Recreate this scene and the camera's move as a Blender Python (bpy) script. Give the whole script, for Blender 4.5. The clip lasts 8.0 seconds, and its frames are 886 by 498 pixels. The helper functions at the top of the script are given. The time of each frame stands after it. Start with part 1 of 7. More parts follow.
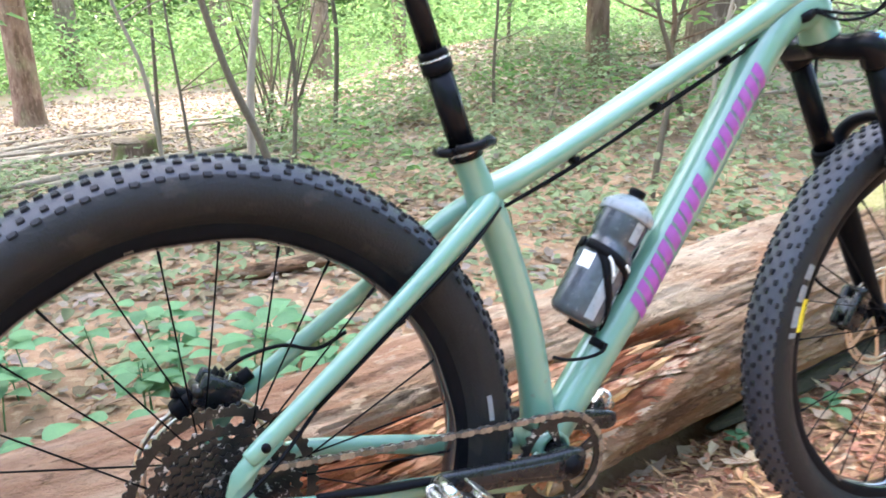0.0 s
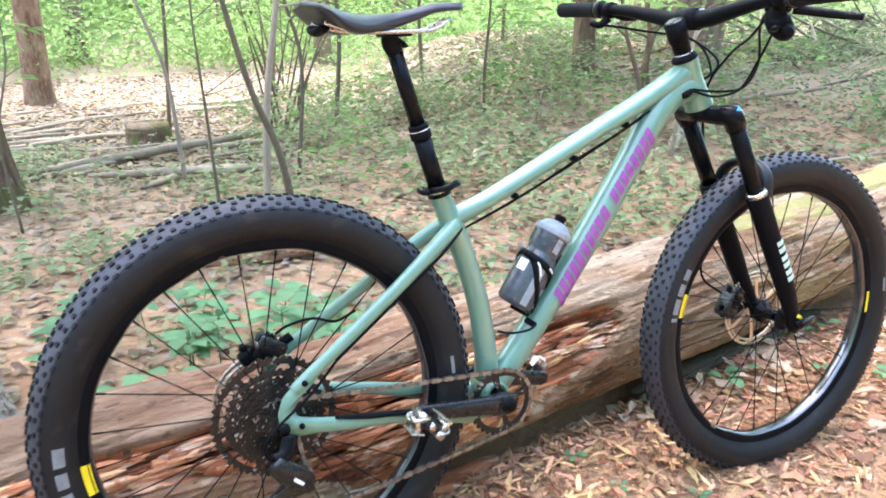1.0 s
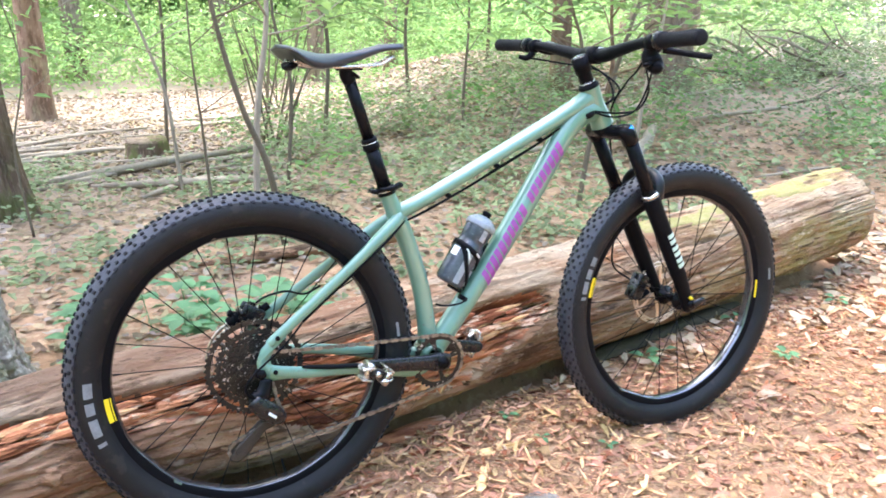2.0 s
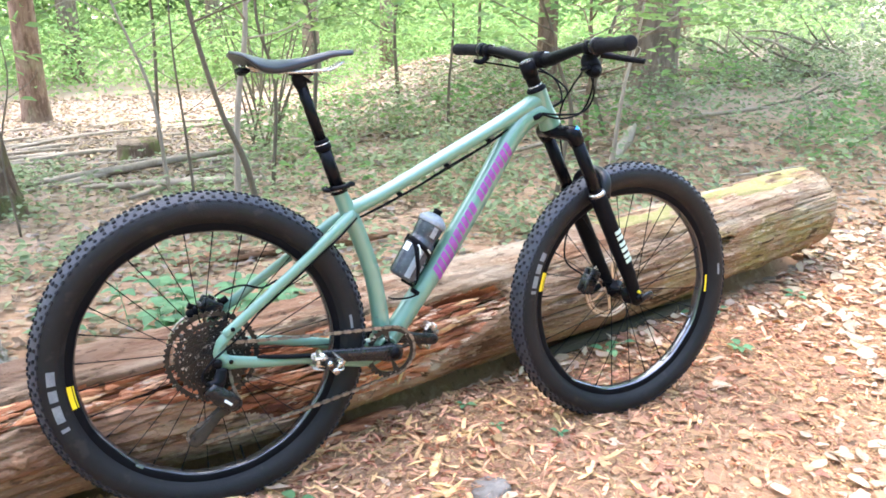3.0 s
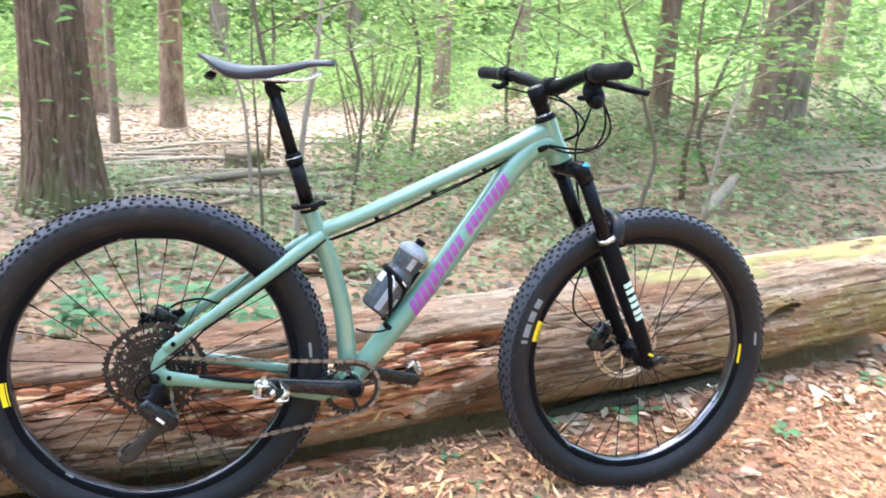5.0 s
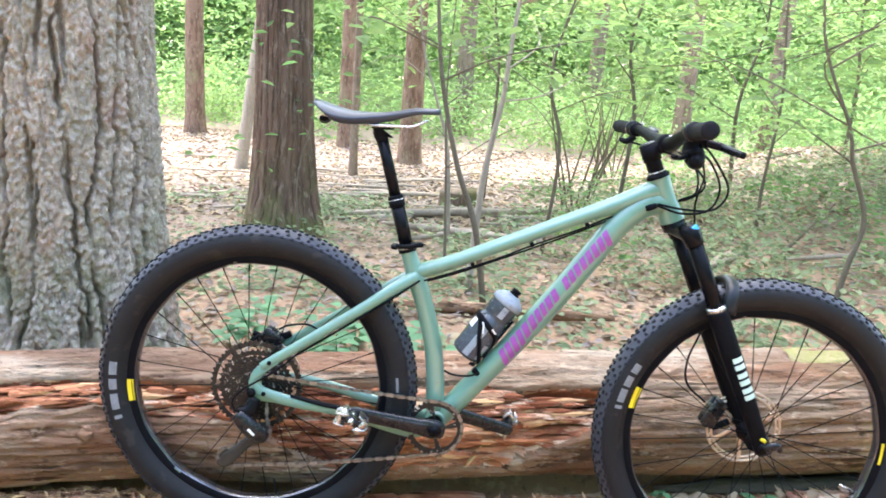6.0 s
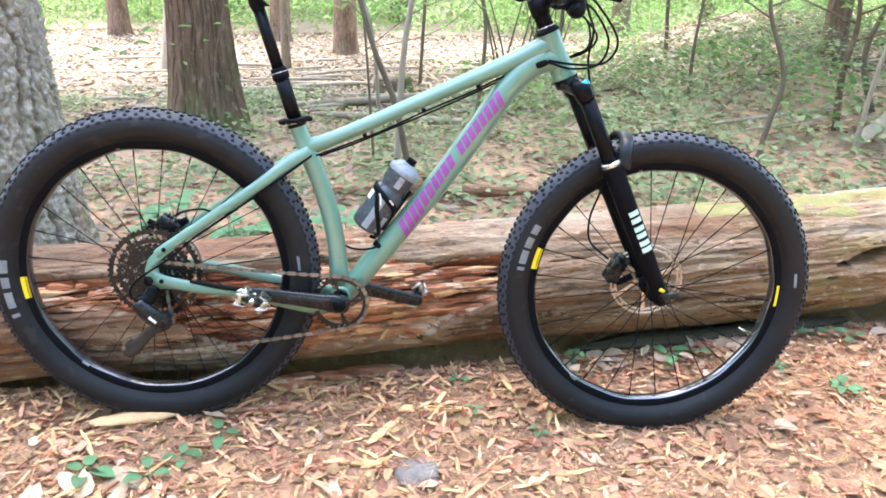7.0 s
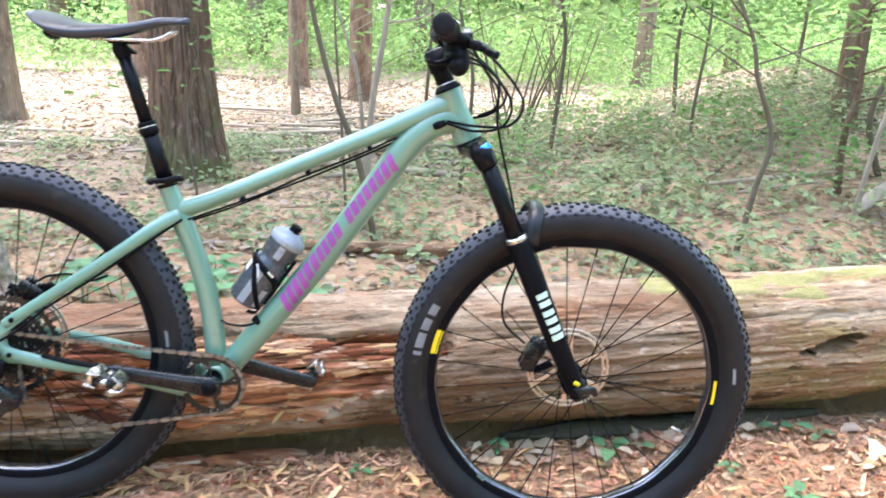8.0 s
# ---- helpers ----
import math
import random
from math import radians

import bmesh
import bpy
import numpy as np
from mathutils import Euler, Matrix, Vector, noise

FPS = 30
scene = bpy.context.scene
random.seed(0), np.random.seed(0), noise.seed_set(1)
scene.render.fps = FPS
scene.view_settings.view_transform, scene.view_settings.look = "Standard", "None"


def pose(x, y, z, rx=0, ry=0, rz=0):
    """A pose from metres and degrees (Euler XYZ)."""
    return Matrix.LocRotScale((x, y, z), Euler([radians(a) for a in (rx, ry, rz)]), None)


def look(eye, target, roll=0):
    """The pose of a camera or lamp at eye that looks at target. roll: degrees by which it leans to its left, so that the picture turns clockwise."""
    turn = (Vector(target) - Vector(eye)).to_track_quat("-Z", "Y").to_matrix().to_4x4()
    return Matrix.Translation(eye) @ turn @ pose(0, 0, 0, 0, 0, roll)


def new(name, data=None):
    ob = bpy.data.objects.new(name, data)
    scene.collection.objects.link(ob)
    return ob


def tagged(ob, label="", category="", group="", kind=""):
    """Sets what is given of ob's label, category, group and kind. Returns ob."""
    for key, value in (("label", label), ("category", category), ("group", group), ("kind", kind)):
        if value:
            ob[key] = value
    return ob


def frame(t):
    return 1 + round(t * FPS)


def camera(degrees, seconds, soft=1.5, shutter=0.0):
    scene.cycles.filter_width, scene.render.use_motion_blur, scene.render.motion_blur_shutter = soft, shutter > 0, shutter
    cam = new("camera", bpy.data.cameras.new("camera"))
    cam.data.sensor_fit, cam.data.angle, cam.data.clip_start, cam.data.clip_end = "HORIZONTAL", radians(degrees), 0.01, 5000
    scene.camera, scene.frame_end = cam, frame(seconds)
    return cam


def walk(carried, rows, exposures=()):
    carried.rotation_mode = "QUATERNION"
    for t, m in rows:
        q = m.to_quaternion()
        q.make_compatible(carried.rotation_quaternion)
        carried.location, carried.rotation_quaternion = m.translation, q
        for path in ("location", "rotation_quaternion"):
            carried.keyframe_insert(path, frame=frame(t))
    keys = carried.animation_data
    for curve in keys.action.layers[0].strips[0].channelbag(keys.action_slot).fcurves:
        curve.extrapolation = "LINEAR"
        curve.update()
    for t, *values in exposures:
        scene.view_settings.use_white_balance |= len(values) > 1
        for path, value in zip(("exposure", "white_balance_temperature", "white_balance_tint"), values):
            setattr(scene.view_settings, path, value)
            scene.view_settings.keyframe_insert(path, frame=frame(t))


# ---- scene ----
cam = camera(57.2, 8.0, 1.7, 0.3)
PATH = [
    (0, (-0.149, -0.784, 0.921), (0.738, 0.889, 0.278), -0.6),
    (0.5, (-0.214, -0.97, 1.068), (0.703, 0.672, 0.388), 0.5),
    (1, (-0.326, -1.173, 1.115), (0.566, 0.479, 0.428), 0.9),
    (1.5, (-0.423, -1.384, 1.163), (0.479, 0.264, 0.477), 1.2),
    (2, (-0.409, -1.558, 1.188), (0.5, 0.101, 0.538), 1.2),
    (2.2, (-0.397, -1.614, 1.224), (0.506, 0.041, 0.558), 0.9),
    (3.3, (-0.334, -1.703, 1.196), (0.569, -0.035, 0.564), 1.1),
    (3.5, (-0.326, -1.712, 1.187), (0.531, -0.014, 0.569), 1.4),
    (4, (-0.267, -1.72, 1.181), (0.528, 0.012, 0.575), 2.8),
    (4.2, (-0.218, -1.708, 1.171), (0.569, 0.028, 0.564), 2.9),
    (5.3, (0.14, -1.683, 1.179), (0.572, 0.187, 0.616), 4.2),
    (5.5, (0.207, -1.702, 1.194), (0.46, 0.206, 0.651), 4.3),
    (6, (0.346, -1.747, 1.21), (0.406, 0.182, 0.686), 4.3),
    (6.5, (0.433, -1.784, 1.183), (0.595, 0.089, 0.499), 2.6),
    (7, (0.485, -1.744, 1.16), (0.659, 0.095, 0.393), 1.6),
    (7.5, (0.625, -1.646, 1.142), (0.74, 0.221, 0.433), 2.1),
    (8, (0.785, -1.542, 1.155), (0.892, 0.341, 0.491), 2.6),
]
walk(cam, [(t, look(eye, target, roll)) for t, eye, target, roll in PATH], [(0.0, 3.56, 6200, 14), (8.0, 3.56, 6200, 14)])

# ---- light: bright overcast daylight that falls through a forest canopy ----
SUN_ELEVATION, SUN_TURN = 66.0, -20.0
world = bpy.data.worlds.new("sky")
scene.world = world
world.use_nodes = True
wn = world.node_tree
sky = wn.nodes.new("ShaderNodeTexSky")
sky.sky_type = "NISHITA"
sky.sun_disc = False
sky.sun_elevation, sky.sun_rotation = radians(SUN_ELEVATION), radians(SUN_TURN)
sky.dust_density, sky.air_density = 4.0, 1.0
wn.links.new(sky.outputs[0], wn.nodes["Background"].inputs[0])
wn.nodes["Background"].inputs[1].default_value = 0.15
sun_data = bpy.data.lights.new("sun", "SUN")
sun_data.energy, sun_data.angle, sun_data.color = 1.35, radians(10), (1.0, 0.96, 0.90)
sun = new("sun", sun_data)
_a, _e = radians(SUN_TURN), radians(SUN_ELEVATION)
SUN_WAY = Vector((math.sin(_a) * math.cos(_e), math.cos(_a) * math.cos(_e), math.sin(_e)))
sun.matrix_world = look(SUN_WAY * 30, (0, 0, 0))


# ---- materials ----
def surf(name, col, col2=None, scale=8.0, rough=0.5, metal=0.0, bump=0.0, bump_scale=60.0, coat=0.0, stretch=(1, 1, 1),
         island=0.0, obj=0.0, through_light=0.0, fleck=None, fleck_scale=30.0, fleck_at=0.62, spec=0.5, rough_var=0.12, edge=0.14):
    """A surface that mixes two colours at two scales, with its own grain and relief."""
    m = bpy.data.materials.new(name)
    m.use_nodes = True
    nt = m.node_tree
    n, l = nt.nodes, nt.links
    b = n["Principled BSDF"]
    co = n.new("ShaderNodeTexCoord")
    mp = n.new("ShaderNodeMapping")
    mp.inputs["Scale"].default_value = stretch
    l.new(co.outputs["Object"], mp.inputs["Vector"])

    def tex(s, detail=4.0, ro=0.6):
        t = n.new("ShaderNodeTexNoise")
        t.inputs["Scale"].default_value, t.inputs["Detail"].default_value, t.inputs["Roughness"].default_value = s, detail, ro
        l.new(mp.outputs[0], t.inputs["Vector"])
        return t

    big, small = tex(scale), tex(scale * 7.3)
    mix = n.new("ShaderNodeMix")
    mix.data_type = "RGBA"
    add = n.new("ShaderNodeMath")
    add.operation = "MULTIPLY_ADD"
    add.inputs[1].default_value = 0.5
    half = n.new("ShaderNodeMath")
    half.operation = "MULTIPLY"
    half.inputs[1].default_value = 0.5
    l.new(small.outputs[0], half.inputs[0])
    l.new(big.outputs[0], add.inputs[0])
    l.new(half.outputs[0], add.inputs[2])
    ramp = n.new("ShaderNodeMapRange")
    ramp.inputs[1].default_value, ramp.inputs[2].default_value = 0.5 - edge, 0.5 + edge
    l.new(add.outputs[0], ramp.inputs[0])
    l.new(ramp.outputs[0], mix.inputs[0])
    c2 = col2 or tuple(c * 0.8 for c in col)
    mix.inputs[6].default_value, mix.inputs[7].default_value = (*col, 1), (*c2, 1)
    out = mix.outputs[2]
    if fleck:
        ft = tex(fleck_scale, 3.0)
        fr = n.new("ShaderNodeMapRange")
        fr.inputs[1].default_value, fr.inputs[2].default_value = fleck_at, fleck_at + 0.06
        l.new(ft.outputs[0], fr.inputs[0])
        fm = n.new("ShaderNodeMix")
        fm.data_type = "RGBA"
        l.new(fr.outputs[0], fm.inputs[0])
        l.new(out, fm.inputs[6])
        fm.inputs[7].default_value = (*fleck, 1)
        out = fm.outputs[2]
    if island or obj:
        src = n.new("ShaderNodeNewGeometry").outputs["Random Per Island"] if island else n.new("ShaderNodeObjectInfo").outputs["Random"]
        hs = n.new("ShaderNodeHueSaturation")
        vr = n.new("ShaderNodeMapRange")
        k = island or obj
        vr.inputs[3].default_value, vr.inputs[4].default_value = 1 - k, 1 + k
        l.new(src, vr.inputs[0])
        l.new(vr.outputs[0], hs.inputs["Value"])
        wob = n.new("ShaderNodeMath")
        wob.operation = "MULTIPLY"
        wob.inputs[1].default_value = 37.0
        fra = n.new("ShaderNodeMath")
        fra.operation = "FRACT"
        hr = n.new("ShaderNodeMapRange")
        hr.inputs[3].default_value, hr.inputs[4].default_value = 0.5 - 0.05 * k, 0.5 + 0.05 * k
        l.new(src, wob.inputs[0])
        l.new(wob.outputs[0], fra.inputs[0])
        l.new(fra.outputs[0], hr.inputs[0])
        l.new(hr.outputs[0], hs.inputs["Hue"])
        l.new(out, hs.inputs["Color"])
        out = hs.outputs[0]
    l.new(out, b.inputs["Base Color"])
    rr = n.new("ShaderNodeMapRange")
    rr.inputs[3].default_value, rr.inputs[4].default_value = max(0.02, rough - rough_var), min(1, rough + rough_var)
    l.new(small.outputs[0], rr.inputs[0])
    l.new(rr.outputs[0], b.inputs["Roughness"])
    b.inputs["Metallic"].default_value = metal
    b.inputs["Specular IOR Level"].default_value = spec
    b.inputs["Coat Weight"].default_value = coat
    b.inputs["Coat Roughness"].default_value = 0.08
    if bump:
        bt = tex(bump_scale, 6.0, 0.65)
        bp = n.new("ShaderNodeBump")
        bp.inputs["Strength"].default_value, bp.inputs["Distance"].default_value = min(1.0, bump), 0.01
        l.new(bt.outputs[0], bp.inputs["Height"])
        l.new(bp.outputs[0], b.inputs["Normal"])
    if through_light:
        tr = n.new("ShaderNodeBsdfTranslucent")
        l.new(out, tr.inputs[0])
        ms = n.new("ShaderNodeMixShader")
        ms.inputs[0].default_value = through_light
        l.new(b.outputs[0], ms.inputs[1])
        l.new(tr.outputs[0], ms.inputs[2])
        l.new(ms.outputs[0], n["Material Output"].inputs[0])
    return m


PAINT = surf("sage_paint", (0.122, 0.246, 0.188), (0.110, 0.228, 0.174), 3, 0.34, coat=0.8, rough_var=0.06, fleck=(0.12, 0.16, 0.13), fleck_scale=45, fleck_at=0.68)
MAGENTA = surf("magenta_decal", (0.27, 0.05, 0.29), (0.23, 0.055, 0.25), 12, 0.4)
RUBBER = surf("tyre_sidewall", (0.0075, 0.0080, 0.0100), (0.0125, 0.0128, 0.0150), 7, 0.52, bump=0.25, bump_scale=300, fleck=(0.022, 0.020, 0.020), fleck_scale=22, fleck_at=0.62, spec=0.24)
# bluer and paler than the sidewall: the sky's sheen is in the colour
TREADBASE = surf("sky_tinted_tread_rubber", (0.026, 0.029, 0.042), (0.038, 0.042, 0.057), 12, 0.5, bump=0.2, bump_scale=300, spec=0.5)
KNOB = surf("knob_rubber", (0.006, 0.007, 0.011), (0.012, 0.013, 0.018), 14, 0.5, bump=0.2, bump_scale=300, spec=0.25)
BLACK = surf("black_alloy", (0.0035, 0.0037, 0.0052), (0.0060, 0.0063, 0.0082), 10, 0.22, rough_var=0.07, spec=0.10)
CRANKBLACK = surf("polished_black_alloy", (0.006, 0.0066, 0.0085), (0.010, 0.0108, 0.013), 14, 0.28, coat=0.25, rough_var=0.10, spec=0.25, fleck=(0.10, 0.098, 0.095), fleck_scale=90, fleck_at=0.70)
SATIN = surf("satin_black", (0.0032, 0.0036, 0.0052), (0.0054, 0.0059, 0.0080), 14, 0.46, spec=0.06, bump=0.15, bump_scale=250)
RIM = surf("rim_black", (0.13, 0.133, 0.14), (0.16, 0.163, 0.17), 9, 0.16, bump=0.12, bump_scale=14, metal=0.85, coat=0.5, spec=0.5, rough_var=0.05)
DUSTY = surf("dusty_cage", (0.030, 0.026, 0.023), (0.060, 0.050, 0.042), 40, 0.6, metal=0.3, bump=0.3, bump_scale=160, spec=0.3)
STEEL = surf("steel", (0.55, 0.54, 0.52), (0.42, 0.41, 0.40), 20, 0.28, metal=1.0)
# the pale flecks are painted glints, as on sprocket teeth
DARKSTEEL = surf("glint_flecked_dark_steel", (0.008, 0.008, 0.008), (0.022, 0.021, 0.020), 60, 0.32, metal=0.3, fleck=(0.42, 0.40, 0.38), fleck_scale=110, fleck_at=0.62, spec=0.4)
CHAIN_IN = surf("chain_inner_link", (0.10, 0.09, 0.08), (0.17, 0.155, 0.14), 60, 0.45, metal=0.6)
CHAIN = surf("worn_chain", (0.17, 0.155, 0.14), (0.30, 0.28, 0.26), 60, 0.42, metal=0.9, island=0.3)
ROTOR = surf("rotor_steel", (0.76, 0.63, 0.51), (0.56, 0.46, 0.37), 25, 0.35, metal=0.9)
YELLOW = surf("yellow_decal", (0.80, 0.62, 0.01), (0.74, 0.56, 0.01), 20, 0.4)
GREYMARK = surf("grey_sidewall_print", (0.22, 0.235, 0.26), (0.14, 0.15, 0.17), 40, 0.6)
MINT = surf("mint_decal", (0.50, 0.63, 0.55), (0.43, 0.56, 0.49), 20, 0.4)
BLUE = surf("blue_anodised", (0.015, 0.26, 0.55), (0.01, 0.22, 0.5), 20, 0.25, metal=0.5, coat=0.4)
SMOKE = surf("smoke_plastic", (0.030, 0.037, 0.048), (0.060, 0.070, 0.086), 12, 0.24, bump=0.1, bump_scale=120)
CLEARGREY = surf("clear_grey_plastic", (0.17, 0.20, 0.235), (0.25, 0.28, 0.32), 14, 0.30)
WHITEPRINT = surf("white_print", (0.75, 0.76, 0.76), (0.68, 0.69, 0.7), 20, 0.45)
SADDLE = surf("saddle_cover", (0.013, 0.017, 0.029), (0.019, 0.024, 0.039), 8, 0.36, bump=0.03, bump_scale=400, spec=0.5, rough_var=0.06)
GRIP = surf("grip_rubber", (0.0075, 0.008, 0.0105), (0.012, 0.0128, 0.016), 20, 0.7, spec=0.1, bump=0.4, bump_scale=300)



def layered(name, layers, base, rough=0.9, bumps=((60, 1.0, 0.01),), spec=0.1):
    """Bark or bare wood: base colour, then layers (colour, noise scale, stretch, from, to, strength, height range or None)."""
    m = bpy.data.materials.new(name)
    m.use_nodes = True
    n, l = m.node_tree.nodes, m.node_tree.links
    b = n["Principled BSDF"]
    co = n.new("ShaderNodeTexCoord")
    sep = n.new("ShaderNodeSeparateXYZ")
    l.new(co.outputs["Object"], sep.inputs[0])

    def tex(s, stretch, detail=5.0, ro=0.62):
        mp = n.new("ShaderNodeMapping")
        mp.inputs["Scale"].default_value = stretch
        mp.inputs["Location"].default_value = (s * 0.37, s * 0.11, s * 0.73)
        l.new(co.outputs["Object"], mp.inputs["Vector"])
        t = n.new("ShaderNodeTexNoise")
        t.inputs["Scale"].default_value, t.inputs["Detail"].default_value, t.inputs["Roughness"].default_value = s, detail, ro
        l.new(mp.outputs[0], t.inputs["Vector"])
        return t.outputs[0]

    rgb = n.new("ShaderNodeRGB")
    rgb.outputs[0].default_value = (*base, 1)
    out = rgb.outputs[0]
    for col, s, stretch, lo, hi, k, zone in layers:
        mr = n.new("ShaderNodeMapRange")
        mr.inputs[1].default_value, mr.inputs[2].default_value, mr.inputs[4].default_value = lo, hi, k
        l.new(tex(s, stretch), mr.inputs[0])
        fac = mr.outputs[0]
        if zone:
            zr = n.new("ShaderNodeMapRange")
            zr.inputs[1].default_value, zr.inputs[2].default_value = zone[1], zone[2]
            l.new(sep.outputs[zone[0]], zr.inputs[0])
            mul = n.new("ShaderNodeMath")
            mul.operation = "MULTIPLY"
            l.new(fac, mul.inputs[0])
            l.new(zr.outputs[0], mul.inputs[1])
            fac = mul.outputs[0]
        mix = n.new("ShaderNodeMix")
        mix.data_type = "RGBA"
        l.new(fac, mix.inputs[0])
        l.new(out, mix.inputs[6])
        mix.inputs[7].default_value = (*col, 1)
        out = mix.outputs[2]
    l.new(out, b.inputs["Base Color"])
    b.inputs["Roughness"].default_value = rough
    b.inputs["Specular IOR Level"].default_value = spec
    normal = None
    for s, k, dist in [q[:3] for q in bumps]:
        stretch = [q[3] for q in bumps if q[0] == s and len(q) > 3]
        bp = n.new("ShaderNodeBump")
        bp.inputs["Strength"].default_value, bp.inputs["Distance"].default_value = k, dist
        l.new(tex(s, stretch[0] if stretch else (1, 1, 1), 6.0, 0.7), bp.inputs["Height"])
        if normal:
            l.new(normal, bp.inputs["Normal"])
        normal = bp.outputs[0]
    l.new(normal, b.inputs["Normal"])
    return m


BARK_GREY = layered("grey_furrowed_bark", [
    ((0.27, 0.225, 0.18), 38, (1, 1, 0.75), 0.44, 0.60, 0.85, None),
    ((0.60, 0.54, 0.46), 85, (1, 1, 0.9), 0.52, 0.64, 0.8, None),
    ((0.36, 0.20, 0.15), 5.5, (1, 1, 0.45), 0.60, 0.68, 0.65, None),
    ((0.31, 0.295, 0.225), 7, (1, 1, 0.5), 0.48, 0.62, 0.4, None),
    ((0.15, 0.17, 0.07), 11, (1, 1, 0.6), 0.42, 0.62, 0.8, (2, 0.75, 0.10)),
], (0.445, 0.380, 0.310), 0.95, ((26, 0.6, 0.012, (1, 1, 0.7)), (95, 1.0, 0.008)), 0.08)
BARK_BROWN = layered("brown_ridged_bark", [
    ((0.105, 0.07, 0.05), 16, (1, 1, 0.2), 0.44, 0.60, 0.85, None),
    ((0.27, 0.20, 0.15), 34, (1, 1, 0.3), 0.54, 0.64, 0.8, None),
    ((0.17, 0.10, 0.07), 4, (1, 1, 0.4), 0.52, 0.64, 0.6, None),
    ((0.12, 0.15, 0.045), 7, (1, 1, 0.6), 0.42, 0.58, 0.85, (2, 0.40, -0.30)),
], (0.175, 0.120, 0.086), 0.95, ((24, 0.8, 0.014, (1, 1, 0.25)), (80, 0.9, 0.007, (1, 1, 0.5))), 0.1)
BARK_FAR = layered("greyish_brown_bark", [
    ((0.13, 0.095, 0.07), 14, (1, 1, 0.25), 0.44, 0.60, 0.85, None),
    ((0.34, 0.265, 0.205), 30, (1, 1, 0.35), 0.54, 0.64, 0.8, None),
    ((0.22, 0.20, 0.14), 3.5, (1, 1, 0.5), 0.52, 0.66, 0.5, None),
], (0.24, 0.18, 0.135), 0.95, ((22, 0.8, 0.015, (1, 1, 0.3)), (75, 0.9, 0.007, (1, 1, 0.55))), 0.1)
BARK_RED = layered("reddish_bark", [
    ((0.12, 0.075, 0.052), 13, (1, 1, 0.3), 0.45, 0.60, 0.85, None),
    ((0.31, 0.225, 0.165), 26, (1, 1, 0.4), 0.54, 0.64, 0.8, None),
    ((0.24, 0.23, 0.13), 4, (1, 1, 0.5), 0.52, 0.66, 0.5, None),
], (0.22, 0.145, 0.105), 0.95, ((20, 0.8, 0.016, (1, 1, 0.35)), (70, 0.9, 0.008, (1, 1, 0.6))), 0.1)
BARK_PALE = surf("pale_bark", (0.40, 0.335, 0.27), (0.27, 0.22, 0.17), 8, 0.85, bump=0.6, bump_scale=40, stretch=(1, 1, 0.3), spec=0.2)
STEM = surf("sapling_bark", (0.125, 0.098, 0.07), (0.17, 0.14, 0.10), 12, 0.85, bump=0.4, bump_scale=90, spec=0.2)
ALONG = (0.26, 1, 1)
LOGBARK = layered("weathered_log", [
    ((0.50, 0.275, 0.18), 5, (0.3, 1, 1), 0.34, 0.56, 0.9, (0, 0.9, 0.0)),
    ((0.19, 0.12, 0.075), 6, ALONG, 0.50, 0.63, 0.8, None),
    ((0.40, 0.275, 0.175), 13, ALONG, 0.53, 0.62, 0.8, None),
    ((0.28, 0.225, 0.17), 3.5, (0.4, 1, 1), 0.52, 0.64, 0.6, None),
    ((0.34, 0.165, 0.085), 7, (0.35, 1, 1), 0.57, 0.66, 0.6, None),
    ((0.31, 0.27, 0.095), 9, (0.6, 1, 1), 0.47, 0.61, 0.6, (0, 1.2, 2.2)),
    ((0.055, 0.032, 0.02), 19, (0.14, 1, 1), 0.59, 0.64, 0.85, None),
    # pale tone that grows towards the top of the log
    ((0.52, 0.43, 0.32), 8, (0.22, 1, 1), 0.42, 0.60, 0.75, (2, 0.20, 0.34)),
    ((0.58, 0.44, 0.31), 40, (0.5, 1, 1), 0.57, 0.65, 0.75, None),
    ((0.17, 0.085, 0.05), 2.6, (0.35, 1, 1), 0.50, 0.62, 0.75, None),
    ((0.10, 0.062, 0.04), 52, (0.4, 1, 1), 0.60, 0.66, 0.8, None),
], (0.33, 0.195, 0.115), 0.9, ((22, 1.0, 0.018, ALONG), (70, 1.0, 0.011, (0.5, 1, 1))), 0.12)
ROTWOOD = layered("split_orange_wood", [
    ((0.25, 0.085, 0.045), 9, (0.3, 1, 1), 0.48, 0.57, 0.9, None),
    ((0.80, 0.49, 0.32), 14, (0.22, 1, 1), 0.52, 0.59, 0.9, None),
    ((0.10, 0.036, 0.022), 24, (0.16, 1, 1), 0.56, 0.61, 0.9, None),
    ((0.84, 0.65, 0.48), 40, (0.22, 1, 1), 0.58, 0.63, 0.8, None),
], (0.56, 0.232, 0.12), 0.9, ((30, 1.0, 0.016, (0.4, 1, 1)), (110, 1.0, 0.006, (0.5, 1, 1))), 0.12)
DARKBARK = surf("dark_mossy_bark", (0.060, 0.055, 0.038), (0.115, 0.092, 0.066), 14, 0.9, bump=0.9, bump_scale=70, stretch=(0.4, 1, 1), spec=0.2)
MOSS = surf("moss", (0.25, 0.245, 0.075), (0.36, 0.30, 0.16), 30, 0.95, bump=0.8, bump_scale=160, spec=0.1)
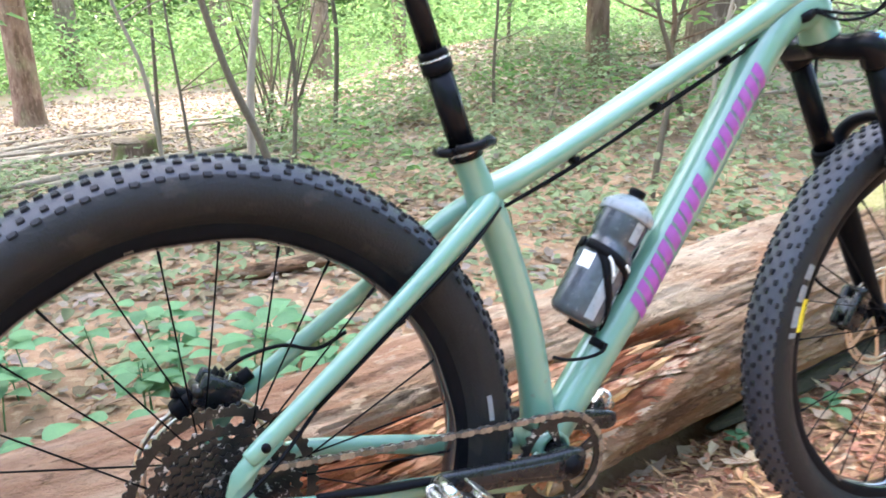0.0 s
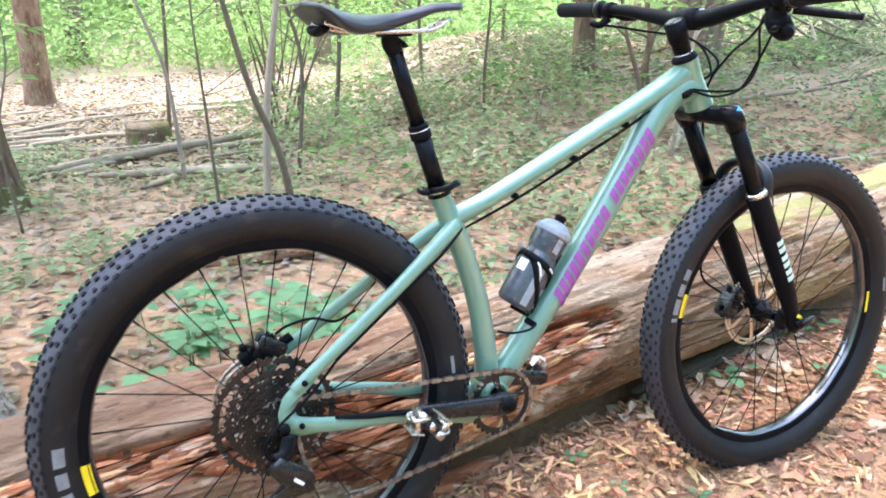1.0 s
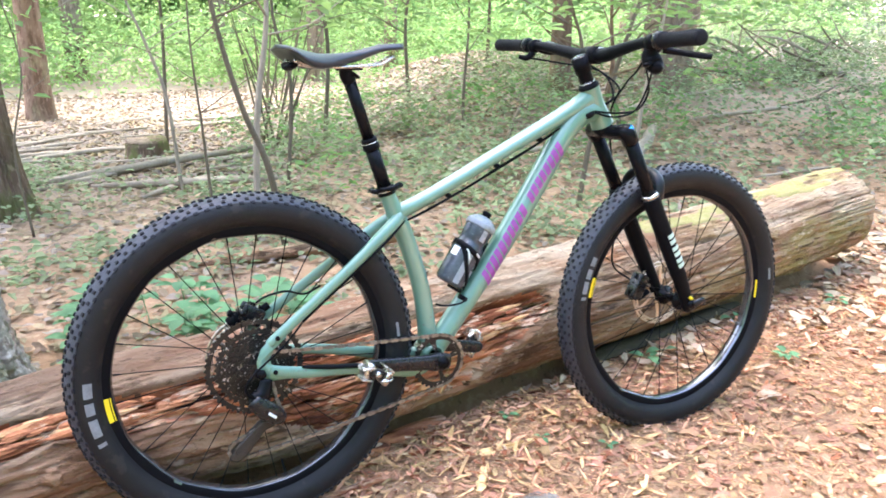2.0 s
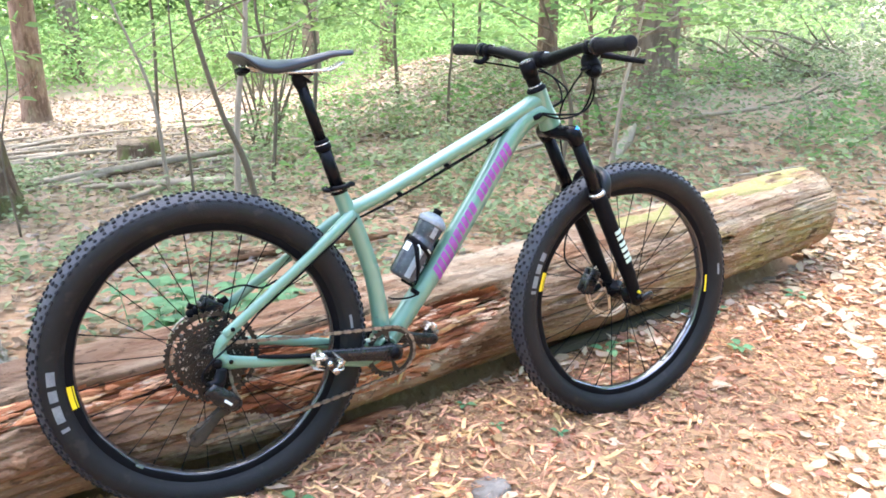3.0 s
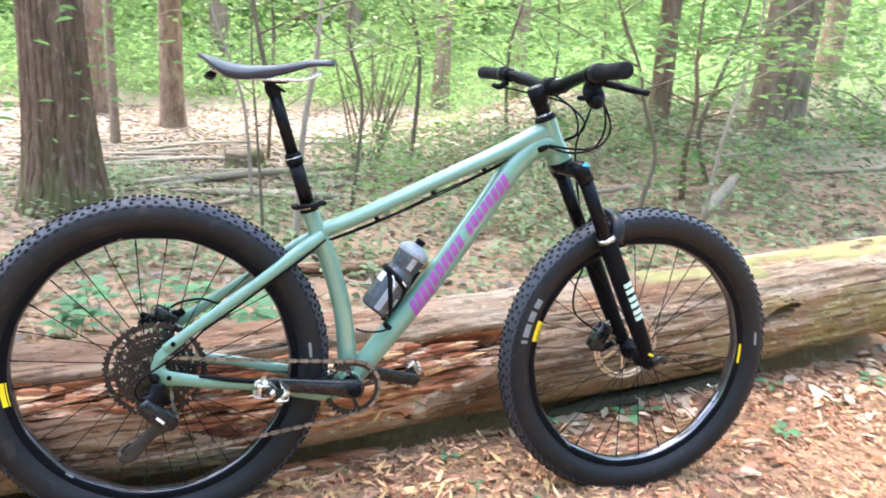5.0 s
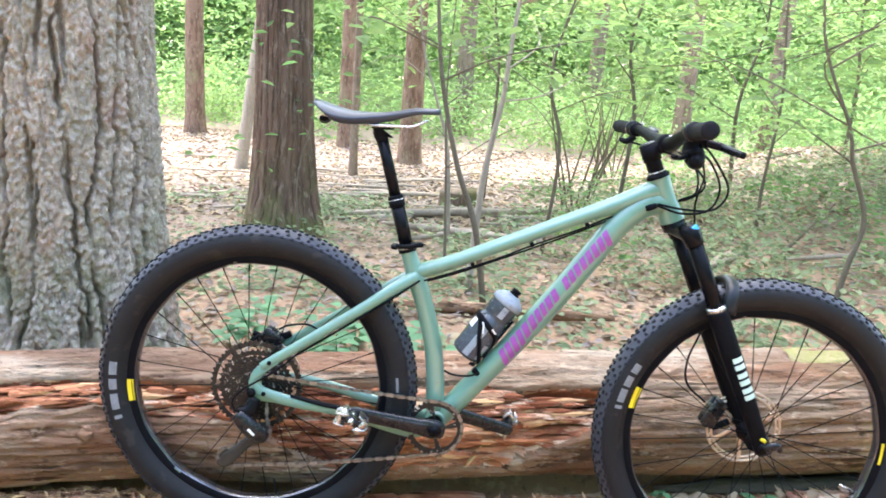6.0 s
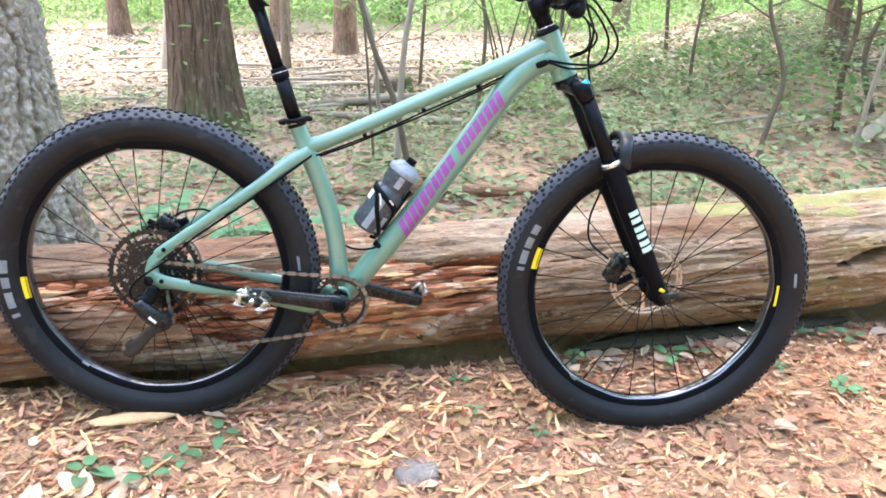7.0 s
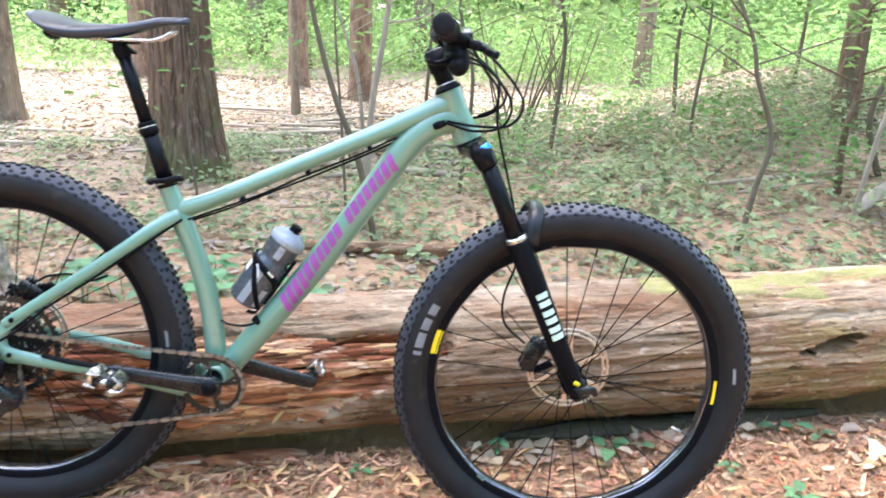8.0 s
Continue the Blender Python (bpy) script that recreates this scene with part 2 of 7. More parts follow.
GROUND = layered("leaf_litter_soil", [
    ((0.33, 0.205, 0.128), 1.6, (1, 1, 1), 0.42, 0.60, 0.9, None),
    ((0.50, 0.35, 0.225), 24, (1, 1, 1), 0.53, 0.62, 0.8, None),
    ((0.23, 0.14, 0.088), 38, (1, 1, 1), 0.58, 0.66, 0.8, None),
    ((0.30, 0.248, 0.21), 3.0, (1, 1, 1), 0.25, 0.50, 0.9, (1, 1.0, 5.0)),
    ((0.32, 0.268, 0.23), 7.0, (1, 1, 1), 0.50, 0.60, 0.8, (1, 3.0, 6.0)),
    ((0.27, 0.21, 0.168), 5.0, (0.5, 1, 1), 0.56, 0.64, 0.8, (1, 3.0, 6.0)),
], (0.42, 0.255, 0.154), 0.95, ((45, 1.0, 0.012), (130, 0.8, 0.005)), 0.1)
DULLITTER = surf("faded_dry_leaf", (0.325, 0.252, 0.165), (0.225, 0.163, 0.100), 30, 0.8, island=0.45, through_light=0.15, spec=0.2)
LITTER = surf("dry_leaf", (0.47, 0.278, 0.162), (0.32, 0.170, 0.095), 30, 0.8, island=0.45, through_light=0.15, spec=0.2)
PALELITTER = surf("pale_dry_leaf", (0.60, 0.47, 0.33), (0.48, 0.34, 0.225), 30, 0.8, island=0.3, through_light=0.15, spec=0.2)
CLEARLITTER = surf("sunlit_dry_leaf", (0.315, 0.258, 0.218), (0.20, 0.16, 0.13), 30, 0.8, island=0.35, through_light=0.15, spec=0.2)
CHIP = surf("wood_chip", (0.72, 0.45, 0.245), (0.50, 0.26, 0.13), 25, 0.8, island=0.5, bump=0.4, bump_scale=120, stretch=(0.3, 1, 1), spec=0.2)
NEEDLE = surf("pine_needle", (0.54, 0.33, 0.19), (0.43, 0.24, 0.14), 20, 0.8, island=0.4, spec=0.2)
LEAF = surf("green_leaf", (0.145, 0.26, 0.085), (0.185, 0.32, 0.105), 6, 0.55, island=0.22, through_light=0.6, spec=0.3)
LEAF_YELLOW = surf("yellow_green_leaf", (0.255, 0.365, 0.12), (0.195, 0.31, 0.11), 6, 0.55, island=0.22, through_light=0.6, spec=0.3)
# paler than the near leaves: distant sunlight and haze are in the colour
LEAF_FAR = surf("brightened_far_leaf", (0.265, 0.415, 0.155), (0.34, 0.49, 0.205), 2, 0.6, island=0.25, through_light=0.65, spec=0.2)
LEAF_DULL = surf("dull_green_leaf", (0.175, 0.225, 0.115), (0.245, 0.295, 0.155), 6, 0.6, island=0.3, through_light=0.4, spec=0.3)
LEAF_BROAD = surf("broad_leaf", (0.115, 0.255, 0.118), (0.155, 0.315, 0.145), 30, 0.5, obj=0.2, through_light=0.4, spec=0.35)
STONE = surf("grey_stone", (0.15, 0.13, 0.112), (0.23, 0.205, 0.18), 14, 0.85, bump=0.8, bump_scale=60)


# ---- building helpers ----
def part(name, bm, material, parent=None, label="", smooth=True, recalc=True):
    """Links a bmesh as one mesh object, under a thing or under a part."""
    if recalc:
        bmesh.ops.recalc_face_normals(bm, faces=bm.faces)
    me = bpy.data.meshes.new(name)
    bm.to_mesh(me)
    bm.free()
    return hang(name, me, material, parent, label, smooth)


def hang(name, me, material, parent=None, label="", smooth=True):
    if smooth and len(me.polygons):
        me.polygons.foreach_set("use_smooth", [True] * len(me.polygons))
    if material and not me.materials:
        me.materials.append(material)
    ob = new(name, me)
    ob.parent = parent
    if label:
        ob["label"] = label
    return ob


def thing(name, label, category, m=None, group="", kind=""):
    ob = new(name)
    ob.empty_display_size = 0.1
    ob.matrix_world = m or Matrix()
    return tagged(ob, label, category, group, kind)


def spline(pts, n):
    """Points of a smooth curve through pts, n to a span; a point may hold any count of numbers."""
    q = [np.array(p, float) for p in pts]
    q = [2 * q[0] - q[1]] + q + [2 * q[-1] - q[-2]]
    res = []
    for i in range(1, len(q) - 2):
        a, b, c, d = q[i - 1:i + 3]
        for k in range(n):
            t = k / n
            res.append(0.5 * (2 * b + (c - a) * t + (2 * a - 5 * b + 4 * c - d) * t * t + (3 * b - a - 3 * c + d) * t ** 3))
    return res + [q[-2]]


def sweep(bm, pts, rad, seg=12, n=0, side=None, caps=True):
    """A tube along pts. rad: one radius, one per point, or pairs (across, in the plane)."""
    if not isinstance(rad, (list, tuple)) or (isinstance(rad, tuple)):
        rad = [rad] * len(pts)
    rad = [r if isinstance(r, tuple) else (r, r) for r in rad]
    if n:
        dense = spline([(*p, *r) for p, r in zip(pts, rad)], n)
        pts, rad = [d[:3] for d in dense], [(max(1e-4, d[3]), max(1e-4, d[4])) for d in dense]
    p = [Vector(v) for v in pts]
    s = None
    rings = []
    for i in range(len(p)):
        t = (p[min(i + 1, len(p) - 1)] - p[max(i - 1, 0)]).normalized()
        if side is not None:
            s = Vector(side)
        elif s is None:
            s = Vector((0, 1, 0)) if abs(t.y) < 0.9 else Vector((1, 0, 0))
        s = (s - t * s.dot(t)).normalized()
        u = t.cross(s)
        a, b = rad[i]
        rings.append([bm.verts.new(p[i] + s * (a * math.cos(w)) + u * (b * math.sin(w))) for w in (2 * math.pi * k / seg for k in range(seg))])
    for r0, r1 in zip(rings, rings[1:]):
        for k in range(seg):
            bm.faces.new((r0[k], r0[(k + 1) % seg], r1[(k + 1) % seg], r1[k]))
    if caps:
        bm.faces.new(rings[0][::-1])
        bm.faces.new(rings[-1])
    return bm


def lathe(bm, prof, cx, cz, seg=48, closed=True):
    """Turns a profile of (radius, y) round the axis along y through (cx, cz)."""
    rings = []
    for k in range(seg):
        w = 2 * math.pi * k / seg
        rings.append([bm.verts.new((cx + r * math.cos(w), y, cz + r * math.sin(w))) for r, y in prof])
    m = len(prof)
    for k in range(seg):
        a, b = rings[k], rings[(k + 1) % seg]
        for j in range(m if closed else m - 1):
            bm.faces.new((a[j], a[(j + 1) % m], b[(j + 1) % m], b[j]))
    return bm


def disc(bm, r, y0, y1, cx, cz, seg=24):
    """A round plate between y0 and y1."""
    return sweep(bm, [(cx, y0, cz), (cx, y1, cz)], r, seg)


def slab(bm, size, m, bevel=0.0, seg=2):
    res = bmesh.ops.create_cube(bm, size=1.0, matrix=m @ Matrix.Diagonal((*size, 1)))
    if bevel:
        edges = list({e for v in res["verts"] for e in v.link_edges})
        bmesh.ops.bevel(bm, geom=edges, offset=bevel, segments=seg, affect="EDGES", profile=0.5)
    return bm


def plate(bm, outline, y0, y1):
    """A flat piece with an outline in (x, z), from y0 to y1."""
    a = [bm.verts.new((x, y0, z)) for x, z in outline]
    b = [bm.verts.new((x, y1, z)) for x, z in outline]
    bm.faces.new(a)
    bm.faces.new(b[::-1])
    for k in range(len(a)):
        j = (k + 1) % len(a)
        bm.faces.new((a[k], a[j], b[j], b[k]))
    return bm


def gear(bm, cx, cz, r, teeth, hole, y0, y1, depth=0.004, arms=0, hub=0.0, turn=0.0, wide=1):
    """A toothed ring; arms run from it to the hub radius, swept back by turn."""
    steps = teeth * 4
    rings = {}
    for name, y in (("a", y0), ("b", y1)):
        outer, inner = [], []
        for k in range(steps):
            w = 2 * math.pi * k / steps
            rr = r + (depth if k % 4 in (1, 2) else 0)
            outer.append(bm.verts.new((cx + rr * math.cos(w), y, cz + rr * math.sin(w))))
            inner.append(bm.verts.new((cx + hole * math.cos(w), y, cz + hole * math.sin(w))))
        rings[name] = outer, inner
    (ao, ai), (bo, bi) = rings["a"], rings["b"]
    for k in range(steps):
        j = (k + 1) % steps
        for quad in ((ao[k], ao[j], ai[j], ai[k]), (bo[j], bo[k], bi[k], bi[j]), (ao[j], ao[k], bo[k], bo[j]), (ai[k], ai[j], bi[j], bi[k])):
            bm.faces.new(quad)
    for n in range(arms):
        k = round(steps * n / arms + turn * 7)
        cols = [(k + q) % steps for q in range(wide + 1)]
        ends = []
        for y in (y0, y1):
            row = []
            for q in range(wide + 1):
                w = 2 * math.pi * ((k + q) - (q - wide / 2) * 0.3) / steps - turn
                row.append(bm.verts.new((cx + hub * math.cos(w), y, cz + hub * math.sin(w))))
            ends.append(row)
        for q in range(wide):
            bm.faces.new((ai[cols[q]], ai[cols[q + 1]], ends[0][q + 1], ends[0][q]))
            bm.faces.new((bi[cols[q + 1]], bi[cols[q]], ends[1][q], ends[1][q + 1]))
        bm.faces.new((ai[cols[0]], ends[0][0], ends[1][0], bi[cols[0]]))
        bm.faces.new((ai[cols[-1]], bi[cols[-1]], ends[1][-1], ends[0][-1]))
    return bm


def raw(name, verts, faces, material, parent=None, label="", smooth=False):
    me = bpy.data.meshes.new(name)
    me.from_pydata(verts, [], faces)
    me.update()
    return hang(name, me, material, parent, label, smooth)


def smoothstep(a, b, x):
    t = min(1.0, max(0.0, (x - a) / (b - a)))
    return t * t * (3 - 2 * t)


# ---- the ground: one sheet, flat round the bicycle, falling away to a clearing behind the log ----
def land(x, y):
    s = max(0.0, y - 0.3)
    fall = -1.35 * (1 - math.exp(-(s / 9.5) ** 1.7))
    right = smoothstep(0.8, 4.5, x - 0.25 * max(0.0, y - 4)) * (1 - smoothstep(8, 14, y))
    z = fall * (1 - right) + 0.10 * right * smoothstep(1, 4, y)
    z -= 0.028 * math.exp(-((x - 1.17) ** 2 + (y + 0.05) ** 2) / 0.09)
    z += 0.012 * math.exp(-((x - 0.1) ** 2 / 0.5 + (y - 0.02) ** 2 / 0.02))
    z += 0.010 * noise.noise((x * 3.1, y * 3.1, 0.3)) + 0.006 * noise.noise((x * 9, y * 9, 1.7))
    ay = 0.185 + 0.159 * x + 0.095 * smoothstep(0.25, -0.45, x)
    along = smoothstep(-1.8, -1.5, x) * smoothstep(2.95, 2.6, x)
    # added ridge blocks light from behind the log; added hollow deepens the shade
    z += along * (0.125 * math.exp(-((y - ay - 0.135) / 0.060) ** 2) - 0.095 * math.exp(-((y - ay - 0.005) / 0.085) ** 2))
    far = smoothstep(1.2, 6, math.hypot(x - 0.5, y))
    z += far * 0.06 * noise.noise((x * 0.5, y * 0.5, 4.0))
    return z


N = 250
verts, faces = [], []
for j in range(N + 1):
    for i in range(N + 1):
        x = 0.6 + 0.80 * math.sinh(6.6 * (2 * i / N - 1))
        y = 0.4 + 0.80 * math.sinh(6.6 * (2 * j / N - 1))
        verts.append((x, y, land(x, y)))
for j in range(N):
    for i in range(N):
        k = j * (N + 1) + i
        faces.append((k, k + 1, k + N + 2, k + N + 1))
ground = raw("ground", verts, faces, GROUND, None, "", True)
tagged(ground, "forest floor of brown soil, dry leaves and needles", "ground", kind="structure")

# ---- the fallen log behind the bicycle ----
LOG_A, LOG_B = -1.75, 2.80


def log_axis(x):
    return Vector((x, 0.185 + 0.159 * x + 0.012 * math.sin(x * 2.1) + 0.095 * smoothstep(0.25, -0.45, x), 0.187 + 0.021 * x + 0.006 * math.sin(x * 3 + 1)))


def fibre(x, a, s, seed):
    return noise.noise((x * 1.3 * s, math.cos(a) * 9 * s, math.sin(a) * 9 * s + seed))


def break_depth(x, a):
    """How deep the wood has split away, by place along the log and angle (0 towards the path, 90 degrees up)."""
    d = math.degrees(a)
    wob = 9 * noise.noise((x * 2.6, 3.1, 0)) + 5 * noise.noise((x * 9, 7.7, 0))
    upper = 55 + wob - 5 * smoothstep(0.3, 0.9, x)
    edge = 0.90 + 0.05 * noise.noise((d * 0.05, 1.0, 5.0)) - 0.30 * smoothstep(30, -35, d)
    low = 34 - 14 * smoothstep(-0.45, -0.15, x) - 52 * smoothstep(-0.08, 0.28, x) + 30 * smoothstep(0.5, 0.85, x) + 9 * noise.noise((x * 4, 0, 9.0)) + 6 * noise.noise((x * 13, 0, 4.0))
    inside = smoothstep(upper + 3, upper - 6, d) * smoothstep(edge + 0.01, edge - 0.06, x) * smoothstep(low - 6, low + 6, d)
    return inside


def strips(x, a, width, length, seed):
    """A depth from 0 to 1 that is even over each long torn strip of wood and steps at its edges."""
    v = (a * 0.17 + 0.012 * noise.noise((x * 2.0, a * 1.5, seed)) + 0.004 * noise.noise((x * 7.0, a * 3.0, seed))) / width
    row = math.floor(v)

    def rnd(i, j):
        q = math.sin(i * 127.1 + j * 311.7 + seed * 74.7) * 43758.5453
        return q - math.floor(q)

    q = x / (length * (0.6 + 0.8 * rnd(row, 91))) + 10 * rnd(row, 17)
    col = math.floor(q)
    here, after = rnd(row, col), rnd(row, col + 1)
    edge = min(v - row, 1 - v + row)
    slot = smoothstep(0.17, 0.02, edge) * smoothstep(0.35, 0.6, rnd(row + (v - row > 0.5), col + 50)) if width > 0.025 else 0.0
    return here + (after - here) * smoothstep(0.93, 1.0, q - col) + 0.75 * slot


NX, NT = 680, 300
verts, faces, mats = [], [], []
rot = []
for i in range(NX + 1):
    x = LOG_A + (LOG_B - LOG_A) * i / NX
    c = log_axis(x)
    c2 = log_axis(x + 0.01)
    t = (c2 - c).normalized()
    side = Vector((0, -1, 0))
    side = (side - t * side.dot(t)).normalized()
    up = side.cross(t)
    up = up if up.z > 0 else -up
    end = smoothstep(LOG_B, LOG_B - 0.10, x) * smoothstep(LOG_A, LOG_A + 0.05, x)
    for k in range(NT):
        a = 2 * math.pi * k / NT
        if a > math.pi:
            a -= 2 * math.pi
        r = 0.170 + 0.010 * fibre(x, a, 0.35, 2.0) + 0.006 * fibre(x * 1.2, a, 1.2, 5.0) + 0.004 * fibre(x * 2.2, a, 3.2, 15.0) + 0.0025 * fibre(x * 3.5, a, 7.0, 25.0)
        b = break_depth(x, a)
        if b > 0:
            layer = 0.002 + 0.040 * strips(x, a, 0.032, 0.34, 3.0) ** 1.6 + 0.024 * strips(x, a, 0.014, 0.16, 5.0) ** 1.6 + 0.010 * strips(x, a, 0.007, 0.08, 9.0) + 0.009 * fibre(x * 1.6, a, 1.2, 8.0) + 0.003 * fibre(x * 8, a, 8.0, 1.0)
            r -= b * max(0.005, layer)
        else:
            r -= 0.0035 * strips(x, a, 0.020, 0.55, 21.0) ** 2 + 0.0018 * strips(x, a, 0.007, 0.20, 27.0)
            crack = abs(fibre(x * 0.7, a, 0.9, 11.0))
            r -= 0.012 * smoothstep(0.055, 0.0, crack) * smoothstep(-0.1, 0.2, noise.noise((x * 2.1, a * 1.7, 31.0))) if -0.9 < a < 2.6 else 0
            r -= 0.007 * smoothstep(0.22, 0.34, noise.noise((x * 5, a * 4.5, 41.0)))
        knot = math.hypot((x + 0.447) / 0.026, (a - 0.195) / 0.13)
        r += 0.020 * smoothstep(1.0, 0.45, knot) * (1 + 0.3 * fibre(x * 9, a, 4.0, 3.0)) + 0.006 * smoothstep(3.0, 0.8, knot)
        hole = math.exp(-((x - 1.90) / 0.080) ** 2 - ((a - 0.20 - 1.3 * (x - 1.90)) / 0.13) ** 2) + 0.9 * math.exp(-((x - 1.79) / 0.018) ** 2 - ((a + 0.12) / 0.05) ** 2)
        r -= 0.130 * smoothstep(0.42, 0.50, hole + 0.30 * noise.noise((x * 24, a * 11, 3.0)) + 0.18 * noise.noise((x * 60, a * 26, 8.0)))
        r -= 0.024 * smoothstep(0.9, 0.6, x) * smoothstep(-0.80, -1.15, a) * smoothstep(-2.7, -2.1, a)
        r += 0.016 * smoothstep(0.7, 1.7, x) * smoothstep(-0.1, -1.2, a) * smoothstep(-2.9, -1.9, a)
        r *= 0.55 + 0.45 * math.sqrt(max(0.0, end))
        verts.append(tuple(c + side * (r * math.cos(a)) + up * (r * math.sin(a))))
        rot.append(b)
for i in range(NX):
    for k in range(NT):
        j = (k + 1) % NT
        q = (i * NT + k, i * NT + j, (i + 1) * NT + j, (i + 1) * NT + k)
        faces.append(q)
        mats.append(1 if sum(rot[v] for v in q) > 1.6 else 0)
faces.append(list(range(NT))[::-1])
faces.append([NX * NT + k for k in range(NT)])
mats += [1, 1]
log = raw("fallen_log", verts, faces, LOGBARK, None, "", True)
log.data.materials.append(ROTWOOD)
log.data.polygons.foreach_set("material_index", mats)
log.data.polygons.foreach_set("use_smooth", [q == 0 for q in mats])
tagged(log, "grey mossy fallen trunk split open to orange rotten wood", "log")
# moss on the top of the far end
verts, faces = [], []
rng = random.Random(5)
MX, MT = 90, 26
for i in range(MX + 1):
    x = 1.42 + 1.30 * i / MX
    for k in range(MT + 1):
        a = radians(48 + 78 * k / MT)
        c = log_axis(x)
        cover = noise.noise((x * 3.2, a * 2.4, 2.0)) + 0.5 * noise.noise((x * 11, a * 8, 3.0)) + 0.42 - 1.5 * abs(a - 1.5) ** 2 + 0.12 * (x - 2)
        r = 0.170 + 0.010 * fibre(x, a, 0.35, 2.0) + 0.004 * fibre(x * 0.6, a, 1.2, 5.0) - 0.014 + 0.015 * smoothstep(0.12, 0.5, cover) + 0.003 * noise.noise((x * 60, a * 40, 0))
        verts.append((c.x, c.y - r * math.cos(a), c.z + r * math.sin(a)))
for i in range(MX):
    for k in range(MT):
        v = i * (MT + 1) + k
        faces.append((v, v + 1, v + MT + 2, v + MT + 1))
raw("moss_patch", verts, faces, MOSS, log, "yellow-green moss", True)


# torn fibres that stand out of the split
rng = random.Random(12)
made = 0
while made < 290:
    x, a = rng.uniform(-0.95, 0.86), radians(rng.uniform(-38, 56))
    if break_depth(x, a) < 0.9 or break_depth(x + 0.1, a) < 0.6:
        continue
    ln, wd = rng.uniform(0.03, 0.15), rng.uniform(0.004, 0.012)
    r0 = 0.170 - rng.uniform(0.004, 0.030)
    tilt = rng.uniform(-0.05, 0.10)
    vs = []
    for q, wf in ((0.0, 0.3), (0.15, 1.0), (0.55, 0.8), (1.0, 0.12)):
        xx = x + (q - 0.5) * ln
        c = log_axis(xx)
        rr = r0 + tilt * q * ln + 0.006 * math.sin(q * 3.1)
        for da, dr in ((-1, 0), (0, 0.55), (1, 0)):
            aa = a + da * wd * wf / 0.16 + 0.10 * (q - 0.5) * ln
            rad = rr + dr * wd * wf
            vs.append((xx, c.y - rad * math.cos(aa), c.z + rad * math.sin(aa)))
    fs = []
    for i in range(3):
        for k in range(2):
            fs.append((i * 3 + k, i * 3 + k + 1, i * 3 + k + 4, i * 3 + k + 3))
        fs.append((i * 3 + 2, i * 3, i * 3 + 3, i * 3 + 5))
    raw("wood_splinter", vs, fs, ROTWOOD if made % 8 else CHIP, log)
    made += 1


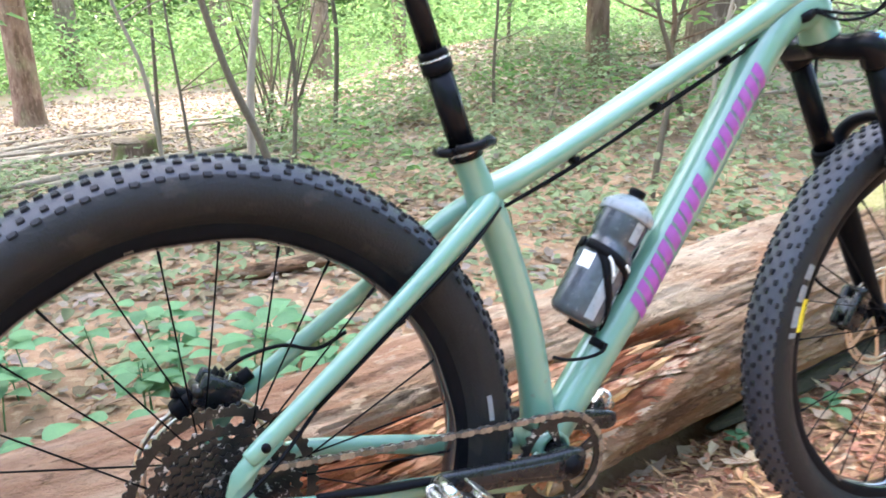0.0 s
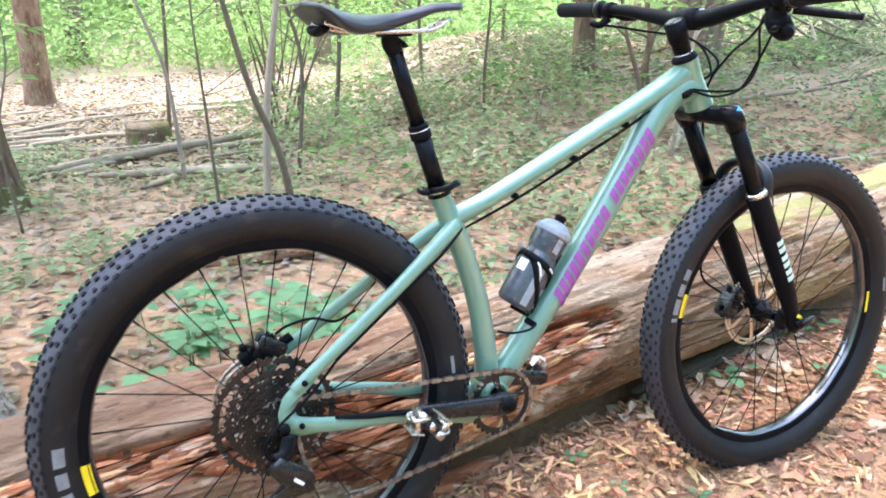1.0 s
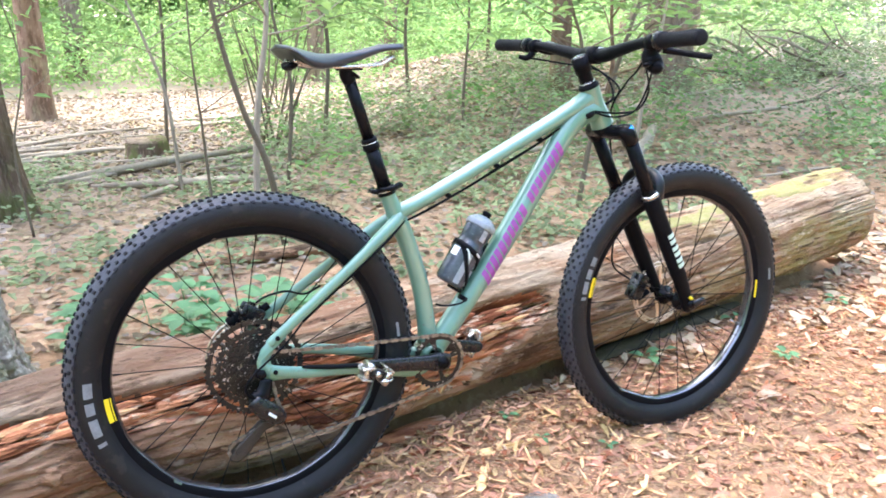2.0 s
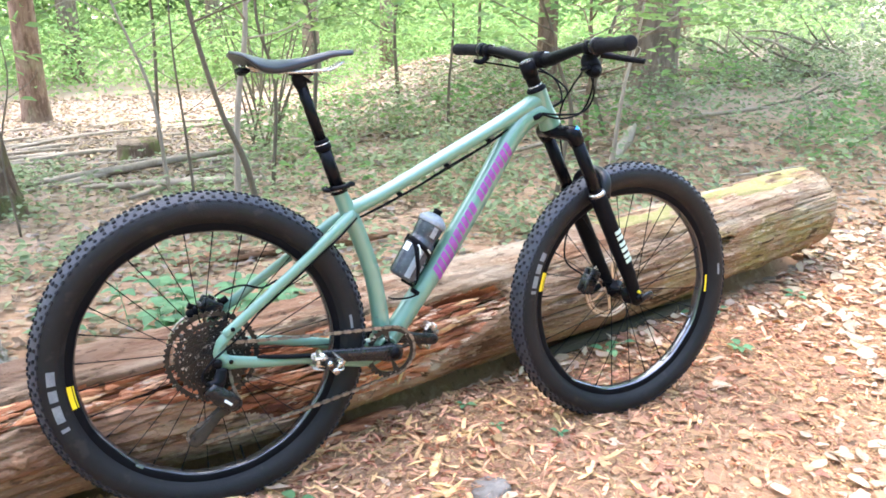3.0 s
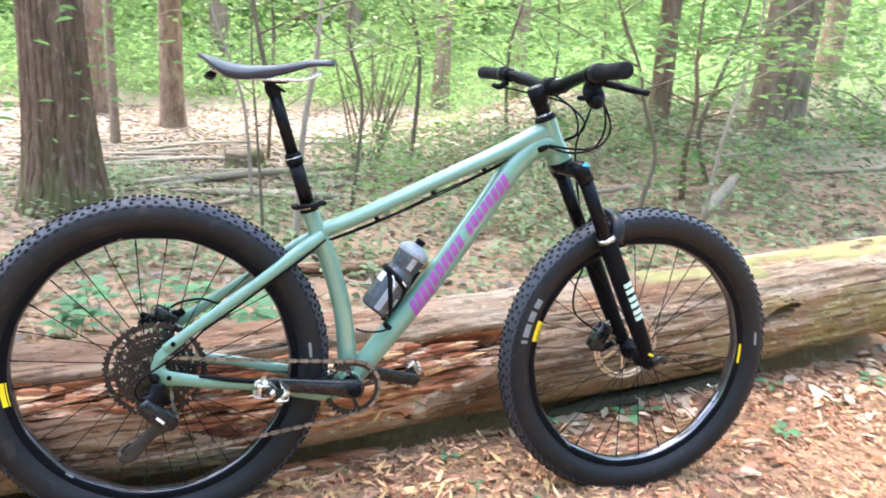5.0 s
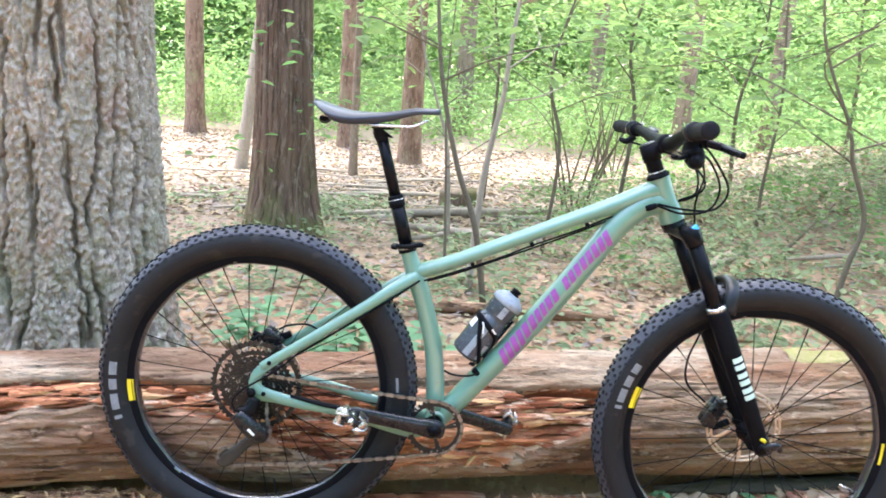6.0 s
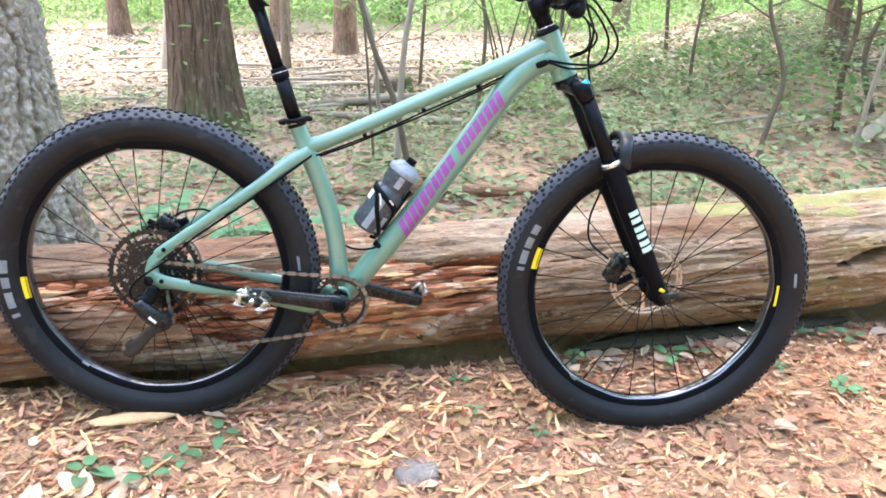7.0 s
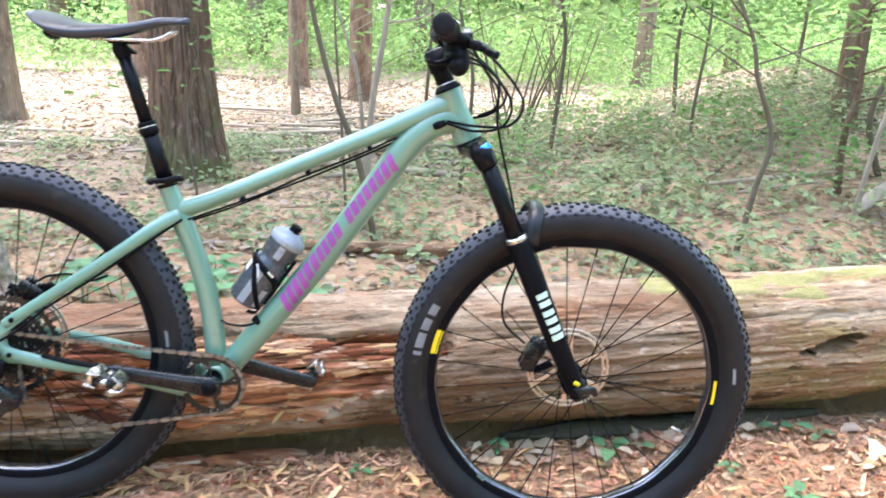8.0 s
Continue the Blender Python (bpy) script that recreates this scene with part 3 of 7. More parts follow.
# ---- trees ----
def trunk_mesh(x, y, r, height, mat, parent, lean=(0.0, 0.0), seed=0, nt=28, nz=40, flare=0.35, furrow=0.0, cell=(0.05, 0.25), dense_to=None, spread=0.20, face=None, name="trunk"):
    """A tapered, flared trunk; furrow cuts long plates into its bark."""
    rng = np.random.default_rng(seed)
    z0 = land(x, y) - 0.12
    if dense_to:
        zs = np.concatenate([np.linspace(0, dense_to, nz), np.linspace(dense_to, height, 14)[1:]])
    else:
        zs = height * np.linspace(0, 1, nz) ** 1.3
    if face:
        th = np.concatenate([np.linspace(face[0], face[1], int(nt * 0.85), endpoint=False), np.linspace(face[1], face[0] + 2 * np.pi, nt - int(nt * 0.85), endpoint=False)])
    else:
        th = np.linspace(0, 2 * np.pi, nt, endpoint=False)
    Z, T = np.meshgrid(zs, th, indexing="ij")
    rr = r * (1 - 0.55 * (Z / height) ** 0.9)
    lobes = 1 + 0.30 * np.cos(4 * T + seed) * np.exp(-Z / 0.28) + 0.10 * np.cos(7 * T + 2 * seed) * np.exp(-Z / 0.35)
    rr = rr * (1 + flare * np.exp(-Z / spread) * lobes) * (1 + 0.03 * np.cos(3 * T + 0.8 * Z + seed))
    if furrow:
        # long cracks that wander down the bark, fork, fade and start again
        circ = 2 * np.pi * r
        S = T * r
        n_lines = max(8, int(1.35 * circ / cell[0]))
        groove = np.zeros(Z.shape)
        top = dense_to or height
        step = cell[1] * 0.16
        for k in range(n_lines):
            s0 = (k + rng.uniform(-0.3, 0.3)) * circ / n_lines
            knots = np.arange(-step, zs[-1] + 2 * step, step)
            wander = np.cumsum(rng.normal(0, 0.16, len(knots)))
            wander -= np.linspace(wander[0], wander[-1], len(knots))
            fine = np.arange(-step, zs[-1] + 2 * step, step / 4)
            path_s = s0 + cell[0] * (np.interp(zs, knots, np.clip(wander, -0.55, 0.55)) + np.interp(zs, fine, rng.normal(0, 0.055, len(fine))))
            live = np.interp(zs, knots[::2], rng.uniform(-0.25, 1.9, len(knots[::2])))
            live = np.clip(live, 0, 1)
            width = cell[0] * np.interp(zs, knots, rng.uniform(0.05, 0.125, len(knots))) * (0.35 + 0.65 * live) + 0.0012
            d = np.abs(S - path_s[:, None])
            d = np.minimum(d, circ - d) / width[:, None]
            groove = np.maximum(groove, np.exp(-d ** 4) * live[:, None] + 0.22 * np.exp(-(d / 2.6) ** 2) * live[:, None])
        rough = rng.normal(0, 1, rr.shape)
        rough = (rough + np.roll(rough, 1, 0) + np.roll(rough, 1, 1) + np.roll(rough, -1, 0)) / 2
        lump = rng.normal(0, 1, rr.shape)
        for _ in range(3):
            lump = (lump + np.roll(lump, 1, 0) + np.roll(lump, -1, 0) + np.roll(lump, 1, 1) + np.roll(lump, -1, 1)) / 2.6
        swell = np.sin(S * 6.28 / cell[0] * 0.9 + np.sin(Z * 6) * 1.5) * np.sin(Z * 9 + np.sin(S * 30))
        rr = rr - furrow * groove + furrow * 0.040 * rough + furrow * 0.05 * lump + furrow * 0.10 * swell
    bend = Z / height
    X = x + lean[0] * Z + 0.03 * np.sin(bend * 5 + seed) * r * 2 + rr * np.cos(T)
    Y = y + lean[1] * Z + rr * np.sin(T)
    V = np.stack([X, Y, Z + z0], -1).reshape(-1, 3)
    n_z = len(zs)
    i, k = np.meshgrid(np.arange(n_z - 1), np.arange(nt), indexing="ij")
    j = (k + 1) % nt
    F = np.stack([i * nt + k, i * nt + j, (i + 1) * nt + j, (i + 1) * nt + k], -1).reshape(-1, 4)
    fs = [tuple(q) for q in F.tolist()] + [tuple((n_z - 1) * nt + q for q in range(nt))]
    return raw(name, V.tolist(), fs, mat, parent, "", True)


def leaf_mesh(name, pts, size, mat, parent=None, label="", seed=0, flat=0.5, wide=0.55, bend=0.15, oval=False):
    """Many small folded leaves at pts. flat: how level they lie."""
    rng = np.random.default_rng(seed)
    P = np.asarray(pts, float)
    n = len(P)
    L = rng.uniform(size[0], size[1], n)[:, None]
    w = rng.uniform(0, 2 * np.pi, n)
    tilt = rng.normal(0, 1 - flat, n) * 0.9
    A = np.stack([np.cos(w) * np.cos(tilt), np.sin(w) * np.cos(tilt), np.sin(tilt)], 1)
    up = np.stack([rng.normal(0, 1 - flat, n), rng.normal(0, 1 - flat, n), np.full(n, 0.8)], 1)
    B = np.cross(A, up)
    B /= np.linalg.norm(B, axis=1)[:, None] + 1e-9
    C = np.cross(B, A)
    base, tip = P - A * L / 2, P + A * L / 2 - C * L * bend
    left = P + B * L * wide / 2 + C * L * bend - A * L * 0.05
    right = P - B * L * wide / 2 + C * L * bend - A * L * 0.05
    if oval:
        half = B * L * wide / 2
        l1, l2 = P - A * L * 0.24 + half * 0.86 + C * L * bend * 0.7, P + A * L * 0.16 + half * 0.80 + C * L * bend * 0.6
        r1, r2 = P - A * L * 0.24 - half * 0.86 + C * L * bend * 0.7, P + A * L * 0.16 - half * 0.80 + C * L * bend * 0.6
        V = np.stack([base, l1, l2, tip, r2, r1], 1).reshape(-1, 3)
        k = np.arange(n) * 6
        F = np.concatenate([np.stack([k, k + 1, k + 2], 1), np.stack([k, k + 2, k + 3], 1), np.stack([k, k + 3, k + 4], 1), np.stack([k, k + 4, k + 5], 1)])
    else:
        V = np.stack([base, left, tip, right], 1).reshape(-1, 3)
        k = np.arange(n) * 4
        F = np.concatenate([np.stack([k, k + 1, k + 2], 1), np.stack([k, k + 2, k + 3], 1)])
    me = bpy.data.meshes.new(name)
    me.vertices.add(len(V))
    me.vertices.foreach_set("co", V.ravel())
    me.loops.add(F.size)
    me.loops.foreach_set("vertex_index", F.ravel().astype(np.int32))
    me.polygons.add(len(F))
    me.polygons.foreach_set("loop_start", (np.arange(len(F)) * 3).astype(np.int32))
    me.update(calc_edges=True)
    ob = hang(name, me, mat, parent, label, False)
    return ob


def curl_mesh(name, pts, size, mat, seed=0, flat=0.85, ratio=(0.35, 0.75), curl=0.35):
    """Dry leaves and flakes with uneven outlines, curled each in its own way."""
    g = np.random.default_rng(seed)
    P = np.asarray(pts, float)
    n, m = len(P), 8
    L = g.uniform(size[0], size[1], n)
    W = L * g.uniform(ratio[0], ratio[1], n)
    yaw = g.uniform(0, 2 * np.pi, n)
    ang = np.linspace(0, 2 * np.pi, m, endpoint=False)[None, :]
    rag = g.uniform(0.62, 1.12, (n, m))
    u = np.cos(ang) * L[:, None] / 2 * rag
    v = np.sin(ang) * W[:, None] / 2 * rag
    c1, c2 = g.normal(0, curl, n)[:, None], g.normal(0.3, curl, n)[:, None]
    h = c1 * u * u / L[:, None] + c2 * v * v / W[:, None] * 1.6 + g.normal(0, 0.03, (n, m)) * L[:, None]
    tx, ty = g.normal(0, 1 - flat, n)[:, None], g.normal(0, 1 - flat, n)[:, None]
    h = h + tx * u + ty * v
    h = h - np.minimum(0, h.min(1))[:, None] * 0.8
    cy, sy = np.cos(yaw)[:, None], np.sin(yaw)[:, None]
    ring = np.stack([u * cy - v * sy, u * sy + v * cy, h], 2) + P[:, None, :]
    mid = P + np.stack([np.zeros(n), np.zeros(n), h.mean(1) * 0.5], 1)
    V = np.concatenate([ring, mid[:, None, :]], 1).reshape(-1, 3)
    k = (np.arange(n) * (m + 1))[:, None]
    j = np.arange(m)[None, :]
    F = np.stack([k + j, k + (j + 1) % m, np.broadcast_to(k + m, (n, m))], 2).reshape(-1, 3)
    me = bpy.data.meshes.new(name)
    me.vertices.add(len(V))
    me.vertices.foreach_set("co", V.ravel())
    me.loops.add(F.size)
    me.loops.foreach_set("vertex_index", F.ravel().astype(np.int32))
    me.polygons.add(len(F))
    me.polygons.foreach_set("loop_start", (np.arange(len(F)) * 3).astype(np.int32))
    me.update(calc_edges=True)
    return hang(name, me, mat, None, "", True)


def clumps(centres, spread, per, seed, squash=0.6):
    rng = np.random.default_rng(seed)
    out = []
    for c, s in zip(centres, spread):
        p = rng.normal(0, 1, (per, 3))
        p /= np.maximum(1.0, np.linalg.norm(p, axis=1) / 1.7)[:, None]
        out.append(np.asarray(c) + p * s * np.array([1, 1, squash]))
    return np.concatenate(out)


def tree(x, y, r, height, mat, label, seed, lean=(0.0, 0.0), crown=900, group="", crown_mat=None, tops=None, size=(0.16, 0.30), **kw):
    t = thing("tree", label, "tree", Matrix(), group)
    trunk_mesh(x, y, r, height, mat, t, lean, seed, **kw)
    rng = np.random.default_rng(seed + 50)
    z0 = land(x, y)
    ends = tops or []
    if not ends:
        for k in range(7):
            z = height * rng.uniform(0.55, 0.97)
            w = rng.uniform(0, 2 * np.pi)
            ln = rng.uniform(1.2, 2.8) * (0.6 + r)
            ends.append((x + lean[0] * z + math.cos(w) * ln, y + lean[1] * z + math.sin(w) * ln, z0 + z + ln * 0.4))
    centres = []
    for e in ends:
        z = min(height * 0.97, max(height * 0.5, (e[2] - z0) - 0.8))
        p0 = Vector((x + lean[0] * z, y + lean[1] * z, z0 + z))
        p2 = Vector(e)
        p1 = p0.lerp(p2, 0.5) + Vector((0, 0, 0.12 * (p2 - p0).length))
        bm = bmesh.new()
        sweep(bm, [p0, p1, p2], [r * 0.22, r * 0.13, r * 0.03], 7, 3)
        part("limb", bm, mat, t)
        centres += [tuple(p1), tuple(p2), tuple(p0.lerp(p2, 1.25))]
    per = max(4, crown // len(centres))
    ob = leaf_mesh("crown", clumps(centres, [1.1] * len(centres), per, seed), size, crown_mat or LEAF, t, "green leafy crown", seed)
    ob["kind"] = "stuff"
    return t


def shade_tops(cx, cy, rad, z, n, seed):
    rng = random.Random(seed)
    res = []
    for k in range(n):
        a, q = rng.uniform(0, 2 * math.pi), math.sqrt(rng.random()) * rad
        res.append((cx + q * math.cos(a), cy + q * math.sin(a), z + rng.uniform(-0.8, 1.4)))
    return res


# these two unseen crowns are set sunward, to shade the bicycle and log
tree(-0.87, 0.90, 0.345, 9.5, BARK_GREY, "broad old tree with deeply furrowed grey bark", 1, crown=2600, tops=shade_tops(-2.2, 5.2, 3.8, 8.3, 16, 1), size=(0.25, 0.45), nt=640, nz=440, furrow=0.036, cell=(0.075, 0.42), dense_to=2.0, face=(-3.5, 0.9), flare=0.40, spread=0.28)
tree(-0.58, 3.62, 0.195, 10.5, BARK_BROWN, "dark brown tree with ridged bark and mossy base", 2, lean=(-0.012, 0.0), crown=1900, tops=shade_tops(-0.4, 6.2, 4.2, 9.0, 14, 2), size=(0.25, 0.45), nt=300, nz=300, furrow=0.011, cell=(0.036, 0.26), face=(-3.4, 0.3), dense_to=2.6, flare=0.80, spread=0.34)


# ---- the bicycle: leans six degrees against the log; local x runs forwards, y to its left side, z up in its own plane ----
_n = Vector((0.03, 1, -0.105)).normalized()
_u = (Vector((1, -0.03, 0)) - _n * _n.dot(Vector((1, -0.03, 0)))).normalized()
_w = _u.cross(_n)
BIKE_POSE = Matrix(((_u.x, _n.x, _w.x, 0), (_u.y, _n.y, _w.y, -0.022), (_u.z, _n.z, _w.z, 0), (0, 0, 0, 1)))
bike = thing("bicycle", "sage green hardtail mountain bicycle leaning on the log", "bicycle", BIKE_POSE)

RX, RZ, RR = -0.009, 0.380, 0.374      # rear axle and outer radius
FX, FZ, FR = 1.154, 0.343, 0.376       # front axle
FV = -0.012                            # the front wheel stands a little to the right
BX, BZ = 0.411, 0.322                  # crank axle
LEG = Vector((0.215, 0, -0.478)).normalized()
HT_LOW = Vector((0.912, 0, 0.832))
HT_TOP = HT_LOW - LEG * 0.104


def on_steerer(d):
    return HT_TOP - LEG * d


# frame
bm = bmesh.new()
sweep(bm, [HT_TOP, HT_TOP + LEG * 0.012, HT_TOP + LEG * 0.05, HT_LOW - LEG * 0.014, HT_LOW], [0.0255, 0.0245, 0.0232, 0.0275, 0.029], 28, 5)
body = part("frame", bm, PAINT, bike, "sage green painted head tube and frame")
bm = bmesh.new()
sweep(bm, [(0.316, 0, 0.727), (0.330, 0, 0.692), (0.344, 0, 0.656), (0.368, 0, 0.590), (0.392, 0, 0.503), (0.404, 0, 0.420), (0.408, 0, 0.350)],
      [(0.0185, 0.0185), (0.0185, 0.0185), (0.021, 0.022), (0.0185, 0.0205), (0.0185, 0.021), (0.021, 0.0215), (0.027, 0.023)], 24, 5, side=(0, 1, 0))
part("seat_tube", bm, PAINT, body)
bm = bmesh.new()
sweep(bm, [(0.336, 0, 0.668), (0.42, 0, 0.699), (0.60, 0, 0.779), (0.76, 0, 0.850), (0.845, 0, 0.889), (0.880, 0, 0.905)],
      [(0.018, 0.019), (0.0205, 0.0165), (0.0225, 0.0165), (0.023, 0.0185), (0.0225, 0.022), (0.021, 0.024)], 24, 6, side=(0, 1, 0))
part("top_tube", bm, PAINT, body)
bm = bmesh.new()
DT = [(0.415, 0, 0.322), (0.462, 0, 0.376), (0.615, 0, 0.566), (0.715, 0, 0.704), (0.787, 0, 0.809), (0.832, 0, 0.853), (0.868, 0, 0.869), (0.905, 0, 0.866)]
sweep(bm, DT, [(0.028, 0.025), (0.028, 0.0255), (0.029, 0.0265), (0.0295, 0.027), (0.0285, 0.0275), (0.0265, 0.028), (0.025, 0.028), (0.024, 0.026)], 28, 6, side=(0, 1, 0))
part("down_tube", bm, PAINT, body)
bm = bmesh.new()
lathe(bm, [(0.0235, -0.0365), (0.0235, 0.0365), (0.018, 0.0365), (0.018, -0.0365)], BX, BZ + 0.004, 32)
part("bottom_bracket_shell", bm, PAINT, body)
for s in (-1, 1):
    bm = bmesh.new()
    sweep(bm, [(0.346, s * 0.012, 0.664), (0.300, s * 0.030, 0.636), (0.226, s * 0.044, 0.584), (0.120, s * 0.060, 0.513), (0.030, s * 0.070, 0.452), (0.012, s * 0.071, 0.440)],
          [(0.0125, 0.0150), (0.0125, 0.0145), (0.010, 0.0125), (0.009, 0.0115), (0.0085, 0.0115), (0.0075, 0.010)], 18, 6, side=(0, 1, 0))
    part("seat_stay", bm, PAINT, body)
    bm = bmesh.new()
    low = 0.0 if s < 0 else 0.012
    sweep(bm, [(0.008, s * 0.071, 0.384), (0.050, s * 0.070, 0.371), (0.110, s * 0.063, 0.357 + low), (0.204, s * 0.052, 0.341 + low), (0.300, s * 0.046, 0.316 + low), (0.360, s * 0.040, 0.304 + low), (0.398, s * 0.03, 0.313)],
          [(0.0075, 0.0125), (0.008, 0.0135), (0.009, 0.0125), (0.010, 0.0125), (0.010, 0.015), (0.011, 0.0165), (0.012, 0.018)], 18, 6, side=(0, 1, 0))
    part("chain_stay", bm, PAINT, body)
    bm = bmesh.new()
    plate(bm, [(0.046, 0.462), (0.022, 0.458), (-0.006, 0.432), (-0.016, 0.405), (-0.013, 0.372), (0.000, 0.362), (0.060, 0.358), (0.062, 0.374), (0.028, 0.384), (0.012, 0.396), (0.010, 0.414), (0.020, 0.430), (0.052, 0.452)],
          s * 0.0755, s * 0.0665)
    bmesh.ops.bevel(bm, geom=list(bm.edges), offset=0.0018, segments=2, affect="EDGES")
    part("dropout", bm, PAINT, body)
    for hx, hz in ((0.030, 0.453), (0.020, 0.380)):
        bm = bmesh.new()
        disc(bm, 0.0050, s * 0.0815, s * 0.0745, hx, hz, 14)
        part("bolt", bm, SATIN, body, "black bolt")
# chainstay guard, on the chain's side
bm = bmesh.new()
sweep(bm, [(0.080, -0.071, 0.3775), (0.115, -0.069, 0.3700), (0.150, -0.066, 0.3620), (0.215, -0.060, 0.3500), (0.290, -0.053, 0.3310)], [(0.004, 0.0030), (0.006, 0.0048), (0.0075, 0.0052), (0.0075, 0.0048), (0.005, 0.003)], 10, 4, side=(0, 1, 0))
part("chainstay_guard", bm, SATIN, body, "black rubber chain guard strip")
# cables under the top tube and the ports
bm = bmesh.new()
sweep(bm, [(0.352, -0.013, 0.650), (0.44, -0.014, 0.6835), (0.52, -0.013, 0.7155), (0.60, -0.014, 0.7535), (0.70, -0.013, 0.7965), (0.76, -0.012, 0.826), (0.80, -0.010, 0.842)], 0.0021, 8, 5)
sweep(bm, [(0.352, -0.002, 0.645), (0.44, -0.004, 0.677), (0.52, -0.006, 0.711), (0.60, -0.004, 0.745), (0.70, -0.004, 0.790), (0.76, -0.004, 0.819), (0.80, -0.003, 0.836)], 0.0021, 8, 5)
part("brake_hose", bm, SATIN, body, "black hoses clipped under the top tube")
for cx in (0.47, 0.60, 0.72):
    bm = bmesh.new()
    slab(bm, (0.009, 0.020, 0.010), pose(cx, -0.007, 0.698 + (cx - 0.47) * 0.445, 0, -24, 0), 0.002)
    part("cable_clip", bm, SATIN, body)
bm = bmesh.new()
sweep(bm, [(0.352, -0.02, 0.655), (0.300, -0.040, 0.618), (0.20, -0.050, 0.548), (0.09, -0.063, 0.474)], 0.0028, 8, 5)
part("gear_cable", bm, SATIN, body, "black cable along the seat stay")
bm = bmesh.new()
sweep(bm, [(0.843, -0.0255, 0.857), (0.852, -0.0285, 0.8605), (0.866, -0.0265, 0.866)], [(0.003, 0.006), (0.005, 0.0075), (0.003, 0.006)], 12, 4)
part("cable_port", bm, SATIN, body, "black rubber cable port")
bm = bmesh.new()
slab(bm, (0.012, 0.02, 0.020), pose(0.497, -0.016, 0.449, 0, -52, 0), 0.003)
part("cable_exit", bm, SATIN, body, "black rubber cable exit")
bm = bmesh.new()
sweep(bm, [(0.500, -0.030, 0.452), (0.488, -0.036, 0.446), (0.465, -0.034, 0.442), (0.440, -0.026, 0.442), (0.424, -0.016, 0.446)], 0.0024, 8, 5)
part("dropper_cable", bm, SATIN, body, "short loop of black cable")
# lettering on the down tube, as plain slanted bars
a, b = Vector((0.553, 0, 0.485)), Vector((0.772, 0, 0.790))
run = (b - a).normalized()
rise = Vector((-run.z, 0, run.x))
WIDTHS = [1, 1.0, 1.15, 0.9, 1.1, 0.45, 1, 1, 1, 1]
total = sum(WIDTHS)
at = 0.0
for i, wd in enumerate(WIDTHS):
    length = (b - a).length * wd / total
    for s0, s1 in (((0.04, 0.43), (0.54, 0.93)) if i != 5 else ()):
        bm = bmesh.new()
        grid = []
        for sx in range(3):
            row = []
            for sy in range(6):
                q = (sy / 5 - 0.5) * 2
                along = at + length * (s0 + (s1 - s0) * sx / 2) + q * 0.008
                p = a + run * along + rise * (q * 0.0172 + 0.0005)
                # wraps round the tube's near side
                off = -0.0292 * math.sqrt(max(0.0, 1 - (q * 0.0172 / 0.0272) ** 2)) - 0.0012
                row.append(bm.verts.new((p.x, off, p.z)))
            grid.append(row)
        for sx in range(2):
            for sy in range(5):
                bm.faces.new((grid[sx][sy], grid[sx + 1][sy], grid[sx + 1][sy + 1], grid[sx][sy + 1]))
        part("letter_bar", bm, MAGENTA, body, "magenta bar of frame lettering")
    at += length


# wheels
TUBE = 0.0360                          # half the tyre's width


